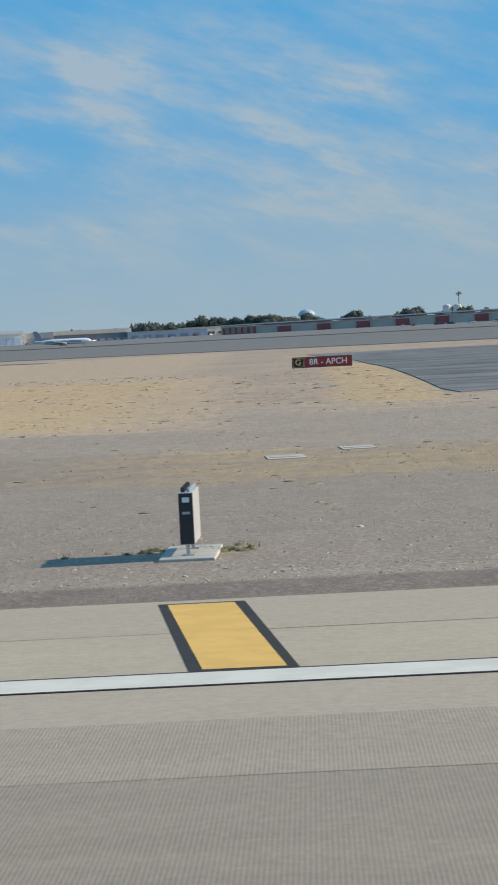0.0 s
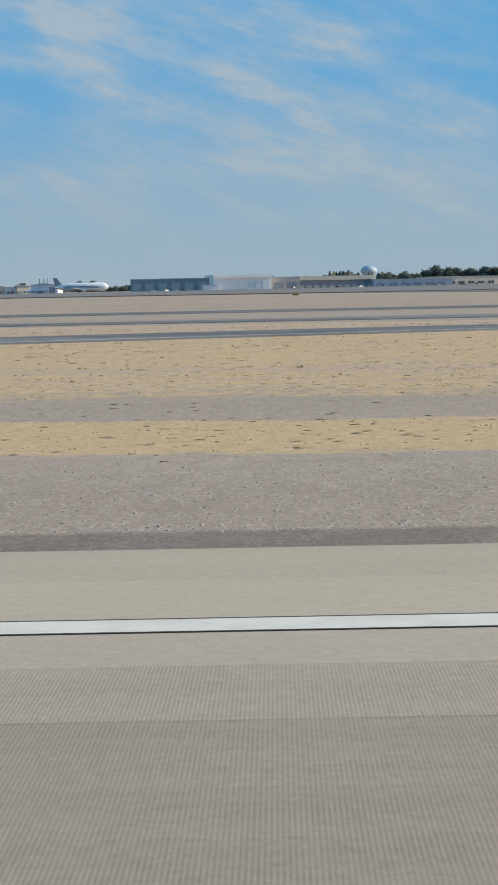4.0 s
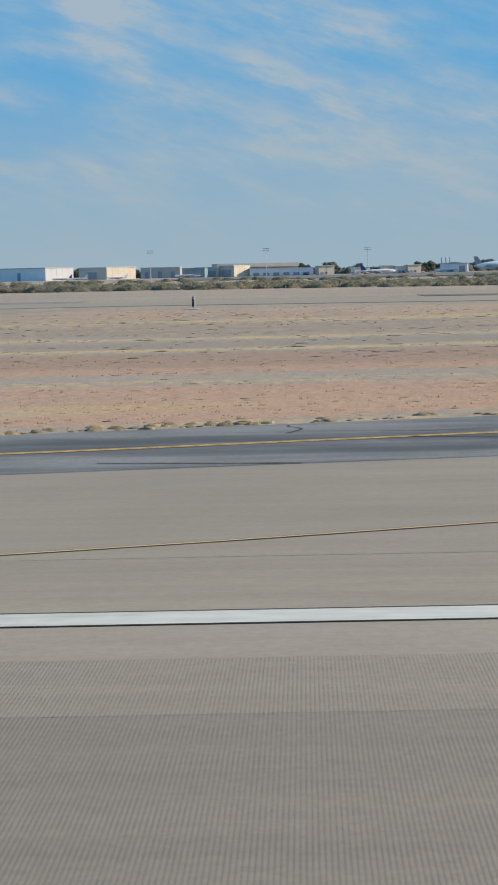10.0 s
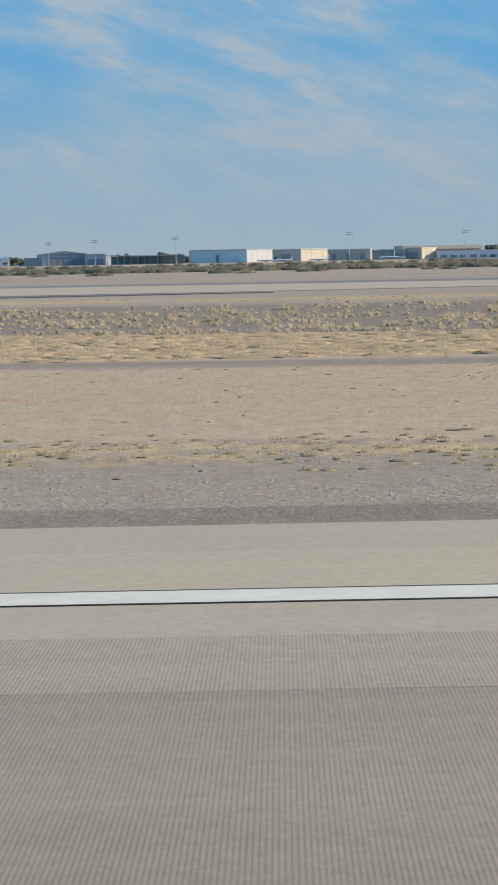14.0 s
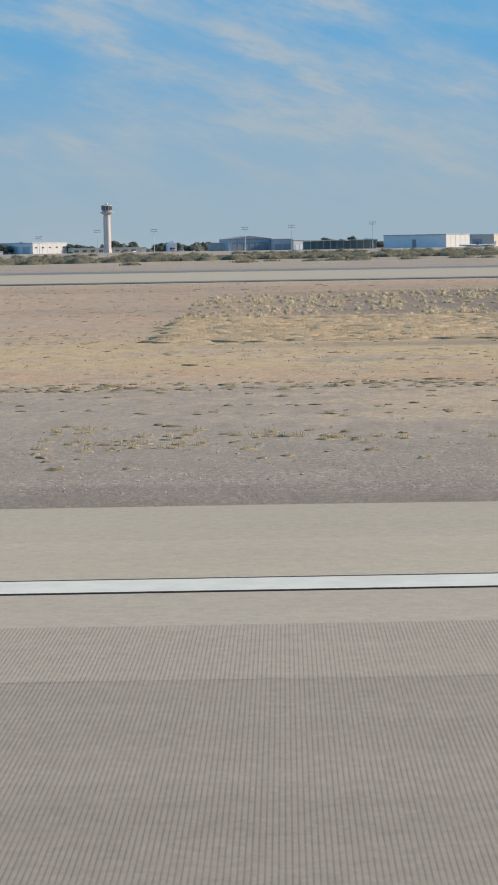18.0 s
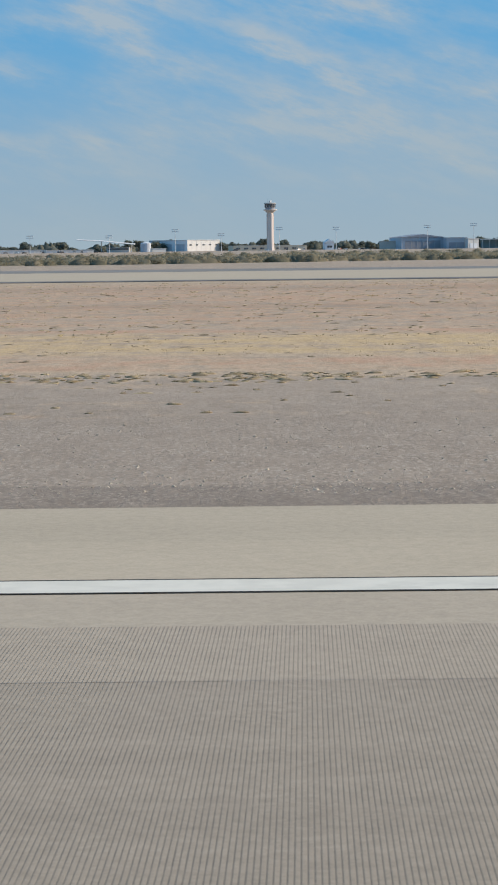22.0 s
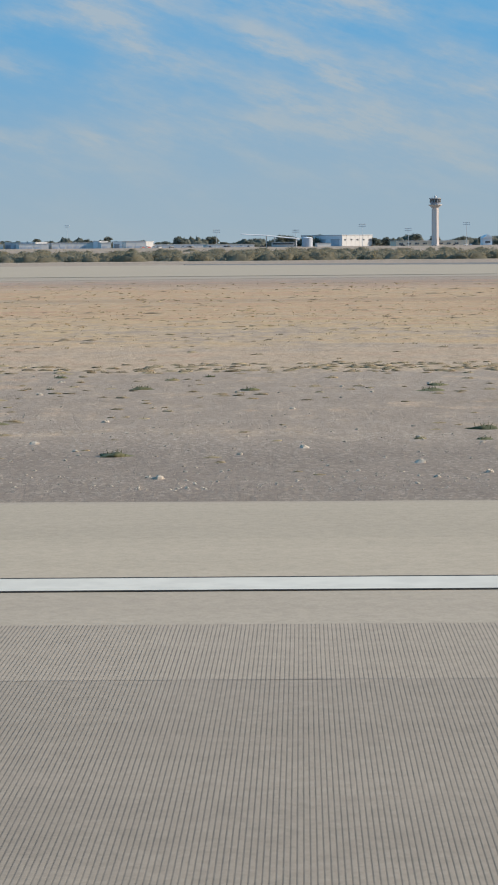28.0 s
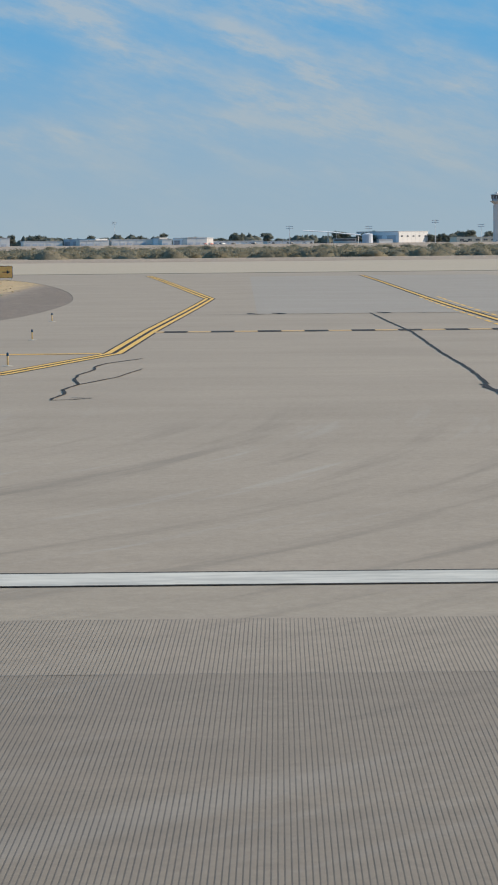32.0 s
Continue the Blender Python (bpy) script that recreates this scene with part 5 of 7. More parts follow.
def ground_pad(x, y, wide, deep, turn):
    t = standing("concrete_pad", x, y, "pale flat concrete pad in the gravel", "concrete pad", "concrete pads", turn)
    part("slab", box(wide, deep, 0.07, 0, 0, -0.04, 0.015), M_STONE, t)
    part("lid", box(wide * 0.8, deep * 0.4, 0.015, 0, 0, 0.03, 0.006), M_CAST, t)


ground_pad(-0.18, 78, 1.35, 2.2, 4)
ground_pad(2.45, 82, 1.25, 2.0, 4)


def guidance_sign(name, x, y, panels, high, label, turn=0.0, leg=0.16):
    """Panels from left to right: width, face material, letters or pattern, letter material."""
    t = standing(name, x, y, label, "airfield sign", "taxiway guidance signs", turn)
    wide = sum(p[0] for p in panels)
    at = -wide / 2
    n = 0
    for w, face, text, ink in panels:
        cab = part("cabinet", box(w - 0.015, 0.26, high, at + w / 2, 0, leg, 0.012), M_DARK, t, "dark metal cabinet")
        fp = part("face_panel", box(w - 0.09, 0.02, high - 0.09, at + w / 2, -0.133, leg + 0.045, 0.004), face, cab)
        mid, up = at + w / 2, leg + high / 2
        if text == "pattern":
            for zz, hh in ((0.62, 0.05), (0.52, 0.05)):
                part("solid_bar", box(w - 0.1, 0.01, hh * high, mid, -0.146, leg + zz * high), M_SIGN_BLACK, fp)
            for i in range(4):
                for zz in (0.36, 0.25):
                    part("dash_bar", box(w * 0.12, 0.01, 0.055 * high, at + w * (0.16 + 0.228 * i), -0.146, leg + zz * high), M_SIGN_BLACK, fp)
        elif text == "bars":
            for i in range(5):
                part("text_bar", box(w * 0.11, 0.01, high * 0.42, at + w * (0.2 + 0.15 * i), -0.146, leg + high * 0.28), ink, fp)
        elif text in ("<", ">"):
            s = -1 if text == "<" else 1
            letters("J", high * 0.62, ink, fp, mid - s * w * 0.22, up, -0.148)
            part("arrow_shaft", box(w * 0.26, 0.01, high * 0.08, mid + s * w * 0.2, -0.146, up - 0.04 * high), ink, fp)
            hd = bmesh.new()
            tip = mid + s * w * 0.4
            a = [hd.verts.new(v) for v in ((tip, -0.15, up), (tip - s * w * 0.14, -0.15, up + high * 0.16), (tip - s * w * 0.14, -0.15, up - high * 0.16))]
            hd.faces.new(a if s < 0 else a[::-1])
            part("arrow_head", hd, ink, fp)
        else:
            letters(text, high * 0.78, ink, fp, mid, up, -0.148)
            if face == M_SIGN_BLACK and len(text) == 1:
                e = 0.06
                for sx, sz, px, pz in ((w - 0.16, 0.03, mid, leg + e + 0.02), (w - 0.16, 0.03, mid, leg + high - e - 0.05), (0.03, high - 0.2, at + 0.1, leg + 0.1), (0.03, high - 0.2, at + w - 0.1, leg + 0.1)):
                    part("border_bar", box(sx, 0.008, sz, px, -0.146, pz), ink, fp)
        k = max(1, round(w / 0.7))
        for i in range(k):
            lamp = part("hinge", box(0.05, 0.08, 0.05, at + w * (i + 0.5) / k, 0, leg + high, 0.01), M_SIGN_BLACK, cab)
        for px in (at + 0.12, at + w - 0.12) if n == 0 or w > 1.5 else (at + w - 0.12,):
            lg = part("leg", box(0.05, 0.05, leg + 0.04, px, 0, -0.02, 0.006), M_STEEL, t)
            part("foot_plate", box(0.14, 0.2, 0.02, px, 0, 0, 0.004), M_STEEL, lg)
        at += w
        n += 1
    return t


Y, B, R, W = M_SIGN_YELLOW, M_SIGN_BLACK, M_SIGN_RED, M_SIGN_WHITE
guidance_sign("holding_sign", 3.3, 209, [(1.15, B, "G", Y), (4.4, R, "8R - APCH", W)], 0.98, "dark red holding sign with white letters and a black letter panel")
guidance_sign("location_sign", -424.3, 83.0, [(2.05, Y, "pattern", B), (0.98, B, "H", Y)], 0.82, "yellow runway boundary sign with a black letter panel, turned aside", -52)
guidance_sign("location_sign", -605.1, 102.0, [(2.22, Y, "pattern", B), (1.08, B, "M", Y)], 0.84, "yellow runway boundary sign with a black letter panel")
guidance_sign("location_sign", -1269.5, 86.6, [(2.05, Y, "pattern", B), (1.0, B, "N", Y)], 0.84, "yellow runway boundary sign with a black letter panel")
guidance_sign("direction_sign", -663.3, 222, [(1.13, Y, "<", B), (1.0, B, "M", Y), (1.13, Y, ">", B)], 0.95, "yellow direction sign with arrows beside a black letter panel")
guidance_sign("holding_sign", -83.2, 262, [(2.9, R, "bars", M_WALL_BROWN)], 0.7, "small dark red holding sign in dry grass", 10)
guidance_sign("direction_sign", -182.3, 236, [(0.7, M_WALL_BROWN, "bars", B), (0.7, M_WALL_BROWN, "bars", B)], 0.5, "small brown taxiway sign on legs seen from behind", 0, 0.3)
guidance_sign("direction_sign", -123.2, 232, [(0.6, B, "bars", Y)], 0.8, "small dark taxiway sign in dry grass", 180)
guidance_sign("direction_sign", -72, 470, [(3.2, Y, "bars", B)], 0.9, "yellow taxiway sign far across the field", 0)
guidance_sign("direction_sign", -1334.2, 208, [(2.1, Y, ">", B)], 1.1, "yellow direction sign with an arrow", 0)
guidance_sign("direction_sign", -236, 700, [(2.0, Y, "bars", B)], 0.9, "small yellow taxiway sign far across the field", 0)

# ---- loose ground cover ----
rng = np.random.default_rng(3)


def blades(x, y, size, count, spread, wide, rng):
    """Triangles of a tuft at each place: rooted on the ground, leaning outwards."""
    n = len(x)
    a = rng.uniform(0, 2 * math.pi, (n, count))
    r = rng.uniform(0, 1, (n, count)) * spread * size[:, None]
    bx, by = x[:, None] + np.cos(a) * r, y[:, None] + np.sin(a) * r
    bz = lie(bx, by)
    h = size[:, None] * rng.uniform(0.55, 1.1, (n, count))
    w = wide * size[:, None] * rng.uniform(0.6, 1.2, (n, count))
    lean = rng.uniform(0.1, 0.7, (n, count)) * h
    t = rng.uniform(0, 2 * math.pi, (n, count))
    p0 = np.stack([bx - np.cos(t) * w, by - np.sin(t) * w, bz - 0.02], -1)
    p1 = np.stack([bx + np.cos(t) * w, by + np.sin(t) * w, bz - 0.02], -1)
    p2 = np.stack([bx + np.cos(a) * lean, by + np.sin(a) * lean, bz + h], -1)
    return np.stack([p0, p1, p2], -2).reshape(-1, 3)


def stuff(name, verts, material, label, category):
    n = len(verts) // 3
    ob = sheet_mesh(name, verts.tolist(), np.arange(n * 3).reshape(n, 3).tolist(), material)
    return tagged(ob, label, category, kind="stuff")


def unpaved(x, y):
    """True where no pavement lies."""
    far = np.interp(x, [p[0] for p in TURF_H_FAR[::-1]], [p[1] for p in TURF_H_FAR[::-1]])
    near = np.interp(x, [-607, -597, -572, -534, -522, -516, -506, -494, -481, -466, -436, -414, -379, -350, -280, -209, -166, -60, 60], [36, 38, 45.7, 62, 50, 30, 42, 48, 59, 72, 92, 107, 124.6, 137.5, 160, 186, 218, 262, 300])
    ok = ~((x > -612) & (y > near - 1) & (y < far + 1))
    ok &= ~((x > -625) & (x < -508) & (y < near + 1))
    east = np.interp(y, [30, 50, 160, 190, 215], [-610, -611, -611, -605, -590])
    west = np.interp(y, [30, 40, 48, 60, 140, 182, 200, 230], [-700, -667, -656, -652, -650.5, -655, -660, -690])
    ok &= ~((x < east + 0.5) & (x > west - 0.5))
    e2 = np.interp(y, [p[1] for p in ISLE_E], [p[0] for p in ISLE_E])
    w2 = np.interp(y, [p[1] for p in ISLE_W[::-1]], [p[0] for p in ISLE_W[::-1]])
    ok &= ~((x < e2 + 0.6) & (x > w2 - 0.6))
    ok &= ~((x > 8) & (y > 134) & (y < 300))
    return ok & (y > 30.6)


def scattered(n, x0, x1, y0, y1, chans, least, rng, power=1.0):
    x, y = rng.uniform(x1, x0, n), y0 + (y1 - y0) * rng.uniform(0, 1, n) ** power
    c = cover(x, y)[:, chans].max(-1)
    wave = np.array([noise.noise((px * 0.16, py * 0.45, 0.3)) for px, py in zip(x, y)])
    keep = (c + 0.5 * wave > least) & unpaved(x, y)
    return x[keep], y[keep]


def clumps(x, y, wide, high, count, rng, leaf=0.3):
    """Low domes of short leaves, rooted on the ground."""
    n = len(x)
    wide, high = np.broadcast_to(wide, n)[:, None], np.broadcast_to(high, n)[:, None]
    a, q = rng.uniform(0, 6.283, (n, count)), np.sqrt(rng.uniform(0, 1, (n, count)))
    cx, cy = x[:, None] + wide * q * np.cos(a) * 1.3, y[:, None] + wide * q * np.sin(a)
    cz = lie(cx, cy) + high * (1 - 0.8 * q * q) * rng.uniform(0.1, 1, (n, count))
    tri = rng.normal(0, 1, (n, count, 3, 3)) * np.stack([wide * leaf, wide * leaf, np.minimum(high * 0.45, wide * leaf)], -1)[:, :, None]
    v = np.stack([cx, cy, cz], -1)[:, :, None] + tri
    v[..., 2] = np.maximum(v[..., 2], lie(cx, cy)[:, :, None] - 0.03)
    return v.reshape(-1, 3)


def mounds(x, y, wide, high, rng, sides=8, leanto=0.0):
    """Lumpy low domes, 3 rings each; returns corners and triangles."""
    n = len(x)
    wide, high = np.broadcast_to(wide, n)[:, None], np.broadcast_to(high, n)[:, None]
    a = np.arange(sides)[None] * 2 * math.pi / sides + rng.uniform(0, 1, (n, 1))
    rows = []
    for q, up, jit in ((1.0, -0.12, 0.45), (0.72, 0.6, 0.4), (0.32, 0.95, 0.3)):
        r = wide * q * (1 + rng.uniform(-jit, jit, (n, sides)))
        z = high * up * (1 + rng.uniform(-0.4, 0.4, (n, sides)))
        px, py = x[:, None] + r * np.cos(a) * 1.25, y[:, None] + r * np.sin(a)
        rows.append(np.stack([px, py, lie(x, y)[:, None] + z], -1))
    top = np.stack([x + 0.1 * wide[:, 0] * rng.uniform(-1, 1, n), y, lie(x, y) + high[:, 0] * rng.uniform(0.95, 1.15, n)], -1)[:, None]
    v = np.concatenate(rows + [top], 1)
    f = []
    for r in range(2):
        for i in range(sides):
            j = (i + 1) % sides
            f += [(r * sides + i, r * sides + j, (r + 1) * sides + j), (r * sides + i, (r + 1) * sides + j, (r + 1) * sides + i)]
    f += [(2 * sides + i, 2 * sides + (i + 1) % sides, 3 * sides) for i in range(sides)]
    k = 3 * sides + 1
    return v.reshape(-1, 3), (np.arange(n)[:, None, None] * k + np.array(f)[None]).reshape(-1, 3)


def heaps(name, solids, leaves, material, label, category):
    """Domes and loose blades joined into one mesh of ground cover."""
    v, f = solids
    faces = f.tolist() + (len(v) + np.arange(len(leaves)).reshape(-1, 3)).tolist()
    ob = sheet_mesh(name, v.tolist() + leaves.tolist(), faces, material)
    ob.data.shade_smooth()
    return tagged(ob, label, category, kind="stuff")


def sown(n, x0, x1, y0, y1, patchy, rng, power=1.0):
    """Places in a stretch of the plan, thinned out in patches."""
    x, y = rng.uniform(x1, x0, n), y0 + (y1 - y0) * rng.uniform(0, 1, n) ** power
    wave = np.array([noise.noise((px * 0.11, py * 0.3, 1.7)) for px, py in zip(x, y)])
    keep = unpaved(x, y) & (rng.uniform(0, 1, n) < np.clip(0.55 + 1.6 * (wave - patchy), 0.08, 1))
    return x[keep], y[keep]


x, y = scattered(36000, 60, -1420, 38, 125, [1], 0.42, rng)
stuff("dry_grass_tufts", blades(x, y, rng.uniform(0.03, 0.07, len(x)), 6, 2.6, 0.5, rng), M_STRAW, "straw coloured tufts of dry grass on gravel", "dry grass")
x, y = scattered(26000, 60, -1420, 95, 215, [0, 1], 0.5, rng)
stuff("dry_grass_field", clumps(x, y, rng.uniform(0.15, 0.45, len(x)), rng.uniform(0.03, 0.08, len(x)), 5, rng, 0.4), M_STRAW, "pale field of dry grass across the airfield", "dry grass")
x, y = scattered(15000, -645, -935, 99, 132, [0], 0.36, rng)
w, h = rng.uniform(0.3, 0.9, len(x)), rng.uniform(0.05, 0.16, len(x))
heaps("tall_dry_grass", mounds(x, y, w * 1.2, h * 0.6, rng), blades(x, y, rng.uniform(0.09, 0.24, len(x)), 16, 3.4, 0.1, rng), M_STRAW_PALE, "belt of tall bleached dry grass", "dry grass")
x, y = sown(10500, -668, -935, 131, 176, 0.03, rng, 1.4)
w, h = rng.uniform(0.1, 0.24, len(x)), 0.1 + 0.34 * rng.uniform(0, 1, len(x)) ** 2.0
heaps("tall_dry_grass", mounds(x, y, w * 0.9, h * 0.55, rng), blades(x, y, h, 46, 1.1, 0.06, rng), M_TUFT, "scattered pale tufts of dry grass on a grey bank", "dry grass")
x, y = sown(2600, -690, -935, 40, 47, -0.2, rng)
size = rng.uniform(0.05, 0.17, len(x))
heaps("dry_grass_tufts", mounds(x, y, size, size * 0.18, rng, 7), blades(x, y, size * 0.75, 20, 1.5, 0.1, rng), M_STRAW, "band of pale straw tufts along the gravel", "dry grass")
# dead tussocks: stretch, number, size
for n, x0, x1, y0, y1, patchy, lo, hi, tall in (
        (1900, -672, -935, 36, 50, -0.1, 0.14, 0.34, 0.13), (1500, -672, -935, 50, 90, -0.05, 0.08, 0.24, 0.1),
        (4200, -920, -1262, 63.5, 68.5, -0.2, 0.16, 0.42, 0.13), (1300, -920, -1262, 50, 64, -0.1, 0.16, 0.36, 0.12),
        (1900, -920, -1270, 76, 118, 0.05, 0.2, 0.5, 0.1), (1100, -920, -1270, 118, 205, 0.05, 0.3, 0.8, 0.11),
        (700, -1190, -1268, 34, 62, -0.05, 0.12, 0.3, 0.1), (500, -1190, -1272, 62, 96, 0.0, 0.15, 0.4, 0.12),
        (2300, -380, -612, 106, 200, 0.0, 0.25, 0.75, 0.12), (500, -400, -606, 62, 106, 0.0, 0.2, 0.5, 0.12),
        (1300, -285, -425, 52, 69, -0.1, 0.14, 0.4, 0.13), (300, -285, -425, 88, 93, 0.0, 0.12, 0.3, 0.11), (900, -140, -300, 55, 92, 0.05, 0.14, 0.36, 0.12), (500, -436, -506, 41, 63, 0.0, 0.14, 0.4, 0.12),
        (1500, 60, -420, 44, 110, 0.05, 0.15, 0.4, 0.1), (1200, 60, -400, 110, 215, 0.05, 0.25, 0.7, 0.12)):
    x, y = sown(n, x0, x1, y0, y1, patchy, rng)
    size = (lo + (hi - lo) * rng.uniform(0, 1, len(x)) ** 2) * 0.62
    h = size ** 0.5 * tall * 1.7 * rng.uniform(0.6, 1.1, len(x))
    heaps("dead_tussocks", mounds(x, y, size * 0.95, h * 0.42, rng, 7), blades(x, y, h * 0.95, 18, 1.8, 0.08, rng), M_TUSSOCK_PALE if y0 >= 70 else M_TUSSOCK, "low brown dead tussocks scattered on gravel", "weeds")
# russet and yellow growth round the angled taxiway
for chan, least, mat, words in ((2, 0.62, M_RUSSET, "russet dry weeds in patches on gravel"), (1, 0.6, M_STRAW, "yellow dry grass in patches on gravel")):
    x, y = scattered(15000, -380, -800, 37, 130, [chan], least, rng)
    near_x, near_y = scattered(4000, -455, -509, 37, 47, [chan], 0.66, rng)
    x, y = np.r_[x, near_x], np.r_[y, near_y]
    stuff("dry_weeds", blades(x, y, np.where(y < 48, 0.45, 0.62) * rng.uniform(0.04, 0.15, len(x)), 9, 2.6, 0.3, rng), mat, words, "weeds")
# a rim of tussocks along the asphalt's far edge
x = rng.uniform(-607, -390, 900)
y = np.interp(x, [p[0] for p in TURF_H_FAR[::-1]], [p[1] for p in TURF_H_FAR[::-1]]) + 0.5 + 2.6 * rng.uniform(0, 1, 900) ** 2
size = rng.uniform(0.08, 0.26, 900)
heaps("dead_tussocks", mounds(x, y, size, size * 0.35, rng, 7), blades(x, y, size * 0.6, 14, 1.6, 0.14, rng), M_TUSSOCK, "rim of brown dead tussocks along the asphalt edge", "weeds")
x, y = sown(90, -1180, -1264, 34, 66, -0.1, rng)
size = rng.uniform(0.1, 0.26, len(x))
heaps("green_weeds", mounds(x, y, size, size * 0.25, rng), blades(x, y, size * 0.55, 34, 1.6, 0.1, rng), M_GREEN_WEED, "low greenish weeds scattered on gravel", "weeds")


def pebbles(n, x0, x1, y0, y1, lo, hi, rng):
    x, y = rng.uniform(x1, x0, n), y0 + (y1 - y0) * rng.uniform(0, 1, n) ** 1.6
    keep = unpaved(x, y)
    x, y = x[keep], y[keep]
    s = lo + (hi - lo) * rng.uniform(0, 1, len(x)) ** 2
    k = 5 if hi < 0.06 else 8
    v, f = mounds(x, y, s, s * 0.65, rng, k)
    return tagged(sheet_mesh("loose_stones", v.tolist(), f.tolist(), M_STONE), "pale loose stones along the pavement edge", "stones", kind="stuff")


pebbles(16000, 60, -520, 32.6, 48, 0.012, 0.04, rng)
pebbles(15000, -660, -1268, 32.5, 48, 0.012, 0.036, rng)
pebbles(16000, 60, -516, 32.35, 34.6, 0.009, 0.026, rng)
pebbles(16000, -680, -1265, 32.2, 35.0, 0.009, 0.026, rng)
pebbles(70, 60, -1180, 34, 66, 0.04, 0.09, rng)
rock = standing("pale_boulder", -599.3, 91.5, "pale white boulder lying in dry grass", "boulder")
v, f = mounds(np.zeros(1), np.zeros(1), np.array([0.26]), np.array([0.24]), rng, 9)
part_mesh = sheet_mesh("stone", (v - (0, 0, float(lie(0, 0)))).tolist(), f.tolist(), M_CAST, rock)
pebbles(260, -1180, -1264, 33, 66, 0.03, 0.085, rng)
# broken white boards in the grass
for x, y, turn in ((-698.8, 73.3, 20), (-694.7, 77.8, 5), (-690.0, 77.4, -12)):
    board = standing("white_board", x, y, "small broken white board lying in dry grass", "debris", "white debris", turn)
    part("plank", box(0.34, 0.2, 0.06, 0, 0, -0.005, 0.012), M_CAST, board)
# weeds beside the signs
for cx, cy in ((-1261.5, 36.0), (-1.8, 38.1)):
    m = 34
    x, y = rng.normal(cx, 0.8, m), rng.normal(cy, 0.35, m)
    h = rng.uniform(0.03, 0.09, m)
    heaps("weed_clump", mounds(x, y, rng.uniform(0.05, 0.14, m), h * 0.7, rng), blades(x, y, h * 1.5, 16, 1.5, 0.12, rng), M_GREEN_WEED, "weeds growing round the sign slab", "weeds")

# ---- scrub belt across the field ----
def scrub(n, x0, x1, depth, rng, label, edge=None, tall=1.0):
    """Round bushes in a belt behind its near edge, with loose leaves over their domes."""
    x = rng.uniform(x1, x0, n)
    y = np.interp(x, *BELT_EDGE) + (edge or 0) + depth * rng.uniform(0, 1, n) ** 1.4
    w = rng.uniform(1.0, 3.4, n)
    h = (0.45 + 0.4 * w) * rng.uniform(0.7, 1.15, n) * tall
    solid = mounds(x, y, w * 0.8, h * 0.72, rng, 10)
    k = 120
    a, q = rng.uniform(0, 6.283, (n, k)), np.sqrt(rng.uniform(0, 1, (n, k)))
    c = np.stack([x[:, None] + w[:, None] * q * np.cos(a) * 1.25, y[:, None] + w[:, None] * q * np.sin(a), lie(x, y)[:, None] + h[:, None] * (1.08 - 0.85 * q ** 2.4) * rng.uniform(0.55, 1.08, (n, k))], -1)
    leaf = (c[:, :, None] + rng.normal(0, 0.15, (n, k, 3, 3))).reshape(-1, 3)
    return heaps("desert_scrub", solid, leaf, M_BUSH, label, "scrub")


BELT_EDGE = ((-1700, -1180, -1100, -990, -930, -720, -640, -452, -200), (440, 455, 480, 540, 600, 600, 470, 440, 440))
scrub(1700, -452, -1000, 110, rng, "olive green belt of desert scrub", tall=0.85)
scrub(2400, -1000, -1690, 110, rng, "tall olive green belt of desert scrub", tall=1.1)
scrub(700, -452, -1690, 500, rng, "sparse olive green desert scrub behind the belt", 130)
scrub(26, -690, -1000, 30, rng, "a few low desert bushes beside the taxiway", -110, 0.5)


# ---- far side: buildings, tower, masts, trees, aircraft ----
def ribbed(t, x0, x1, z0, z1, y, material, every=6.0, name="wall_rib"):
    """Upright ribs between the sheets of a metal wall."""
    n = max(1, int((x1 - x0) / every))
    for i in range(1, n):
        part(name, box(0.22, 0.16, z1 - z0, x0 + (x1 - x0) * i / n, y, z0), material, t)


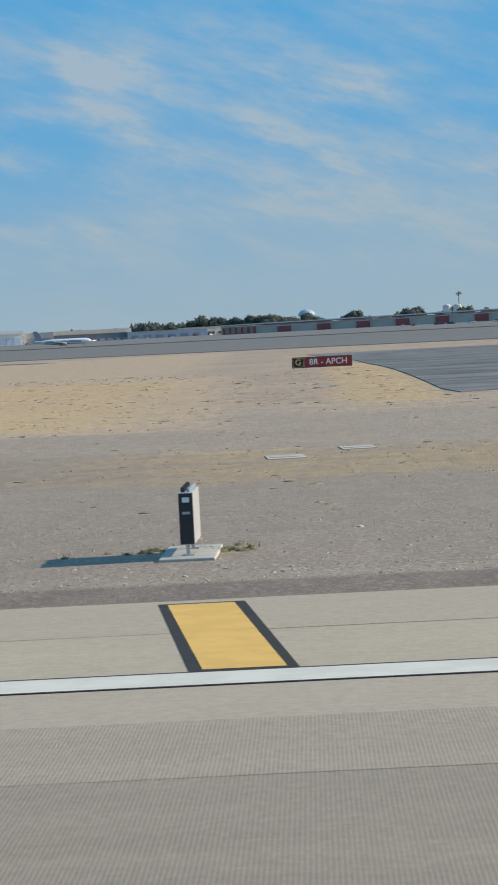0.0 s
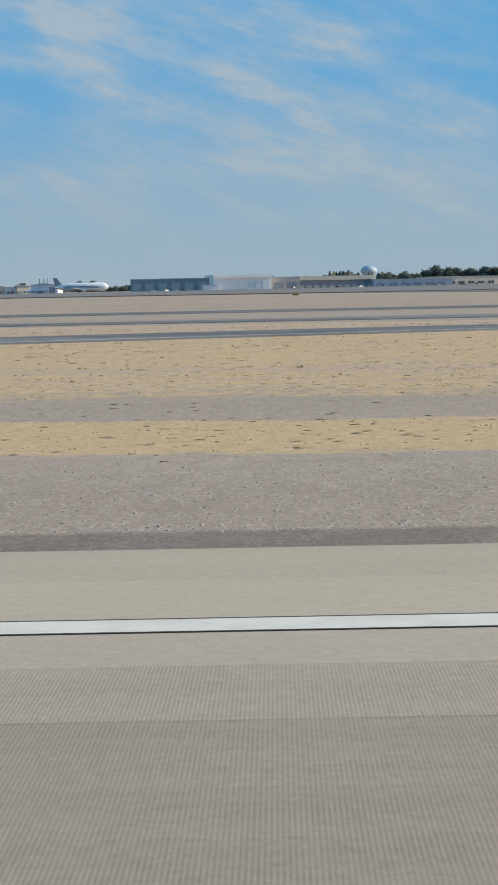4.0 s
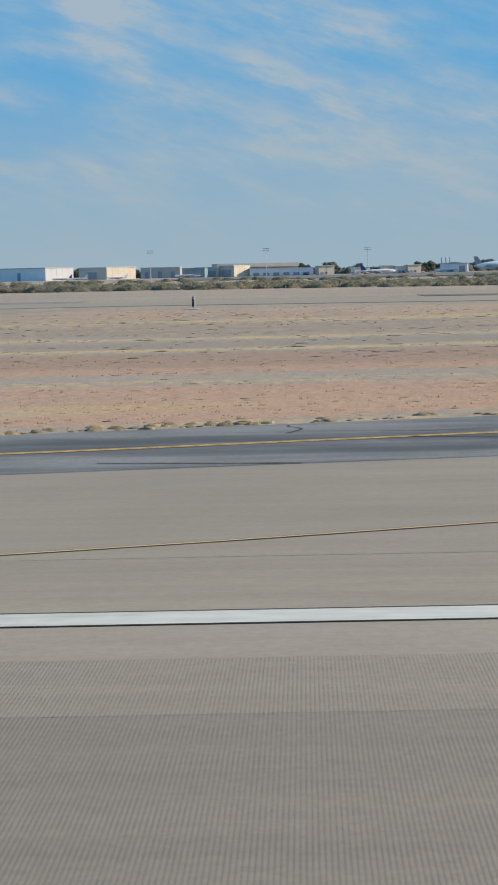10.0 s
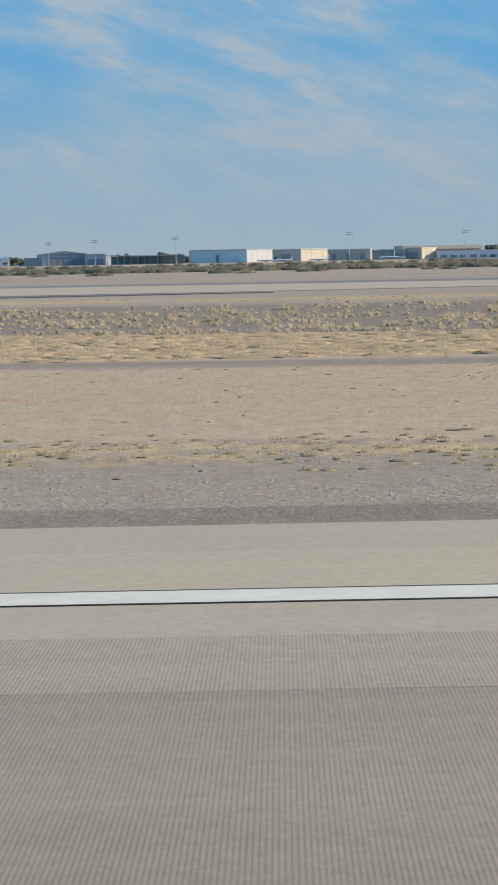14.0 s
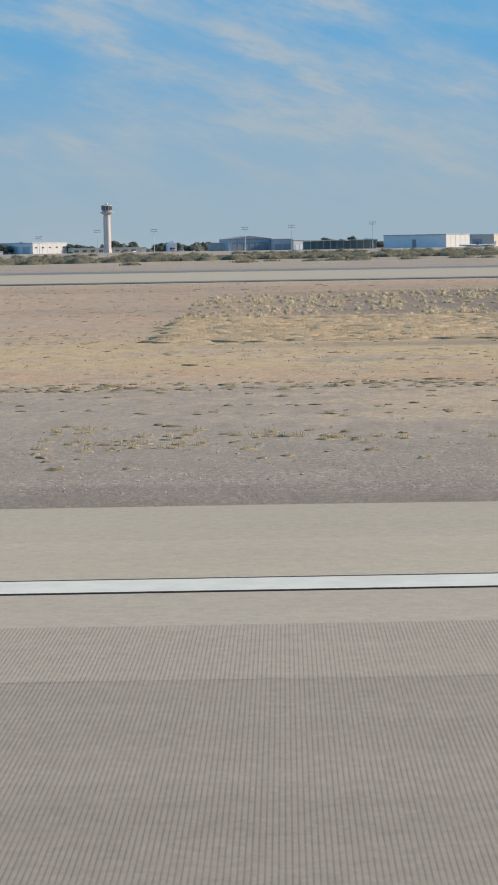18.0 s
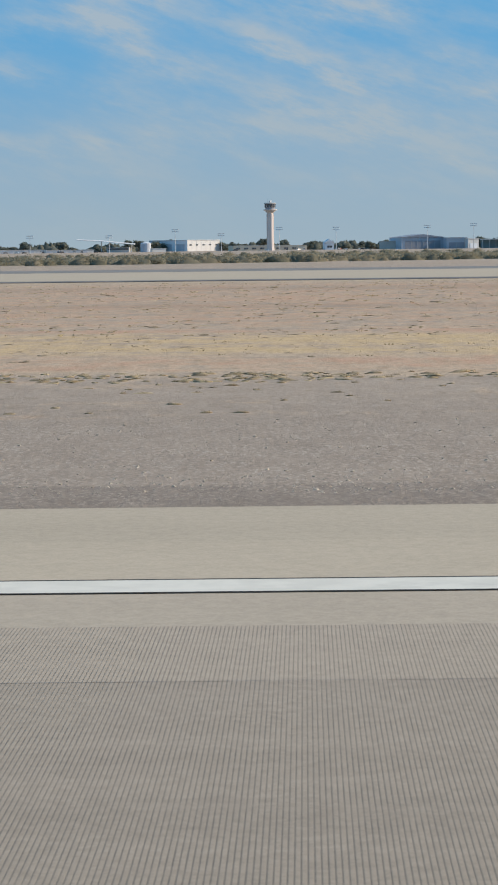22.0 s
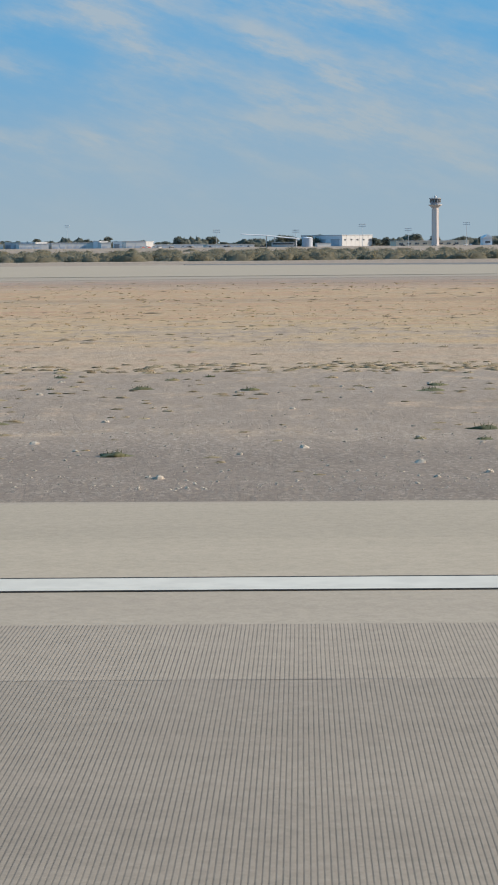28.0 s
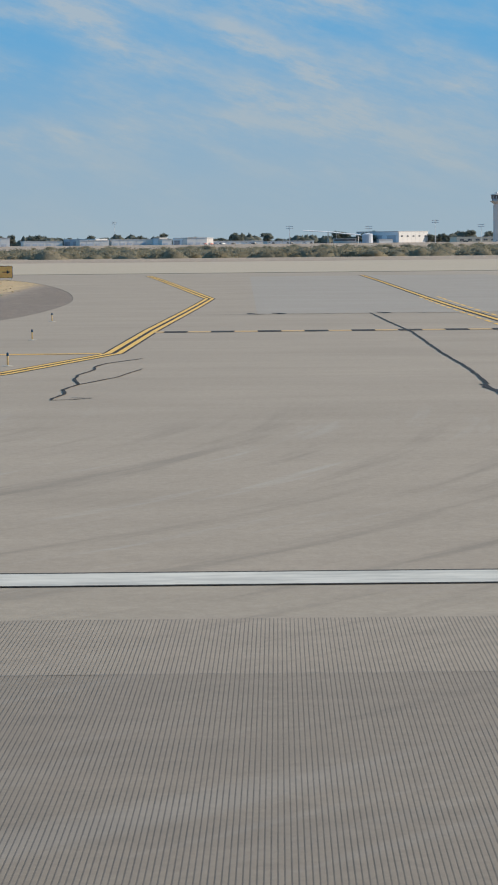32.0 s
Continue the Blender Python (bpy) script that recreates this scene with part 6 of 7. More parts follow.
def hall(x, y, left, right, top, wall_l, wall_r, label, roof=None, name="hangar", doors=0, windows=0, turn=45, door_mat=None, gable=0.0, share=0.62):
    """A flat-roofed hall with one corner towards the runway; left and right are the lengths of its two visible walls, top the level of its roof."""
    t = standing(name, x, y, label, "building", "airport buildings", turn)
    high = max(2.2, top - gable - ground_z(x, y) - 0.4)
    z0 = -1.0
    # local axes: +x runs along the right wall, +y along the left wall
    # many halls get separate sunlit and shaded wall colours: the light is painted
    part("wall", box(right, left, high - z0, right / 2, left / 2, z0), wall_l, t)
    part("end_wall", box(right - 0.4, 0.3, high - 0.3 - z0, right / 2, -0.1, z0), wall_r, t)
    part("roof", box(right + 0.8, left + 0.8, 0.4, right / 2, left / 2, high), roof or M_ROOF, t)
    if gable:
        bm = bmesh.new()
        a = [bm.verts.new((px, py, high + 0.4)) for px, py in ((-0.4, -0.4), (right + 0.4, -0.4), (right + 0.4, left + 0.4), (-0.4, left + 0.4))]
        b = [bm.verts.new((px, left / 2, high + 0.4 + gable)) for px in (0.2, right - 0.2)]
        for f in ((a[0], a[1], b[1], b[0]), (a[2], a[3], b[0], b[1]), (a[1], a[2], b[1]), (a[3], a[0], b[0])):
            bm.faces.new(f)
        part("gable_roof", bm, roof or M_ROOF, t)
    part("roof_trim", box(right + 1.0, left + 1.0, 0.18, right / 2, left / 2, high - 0.3), M_WALL_WHITE, t)
    if right > 12:
        ribbed(t, 0, right, 0, high - 0.4, -0.28, wall_r)
    for i in range(doors):
        w = left / doors
        d = part("door", box(0.25, w * share, high * 0.62, -0.1, w * (i + 0.5), 0), door_mat or M_WALL_DARK, t, "tall dark hangar door")
        part("door_rail", box(0.3, w * share * 1.2, 0.3, -0.2, w * (i + 0.5), high * 0.63), M_ROOF_DARK, d)
    for i in range(windows):
        w = right / windows
        win = part("window", box(w * 0.3, 0.2, high * 0.12, w * (i + 0.5), -0.3, high * 0.52), M_GLASS, t)
        part("sill", box(w * 0.34, 0.3, 0.12, w * (i + 0.5), -0.3, high * 0.5), M_WALL_WHITE, win)
    return t


def front_hall(x0, x1, y, top, face, label, name="hangar", deep=24.0, turn=8.0, roof=None, trim=None, fascia=0.0, fascia_mat=None, openings=(), gable=0.0):
    """A hall that turns its long front to the runway: openings are (from, to, low, high, material) along the front in metres."""
    t = standing(name, x0, y, label, "building", "airport buildings", turn)
    wide = (x1 - x0) / math.cos(radians(turn))
    high = max(1.6, top - gable - ground_z(x0, y))
    part("wall", box(wide, deep, high + 0.7, wide / 2, deep / 2, -1.0), face, t)
    if gable:
        bm = bmesh.new()
        a = [bm.verts.new((px, py, high - 0.3)) for px, py in ((-0.8, -1.2), (wide + 0.8, -1.2), (wide + 0.8, deep), (-0.8, deep))]
        b = [bm.verts.new((wide / 2, py, high + gable)) for py in (-1.2, deep)]
        for f in ((a[0], a[1], b[0]), (a[2], a[3], b[1]), (a[1], a[2], b[1], b[0]), (a[3], a[0], b[0], b[1])):
            bm.faces.new(f)
        part("gable_roof", bm, roof or M_ROOF, t)
    else:
        part("roof", box(wide + 1.0, deep + 1.0, 0.3, wide / 2, deep / 2, high - 0.3), roof or M_ROOF, t)
    if fascia:
        part("fascia", box(wide + 1.2, 2.4, fascia, wide / 2, -1.1, high - fascia), fascia_mat or M_WALL_WHITE, t)
    if trim:
        part("roof_trim", box(wide + 1.1, 0.3, 0.35, wide / 2, -0.7, high - 0.35), trim, t)
    for i, (a, b, lo, up, mat) in enumerate(openings):
        d = part("bay", box(b - a, 0.3, up - lo, (a + b) / 2, -0.1, lo), mat, t)
        if up > 2.5 and b - a > 3:
            for k in range(1, max(2, int((b - a) / 5))):
                part("bay_post", box(0.3, 0.2, up - lo, a + (b - a) * k / max(2, int((b - a) / 5)), -0.3, lo), M_ROOF_DARK, d)
    ribbed(t, 0, wide, 0, high - 0.5, -0.08, face, 7.0)
    return t


def posts(x0, x1, y, high, n, turn, material, label, roof_label):
    """A long flat canopy on posts with dark stalls behind."""
    t = standing("hangar_canopy", x0, y, label, "building", "airport buildings", turn)
    wide = (x1 - x0) / math.cos(radians(turn))
    part("canopy_roof", box(wide + 1, 14, 0.6, wide / 2, 6, high - 0.6), M_WALL_WHITE, t, roof_label)
    part("back_wall", box(wide, 0.4, high, wide / 2, 12.0, -0.8), material, t)
    for i in range(n):
        part("post", box(0.35, 0.35, high + 0.2, 0.3 + (wide - 0.6) * i / (n - 1), 0, -0.8), M_WALL_WHITE, t)
    return t


# from east to west
front_hall(-92, -20, 2080, 8.6, M_WALL_BUFF, "buff low building behind the apron", "terminal_building", turn=14, openings=[(4 + i * 9.5, 10 + i * 9.5, 1.2, 3.4, M_GLASS) for i in range(7)])
front_hall(-140, -69, 2040, 7.2, M_WALL_SLATE, "low blue grey service building with a pale roof", "service_building", turn=6, trim=M_WALL_WHITE, openings=[(3 + i * 11, 10 + i * 11, 0, 3.2, M_WALL_DARK) for i in range(6)])
# this terminal's dark face is the canopy's shadow put into the wall colour
front_hall(-207.7, -138.4, 2040, 11.0, M_WALL_DARK, "buff terminal building with a deep fascia over a painted dark shade", "terminal_building", turn=12, fascia=3.6, fascia_mat=M_WALL_BUFF, openings=[(1 + i * 7, 5.5 + i * 7, 0, 2.4, M_WALL_BUFF) for i in range(10)])
front_hall(-233, -206, 2035, 10.8, M_WALL_BROWN, "brown hangar beside the white hall", turn=4, roof=M_ROOF_DARK, openings=((3, 12, 0, 5.5, M_WALL_DARK), (15, 24, 0, 5.5, M_WALL_DARK)))
front_hall(-282.2, -231.5, 2009, 13.4, M_WALL_BRIGHT, "large white hall with a shallow pale roof", turn=11, deep=46, roof=M_ROOF, fascia=2.6, fascia_mat=M_WALL_BRIGHT, openings=((31, 50, 0, 6.8, M_WALL_BLUE),))
front_hall(-291, -278, 2000, 5.0, M_WALL_BLUE, "small grey lean-to before the white hall", "service_building", deep=8, turn=11, trim=M_WALL_WHITE)
hall(-286, 2030, 105, 3, 11.4, M_WALL_DARK, M_WALL_BROWN, "very long dark brown hangar", M_ROOF_DARK, doors=6, door_mat=M_WALL_BROWN)
front_hall(-438, -414.9, 1960, 9.0, M_WALL_BLUE, "grey blue maintenance hangar behind the airliner", turn=-6, roof=M_ROOF_DARK, gable=1.2, openings=((16, 21, 0, 5.5, M_WALL_DARK),))
for px in (-434, -430.3, -426.8):
    st = standing("vent_stack", px, 2000, "slim dark vent stack behind the hangar", "stack", "vent stacks")
    part("pipe", lathe([(0.45, -1), (0.4, 12.6)], 8), M_WALL_DARK, st)
    part("cap", lathe([(0.55, 12.5), (0.55, 12.9), (0.2, 13.1)], 8), M_WALL_DARK, st)
for a, b, tp, mat in ((-482, -472, 7.4, M_WALL_BUFF), (-471, -461, 6.6, M_WALL_WHITE), (-460, -448, 7.6, M_WALL_BUFF), (-508, -494, 6.4, M_WALL_WHITE), (-540, -526, 8.4, M_WALL_BUFF)):
    front_hall(a, b, 2060, tp, mat, "small pale service building among trees", "service_building", deep=10, turn=18, trim=M_ROOF, openings=((2, 4.5, 0, 2.6, M_WALL_DARK), (6, 8, 1, 2.4, M_GLASS)))
front_hall(-602, -545, 2060, 7.2, M_WALL_BLUE, "low grey blue building with a pale roof edge", "office_building", turn=3, trim=M_WALL_WHITE, openings=[(3 + i * 9, 8.5 + i * 9, 0.4, 3.0, M_WALL_DARK) for i in range(6)])
front_hall(-631.4, -558.4, 2085, 11.9, M_WALL_BROWN, "long cream and brown terminal with a high pale fascia", "terminal_building", turn=15, fascia=3.3, fascia_mat=M_WALL_BUFF, openings=((30, 66, 5.6, 7.4, M_DOOR_RED),))
# brown paints the shade side, buff the sun side
hall(-616.5, 2055, 19, 20, 10.2, M_WALL_BROWN, M_WALL_BUFF, "hall with a shaded brown wall and a sunlit buff end", doors=1)
front_hall(-665, -642, 2040, 8.6, M_WALL_TEAL, "dark teal hall between brown hangars", turn=-5, roof=M_WALL_TEAL, trim=M_WALL_SLATE, openings=((2, 9, 0, 4.4, M_WALL_DARK), (11, 20, 0, 4.4, M_WALL_DARK)))
hall(-631, 2065, 30, 2, 9.2, M_WALL_BROWN, M_WALL_BROWN, "low brown hangar beside the terminal", M_ROOF, doors=2)
hall(-664, 2030, 52, 3, 9.9, M_WALL_BROWN, M_WALL_BROWN, "long low brown hangar", M_ROOF, doors=3, share=0.3)
# shade and sun are put into the two wall colours of these hangars
hall(-726.0, 1990, 37, 34, 10.8, M_WALL_BROWN, M_WALL_BUFF, "hangar with a shaded brown wall and a sunlit tan end", doors=1, share=0.3)
hall(-772.8, 1926, 70, 31, 11.2, M_WALL_BLUE, M_WALL_WHITE, "large hangar with a shaded blue grey wall and a sunlit white end", M_ROOF_DARK, doors=1, share=0.06)
posts(-891, -827, 1990, 8.0, 12, 2, M_WALL_TEAL, "long low open canopy with a white roof", "long white canopy roof")
front_hall(-917.5, -899, 2050, 10.0, M_WALL_SLATE, "slate blue annex of the dark hangar with a white roof edge", "hangar_annex", turn=4, trim=M_WALL_WHITE, openings=((2, 16, 0, 5.5, M_WALL_DARK),))
front_hall(-898.8, -889, 2045, 8.8, M_WALL_WHITE, "small white hall with tall doors", "service_building", turn=24, openings=((2, 5, 0, 4.5, M_WALL_BLUE), (6, 9, 0, 4.5, M_WALL_BLUE)))
# the dark panel stands in for the shade inside the open front
front_hall(-957, -918, 2065, 13.2, M_WALL_SLATE, "gabled slate hangar with a wide dark panel for its open front", deep=40, turn=13, roof=M_WALL_DARK, gable=2.4, openings=((3.5, 36.5, 0, 7.4, M_WALL_DARK),))
front_hall(-976, -960, 2085, 7.6, M_WALL_BROWN, "brown box hall beside the dark hangar", "warehouse", deep=14, turn=-4)
front_hall(-1021, -1012, 2300, 10.4, M_WALL_BLUE, "small blue gabled house among trees", "office_building", deep=12, turn=10, roof=M_WALL_BLUE, gable=3.0, openings=((2, 7, 2, 4, M_GLASS),))
front_hall(-1112, -1040, 2230, 5.0, M_WALL_BUFF, "low tan building at the foot of the tower", "office_building", turn=12, openings=[(3 + i * 8, 7 + i * 8, 1.2, 2.8, M_GLASS) for i in range(8)])
# blue paints this building's shaded wall, white its sunlit one
hall(-1161.3, 2346, 58, 46, 11.6, M_WALL_BLUE, M_WALL_WHITE, "cargo building with a shaded blue wall and a sunlit white wall", doors=3, windows=5, name="cargo_building", door_mat=M_WALL_SLATE)
front_hall(-1189, -1176, 2200, 3.4, M_WALL_WHITE, "small white kiosk beside the canopy", "service_building", deep=6, turn=20)
# low white sheds west of the canopy
for a, b, yy, tp in ((-1478.8, -1451, 2230, 5.3), (-1448, -1408, 2240, 5.9), (-1398.4, -1389, 2225, 5.8), (-1556, -1547, 2230, 8.6), (-1535, -1498, 2250, 5.0), (-1374, -1355, 2225, 7.0), (-1349.5, -1300, 2260, 3.4), (-1296, -1250, 2250, 2.9), (-1620, -1580, 2240, 5.6)):
    front_hall(a, b, yy, tp, M_WALL_WHITE, "low white shed at the edge of the airfield", "warehouse", deep=16, turn=17, openings=[(2 + i * 7, 6 + i * 7, 0, 2.2, M_WALL_SLATE) for i in range(max(1, int((b - a - 4) / 7)))])
# these sheds carry painted shade on the left wall, painted sun on the right
hall(-1463.5, 2235, 48, 15, 6.6, M_WALL_SLATE, M_WALL_WHITE, "low shed with a shaded blue wall and a sunlit white end", name="warehouse", doors=4)
hall(-1372, 2235, 24, 32, 6.7, M_WALL_BLUE, M_WALL_WHITE, "low pale shed with a shaded blue grey wall and a sunlit white end", name="warehouse", doors=2)
hall(-1402, 2245, 9, 11, 7.2, M_WALL_BLUE, M_WALL_WHITE, "tall white box among sheds", name="service_building")
fuel = standing("fuel_tank", -1198, 2250, "grey blue upright fuel tank", "tank")
part("shell", lathe([(5.2, -1), (5.2, 8.4)], 20), M_WALL_SLATE, fuel)
part("lid", lathe([(5.3, 8.4), (4.0, 9.0), (0.8, 9.4)], 20), M_WALL_BLUE, fuel)


def arcade_hangars():
    x0, y0, length = -37.0, 1450.0, 260.0
    t = thing("hangar_row", pose(x0 - 3, y0, ground_z(60, y0) + 0.2, 0, -0.6, -1.0), "long row of low hangars with dark red doors", "building", "airport buildings")
    part("wall", box(length, 30, 6.6, length / 2, 16, -2), M_WALL_TAN, t)
    part("roof", box(length + 1, 32, 0.5, length / 2, 16, 5.2), M_ROOF, t)
    part("roof_edge", box(length + 1.4, 0.5, 0.7, length / 2, -0.4, 5.3), M_WALL_WHITE, t, "white roof edge")
    part("red_band", box(length + 1.2, 0.4, 0.35, length / 2, -0.3, 4.9), M_DOOR_RED, t)
    for i in range(6):
        part("column", box(1.5, 1.6, 5.0, 1.6 + i * 3.9, -0.5, -1), M_DOOR_RED, t, "dark column")
    for i in range(9):
        d = part("hangar_door", box(8.5, 0.4, 4.4, 40 + i * 25.0, -0.25, -1), M_DOOR_RED, t, "dark red hangar door")
        part("door_track", box(17, 0.5, 0.3, 42 + i * 25.0, -0.35, 3.5), M_ROOF, d)
    return t


arcade_hangars()


def control_tower():
    t = standing("control_tower", -1075.4, 2210, "tall pale concrete control tower with a dark glass cab", "control tower", turn=20)
    part("shaft", lathe([(4.4, -1), (3.7, 4), (3.3, 20), (3.25, 36.4)], 8), M_TOWER, t, "pale concrete shaft")
    for i in range(4):
        part("pilaster", box(1.0, 0.9, 35, 3.1 * math.cos(i * math.pi / 2), 3.1 * math.sin(i * math.pi / 2), 0), M_TOWER, t)
    part("gallery", lathe([(3.4, 36.2), (5.2, 38.0), (6.6, 38.6), (6.6, 39.3), (5.0, 39.4)], 16), M_WALL_BROWN, t, "brown gallery ring")
    part("lower_cab", lathe([(4.4, 39.3), (4.9, 41.2)], 12), M_WALL_DARK, t)
    cab = part("cab_glass", lathe([(4.9, 41.2), (5.6, 44.6)], 12), M_GLASS, t, "dark outward leaning glass")
    for i in range(12):
        a = 2 * math.pi * i / 12
        part("mullion", box(0.25, 0.25, 3.4, 5.3 * math.cos(a), 5.3 * math.sin(a), 41.2), M_WALL_WHITE, cab)
    part("cab_roof", lathe([(5.8, 44.6), (6.0, 45.1), (5.0, 45.7), (1.5, 46.0)], 12), M_ROOF_DARK, t)
    part("radome", lathe([(1.1, 46.0), (1.3, 46.8), (0.9, 47.6), (0.2, 47.9)], 10), M_WALL_WHITE, t, smooth=True)
    for x in (-2.2, 2.0):
        part("antenna", lathe([(0.09, 45.6), (0.05, 49.5)], 6, x, 0.8), M_STEEL, t)
    return t


control_tower()


def wing_canopy():
    t = standing("wing_canopy", -1236, 2205, "white wing shaped canopy roof on slim columns", "building", "airport buildings")
    bm = bmesh.new()
    prof = [(-26, 12.6), (-2, 11.2), (14, 9.4), (30, 7.8), (30, 7.4), (14, 9.0), (-2, 10.7), (-26, 12.2)]
    rows = [[bm.verts.new((x, y, z + rise)) for x, z in prof] for y, rise in ((-9, -0.3), (12, 0.5))]
    k = len(prof)
    for i in range(k):
        bm.faces.new((rows[0][i], rows[0][(i + 1) % k], rows[1][(i + 1) % k], rows[1][i]))
    bm.faces.new(rows[0])
    bm.faces.new(rows[1][::-1])
    bmesh.ops.recalc_face_normals(bm, faces=bm.faces[:])
    part("canopy_roof", bm, M_WALL_WHITE, t, "sloping white roof")
    for x, h in ((-2, 10.5), (6, 9.5), (27, 7.2)):
        part("column", lathe([(0.5, -1), (0.4, h)], 8, x, 0), M_WALL_WHITE, t)
    part("kiosk", box(22, 12, 5.6, 14, 4, -1, 0.1), M_WALL_WHITE, t, "white kiosk under the canopy")
    part("window_band", box(20, 0.4, 1.4, 14, -2.2, 2.4), M_GLASS, t, "dark window band")


wing_canopy()


def water_tank():
    t = thing("water_tank", pose(60, 6000, 0), "pale blue round water tank on a column", "water tank")
    part("tank", lathe([(2, 20), (14, 26), (22, 34), (22, 40), (14, 48), (2, 51)], 20), M_TANK, t, "pale blue tank", True)
    part("column", lathe([(5, -2), (3.5, 8), (3, 24)], 12), M_TANK, t)


water_tank()
for x in (144, 153):
    silo = standing("storage_tank", x, 2020, "white cylindrical storage tank with a domed top", "tank", "storage tanks")
    part("shell", lathe([(3.9, -2), (3.9, 14.0)], 18), M_WALL_WHITE, silo, smooth=False)
    part("dome", lathe([(3.9, 14.0), (3.0, 15.4), (1.2, 16.2)], 18), M_WALL_WHITE, silo, smooth=True)


def mast(x, y, high):
    t = standing("flood_mast", x, y, "tall steel mast with a crossarm of floodlights", "light mast", "apron light masts")
    part("pole", lathe([(0.32, -1), (0.2, high * 0.6), (0.13, high)], 8), M_MAST, t)
    arm = part("crossarm", box(5.4, 0.25, 0.25, 0, 0, high - 0.5), M_MAST, t)
    part("crossarm", box(5.4, 0.25, 0.25, 0, 0, high - 2.2), M_MAST, t)
    for s in (-2.4, -0.9, 0.9, 2.4):
        for dz in (-0.9, -2.6):
            part("floodlight", box(0.9, 0.6, 0.7, s, -0.2, high + dz, 0.08), M_MAST, arm)
    return t


for x, h in ((-685.2, 24), (-586.5, 24), (-832.9, 23), (-901.8, 21.5), (-500.3, 23.3), (-1155.4, 19.5), (-1066.9, 20.2), (-1018.6, 19.9), (-941.2, 20.4), (-1279.2, 15.6), (-1116.4, 15.6), (-1211.8, 15)):
    mast(x, 1950, h)
mast(-1470, 2650, 26.5)


def tree(seed, high, wide):
    r = np.random.default_rng(seed)
    t = thing("shade_tree", Matrix(), "dark green rounded shade tree behind the buildings", "tree", "skyline trees")
    bm = lathe([(0.42, -1), (0.3, high * 0.3), (0.16, high * 0.6)], 7)
    for i in range(5):
        a = i * 1.26 + r.uniform(-0.3, 0.3)
        d = Vector((math.cos(a) * wide * 0.5, math.sin(a) * wide * 0.5, high * r.uniform(0.25, 0.45)))
        s = Vector((0, 0, high * r.uniform(0.28, 0.42)))
        q = [s + Vector((0.12, 0, 0)), s + Vector((-0.06, 0.1, 0)), s + Vector((-0.06, -0.1, 0)), s + d]
        v = [bm.verts.new(p) for p in q]
        for f in ((0, 1, 3), (1, 2, 3), (2, 0, 3)):
            bm.faces.new([v[j] for j in f])
    part("trunk", bm, M_BARK, t)
    lobes = [(r.uniform(-0.75, 0.75) * wide, r.uniform(-0.6, 0.6) * wide, high * r.uniform(0.3, 0.74), wide * r.uniform(0.36, 0.56)) for _ in range(13)]
    vs = []
    for lx, ly, lz, lr in lobes:
        n = 130
        d = r.normal(0, 1, (n, 3))
        d /= np.linalg.norm(d, axis=1)[:, None]
        c = np.array((lx, ly, lz)) + d * lr * (r.uniform(0.15, 1, (n, 1)) ** 0.4) * np.array((1, 1, 0.8))
        vs.append((c[:, None] + r.normal(0, 0.3, (n, 3, 3))).reshape(-1, 3))
    v = np.concatenate(vs)
    v[:, 2] = np.clip(v[:, 2], high * 0.02, high * 1.05)
    faces = np.arange(len(v)).reshape(-1, 3).tolist()
    corners = v.tolist()
    for lx, ly, lz, lr in lobes:
        # the dense inside of each limb's foliage
        base = len(corners)
        for up, q in ((-0.62, 0.35), (-0.2, 0.78), (0.3, 0.72), (0.66, 0.3)):
            for i in range(7):
                a = i * 2 * math.pi / 7 + up
                k = q * r.uniform(0.75, 1.15)
                corners.append((lx + lr * k * math.cos(a), ly + lr * k * math.sin(a), max(0.1, lz + lr * 0.8 * (up + r.uniform(-0.1, 0.1)))))
        for g in range(3):
            for i in range(7):
                j = (i + 1) % 7
                faces.append((base + g * 7 + i, base + g * 7 + j, base + g * 7 + 7 + j, base + g * 7 + 7 + i))
        faces.append(tuple(base + 21 + i for i in range(7)))
    sheet_mesh("crown", corners, faces, M_LEAF, t)
    return t


kinds = [tree(11, 8.5, 5.4), tree(12, 11.0, 6.0), tree(13, 7.0, 6.4), tree(14, 13.5, 5.0), tree(15, 6.0, 7.0)]
rt = random.Random(8)
x = 300.0
spots = []
while x > -1640:
    x -= rt.uniform(4, 9.5) * (1.0 if noise.noise((x * 0.02, 8.3, 0.0)) > -0.05 else 3.4)
    spots.append((x, 2390 + rt.uniform(-50, 60), rt.choice((0, 0, 0, 2, 2, 4, 4, 1)) if rt.random() < 0.94 else 3))
for _ in range(34):
    spots.append((rt.uniform(-30, 300), 1560 + rt.uniform(-20, 60), rt.choice((0, 1, 1, 2, 3))))
for x, y, k in spots:
    m = pose(x, y, ground_z(x, y) - 0.3, 0, 0, rt.uniform(0, 360)) @ Matrix.Scale(rt.uniform(0.8, 1.25), 4)
    if not any(kinds[k].matrix_world.translation):
        kinds[k].matrix_world = m
        kinds[k].matrix_basis = m
    else:
        copy_thing(kinds[k], m)
# tall trees behind the terminal
for x, k, size in ((-121, 0, 1.35), (-113, 2, 1.6), (-104, 0, 1.4), (-96, 4, 1.9), (-84, 1, 1.4), (-76, 1, 1.55), (-69, 0, 1.9), (-61, 1, 1.6), (-54, 2, 2.0), (-45, 1, 1.35), (-37, 0, 1.6), (-28, 1, 1.6), (-21, 3, 1.5), (-13, 1, 1.5), (-4, 0, 1.7), (6, 2, 2.0)):
    copy_thing(kinds[k], pose(x, 2135 + 3 * (k - 2), ground_z(x, 2135) - 0.3, 0, 0, 40 * k + x) @ Matrix.Scale(size, 4))


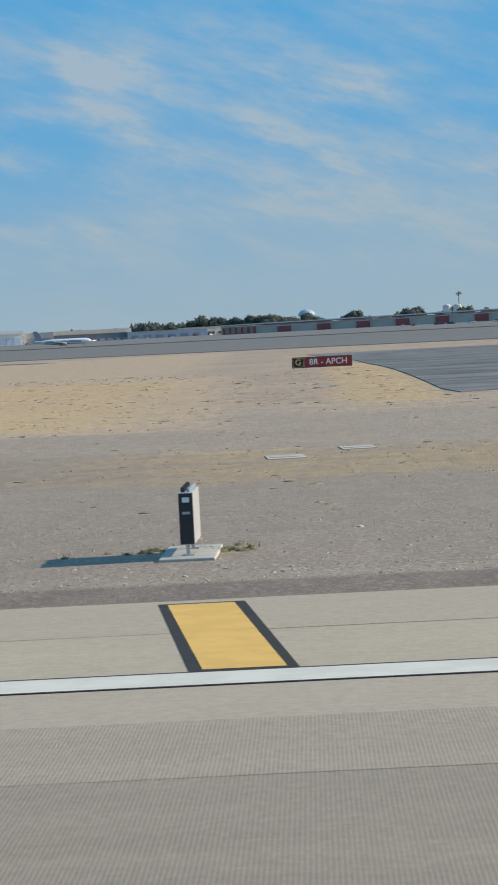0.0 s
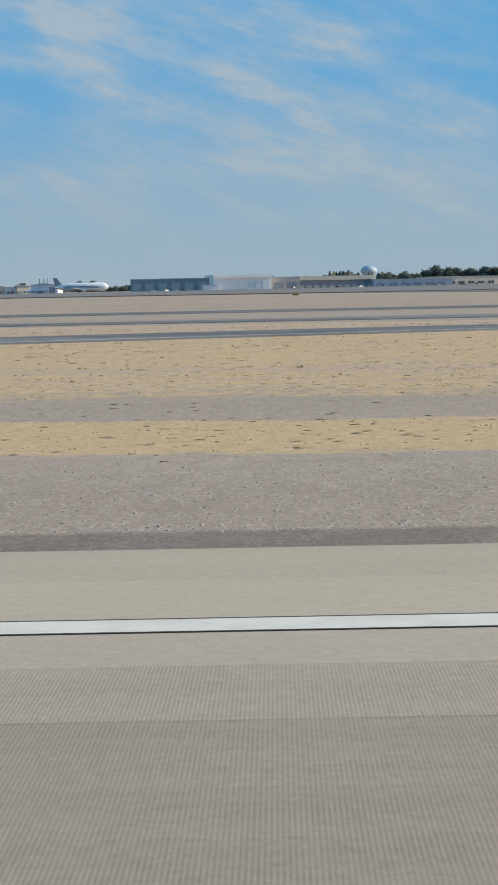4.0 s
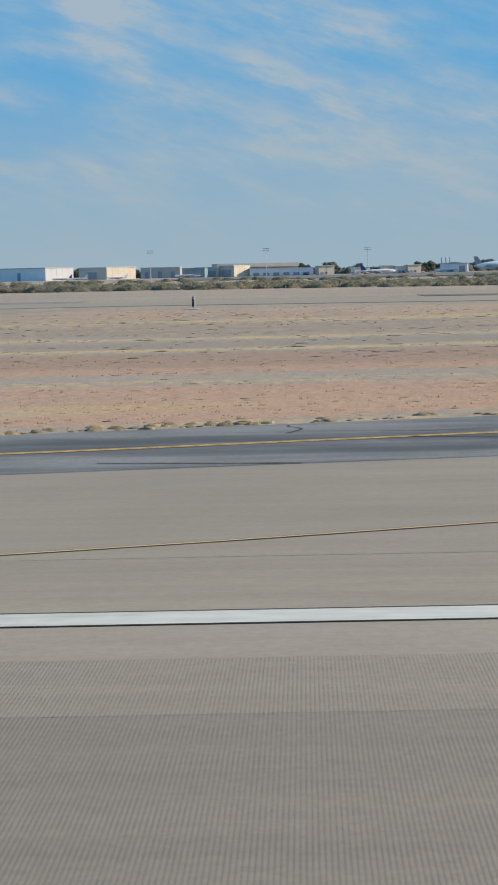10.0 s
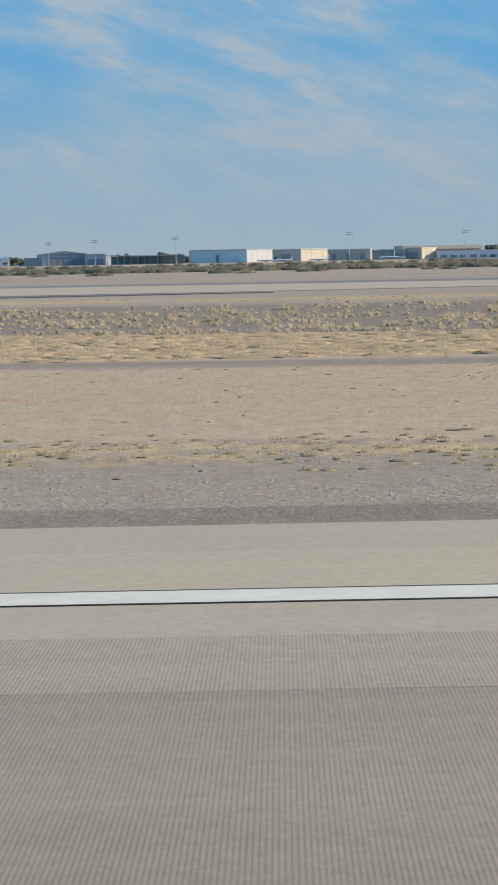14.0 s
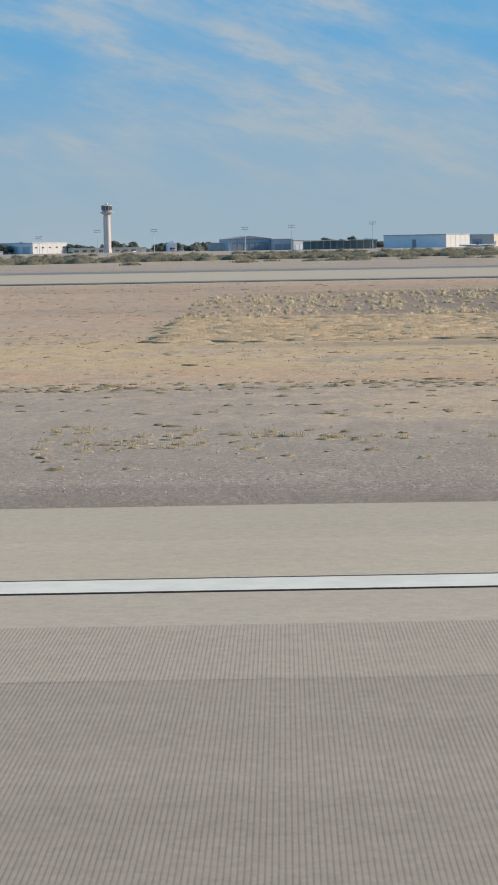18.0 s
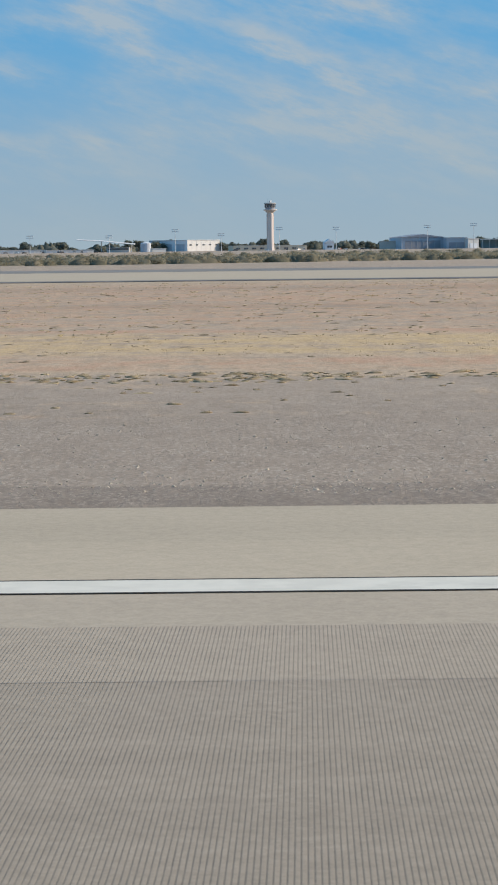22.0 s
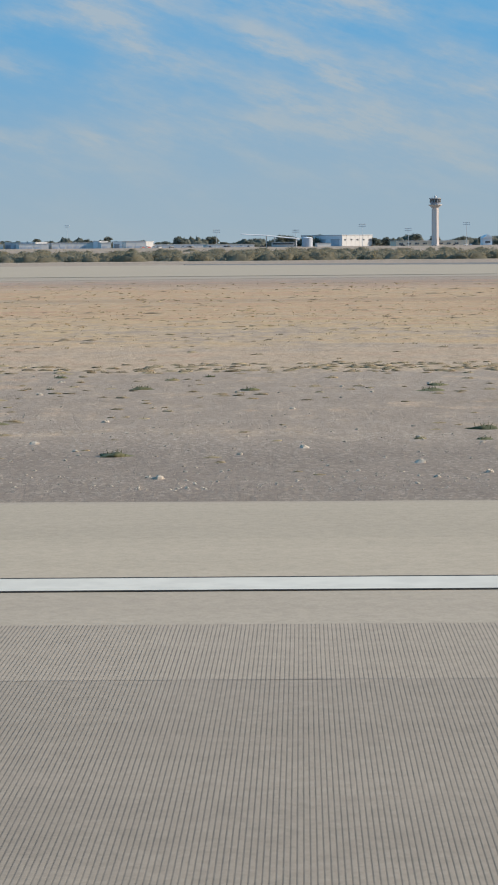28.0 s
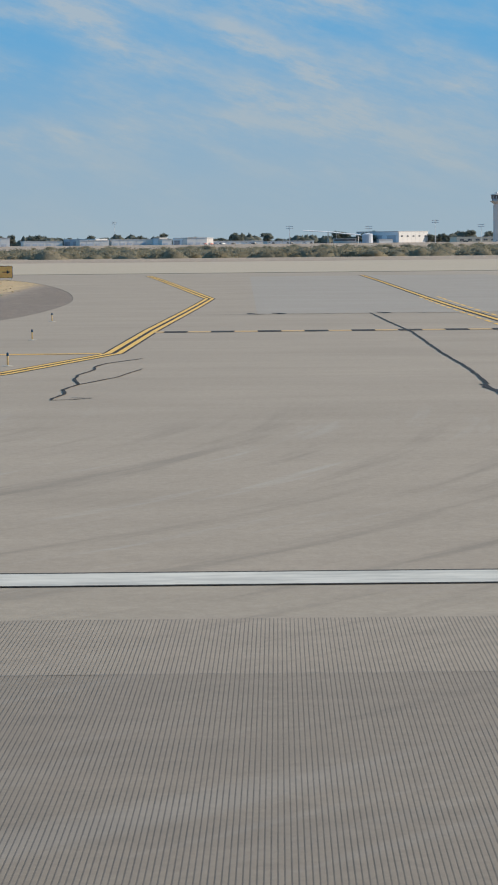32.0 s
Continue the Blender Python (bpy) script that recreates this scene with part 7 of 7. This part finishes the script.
woods_x = rng.uniform(-1690, 330, 1500)
woods_y = 2470 + rng.uniform(-20, 90, 1500)
w, h = rng.uniform(3.5, 7.5, 1500), rng.uniform(3.5, 8.0, 1500) + 4.0 * smooth01(woods_x, -420, -250)
h *= np.array([0.45 + 0.75 * max(0.0, min(1.0, 0.5 + 1.6 * noise.noise((px * 0.03, 4.1, 0.0)))) for px in woods_x])
crowns = np.repeat(np.arange(1500), 60)
d = rng.normal(0, 1, (len(crowns), 3))
d /= np.linalg.norm(d, axis=1)[:, None]
d[:, 2] = np.abs(d[:, 2])
c = np.stack([woods_x[crowns] + d[:, 0] * w[crowns] * 1.2, woods_y[crowns] + d[:, 1] * w[crowns], lie(woods_x, woods_y)[crowns] + d[:, 2] * h[crowns]], -1)
heaps("far_woods", mounds(woods_x, woods_y, w, h, rng, 10), (c[:, None] + rng.normal(0, 0.4, (len(c), 3, 3))).reshape(-1, 3), M_WOODS, "long dark green belt of trees on the horizon", "woods")


def palm():
    t = standing("palm_tree", 154, 2010, "tall palm tree with a round crown", "tree")
    part("trunk", lathe([(0.5, -2), (0.35, 10), (0.3, 24)], 8), M_BARK, t)
    r = np.random.default_rng(4)
    d = r.normal(0, 1, (150, 3))
    d /= np.linalg.norm(d, axis=1)[:, None]
    v = ((d * np.array((3.0, 3.0, 2.2)) * r.uniform(0.3, 1, (150, 1)) + (0, 0, 25))[:, None] + r.normal(0, 0.35, (150, 3, 3))).reshape(-1, 3)
    sheet_mesh("crown", v.tolist(), np.arange(len(v)).reshape(-1, 3).tolist(), M_LEAF, t)


palm()


def airliner(x, y, length, label, turn=0.0, tail=None, belly=None, name="airliner", fat=1.0):
    """Nose towards +x before turning."""
    t = standing(name, x, y, label, "aircraft", "parked aircraft", turn)
    s = length / 40.0
    r = 1.95 * s * fat
    body = lathe([(0.12 * r, 0), (0.45 * r, 0.02 * length), (0.78 * r, 0.055 * length), (r, 0.11 * length), (r, 0.66 * length), (0.72 * r, 0.82 * length), (0.32 * r, 0.95 * length), (0.1 * r, length)], 14)
    bmesh.ops.rotate(body, verts=body.verts[:], matrix=Matrix.Rotation(radians(-90), 3, "Y"))
    bmesh.ops.translate(body, verts=body.verts[:], vec=(length / 2, 0, 3.2 * s * (0.4 + 0.6 * fat)))
    part("fuselage", body, M_HULL, t, smooth=True)

    def fin(name, pts, thick, mat, axis="y"):
        bm = bmesh.new()
        off = Vector((0, thick / 2, 0)) if axis == "y" else Vector((0, 0, thick / 2))
        a = [bm.verts.new(Vector(p) * s + off * s) for p in pts]
        b = [bm.verts.new(Vector(p) * s - off * s) for p in pts]
        bm.faces.new(a)
        bm.faces.new(b[::-1])
        n = len(pts)
        for i in range(n):
            bm.faces.new((a[i], b[i], b[(i + 1) % n], a[(i + 1) % n]))
        bmesh.ops.recalc_face_normals(bm, faces=bm.faces[:])
        return part(name, bm, mat, t)

    fin("tail_fin", [(-12.5, 0, 4.6), (-17.6, 0, 11.2), (-20.2, 0, 11.2), (-18.6, 0, 4.4)], 0.35, tail or M_HULL_BLUE)
    for q in (1, -1):
        fin("wing", [(3.5, 1.5 * q, 2.4), (-4.5, 17 * q, 3.6), (-6.2, 17 * q, 3.6), (-3.8, 1.5 * q, 2.4)], 0.4, M_HULL_GREY, "z")
        fin("stabiliser", [(-14.5, 0.8 * q, 4.0), (-18.5, 6.5 * q, 4.4), (-19.8, 6.5 * q, 4.4), (-18, 0.8 * q, 4.0)], 0.25, M_HULL_GREY, "z")
        eng = lathe([(0.75 * s, 0), (0.95 * s, 0.5 * s), (0.9 * s, 2.4 * s), (0.5 * s, 3.6 * s)], 12)
        bmesh.ops.rotate(eng, verts=eng.verts[:], matrix=Matrix.Rotation(radians(-90), 3, "Y"))
        bmesh.ops.translate(eng, verts=eng.verts[:], vec=(3.2 * s, 5.6 * q * s, 1.5 * s))
        part("engine", eng, M_HULL_GREY, t, smooth=True)
        gear = part("gear_leg", box(0.3 * s, 0.3 * s, 1.8 * s, -1.5 * s, 2.6 * q * s, 0), M_STEEL, t)
        part("wheel", box(0.9 * s, 0.5 * s, 0.9 * s, -1.5 * s, 2.6 * q * s, 0, 0.2 * s), M_TYRE, gear)
    gear = part("nose_leg", box(0.25 * s, 0.25 * s, 1.8 * s, 15 * s, 0, 0), M_STEEL, t)
    part("wheel", box(0.7 * s, 0.4 * s, 0.7 * s, 15 * s, 0, 0, 0.15 * s), M_TYRE, gear)
    part("window_strip", box(24 * s, 2 * r + 0.03, 0.35 * s, 1 * s, 0, 3.0 * s * (0.4 + 0.6 * fat) + 0.5 * s), M_GLASS, t, "dark window strip")
    part("cheat_line", box(26 * s, 2 * r + 0.02, 0.7 * s, 0.5 * s, 0, 2.6 * s * (0.4 + 0.6 * fat)), belly or M_HULL_GREY, t)
    return t


airliner(-391, 1905, 46, "large white and grey airliner parked before a hangar", tail=M_HULL_GREY, fat=1.6)
airliner(-108, 1110, 28, "white regional jet on the apron", tail=M_HULL_GREY, name="regional_jet")
airliner(-494, 1900, 30, "white and grey jet parked on the apron", 8, M_HULL_BLUE, name="regional_jet")
airliner(-756, 1900, 17, "small white business jet beside the hangar", 190, M_HULL_BLUE, name="business_jet")
airliner(-742, 1890, 16, "small white business jet beside the hangar", 186, M_HULL, name="business_jet")
airliner(-712, 1930, 18, "small white business jet before the brown hangar", 200, M_HULL, name="business_jet")
airliner(-652, 1900, 22, "pale business jet on the apron", 175, M_HULL_GREY, name="business_jet")
airliner(-430, 1960, 26, "white jet parked behind the apron", 178, M_CAR_C, name="regional_jet")


def car(mat, label):
    t = thing("parked_car", Matrix(), label, "car", "parked cars")
    body = box(4.6, 1.85, 0.75, 0, 0, 0.32, 0.16)
    part("body", body, mat, t)
    cab = box(2.6, 1.65, 0.6, -0.2, 0, 1.0, 0.2)
    part("cabin", cab, M_GLASS, t)
    for x in (-1.4, 1.4):
        for y in (-0.85, 0.85):
            part("wheel", box(0.62, 0.22, 0.62, x, y, 0, 0.14), M_TYRE, t)
    return t


cars = [car(M_CAR_A, "white parked car on the far apron"), car(M_CAR_B, "dark parked car on the far apron"), car(M_CAR_C, "red parked car on the far apron")]
placed = [False] * 3
spots = [(rt.uniform(-300, -345), 1980, 0) for _ in range(8)] + [(rt.uniform(60, 170), 1290, 6) for _ in range(16)] + [(rt.uniform(-1360, -1230), 2180, 0) for _ in range(24)] + [(rt.uniform(-1120, -980), 2180, 0) for _ in range(12)] + [(rt.uniform(-560, -430), 2060, 0) for _ in range(10)] + [(rt.uniform(-60, -220), 1900, 0) for _ in range(14)]
for x, y, dy in spots:
    k = rt.choice((0, 0, 0, 1, 1, 2))
    y += rt.uniform(-8, 8)
    m = pose(x, y, ground_z(x, y) + LIFT, 0, 0, rt.choice((0, 45, 90)))
    if not placed[k]:
        placed[k] = True
        cars[k].matrix_world = m
        cars[k].matrix_basis = m
    else:
        copy_thing(cars[k], m)


# ---- the whole model at its scale ----
for ob in list(scene.objects):
    if ob.parent is None and ob.type not in {"CAMERA", "LIGHT"}:
        ob.matrix_basis = Matrix.Scale(MODEL, 4) @ ob.matrix_basis
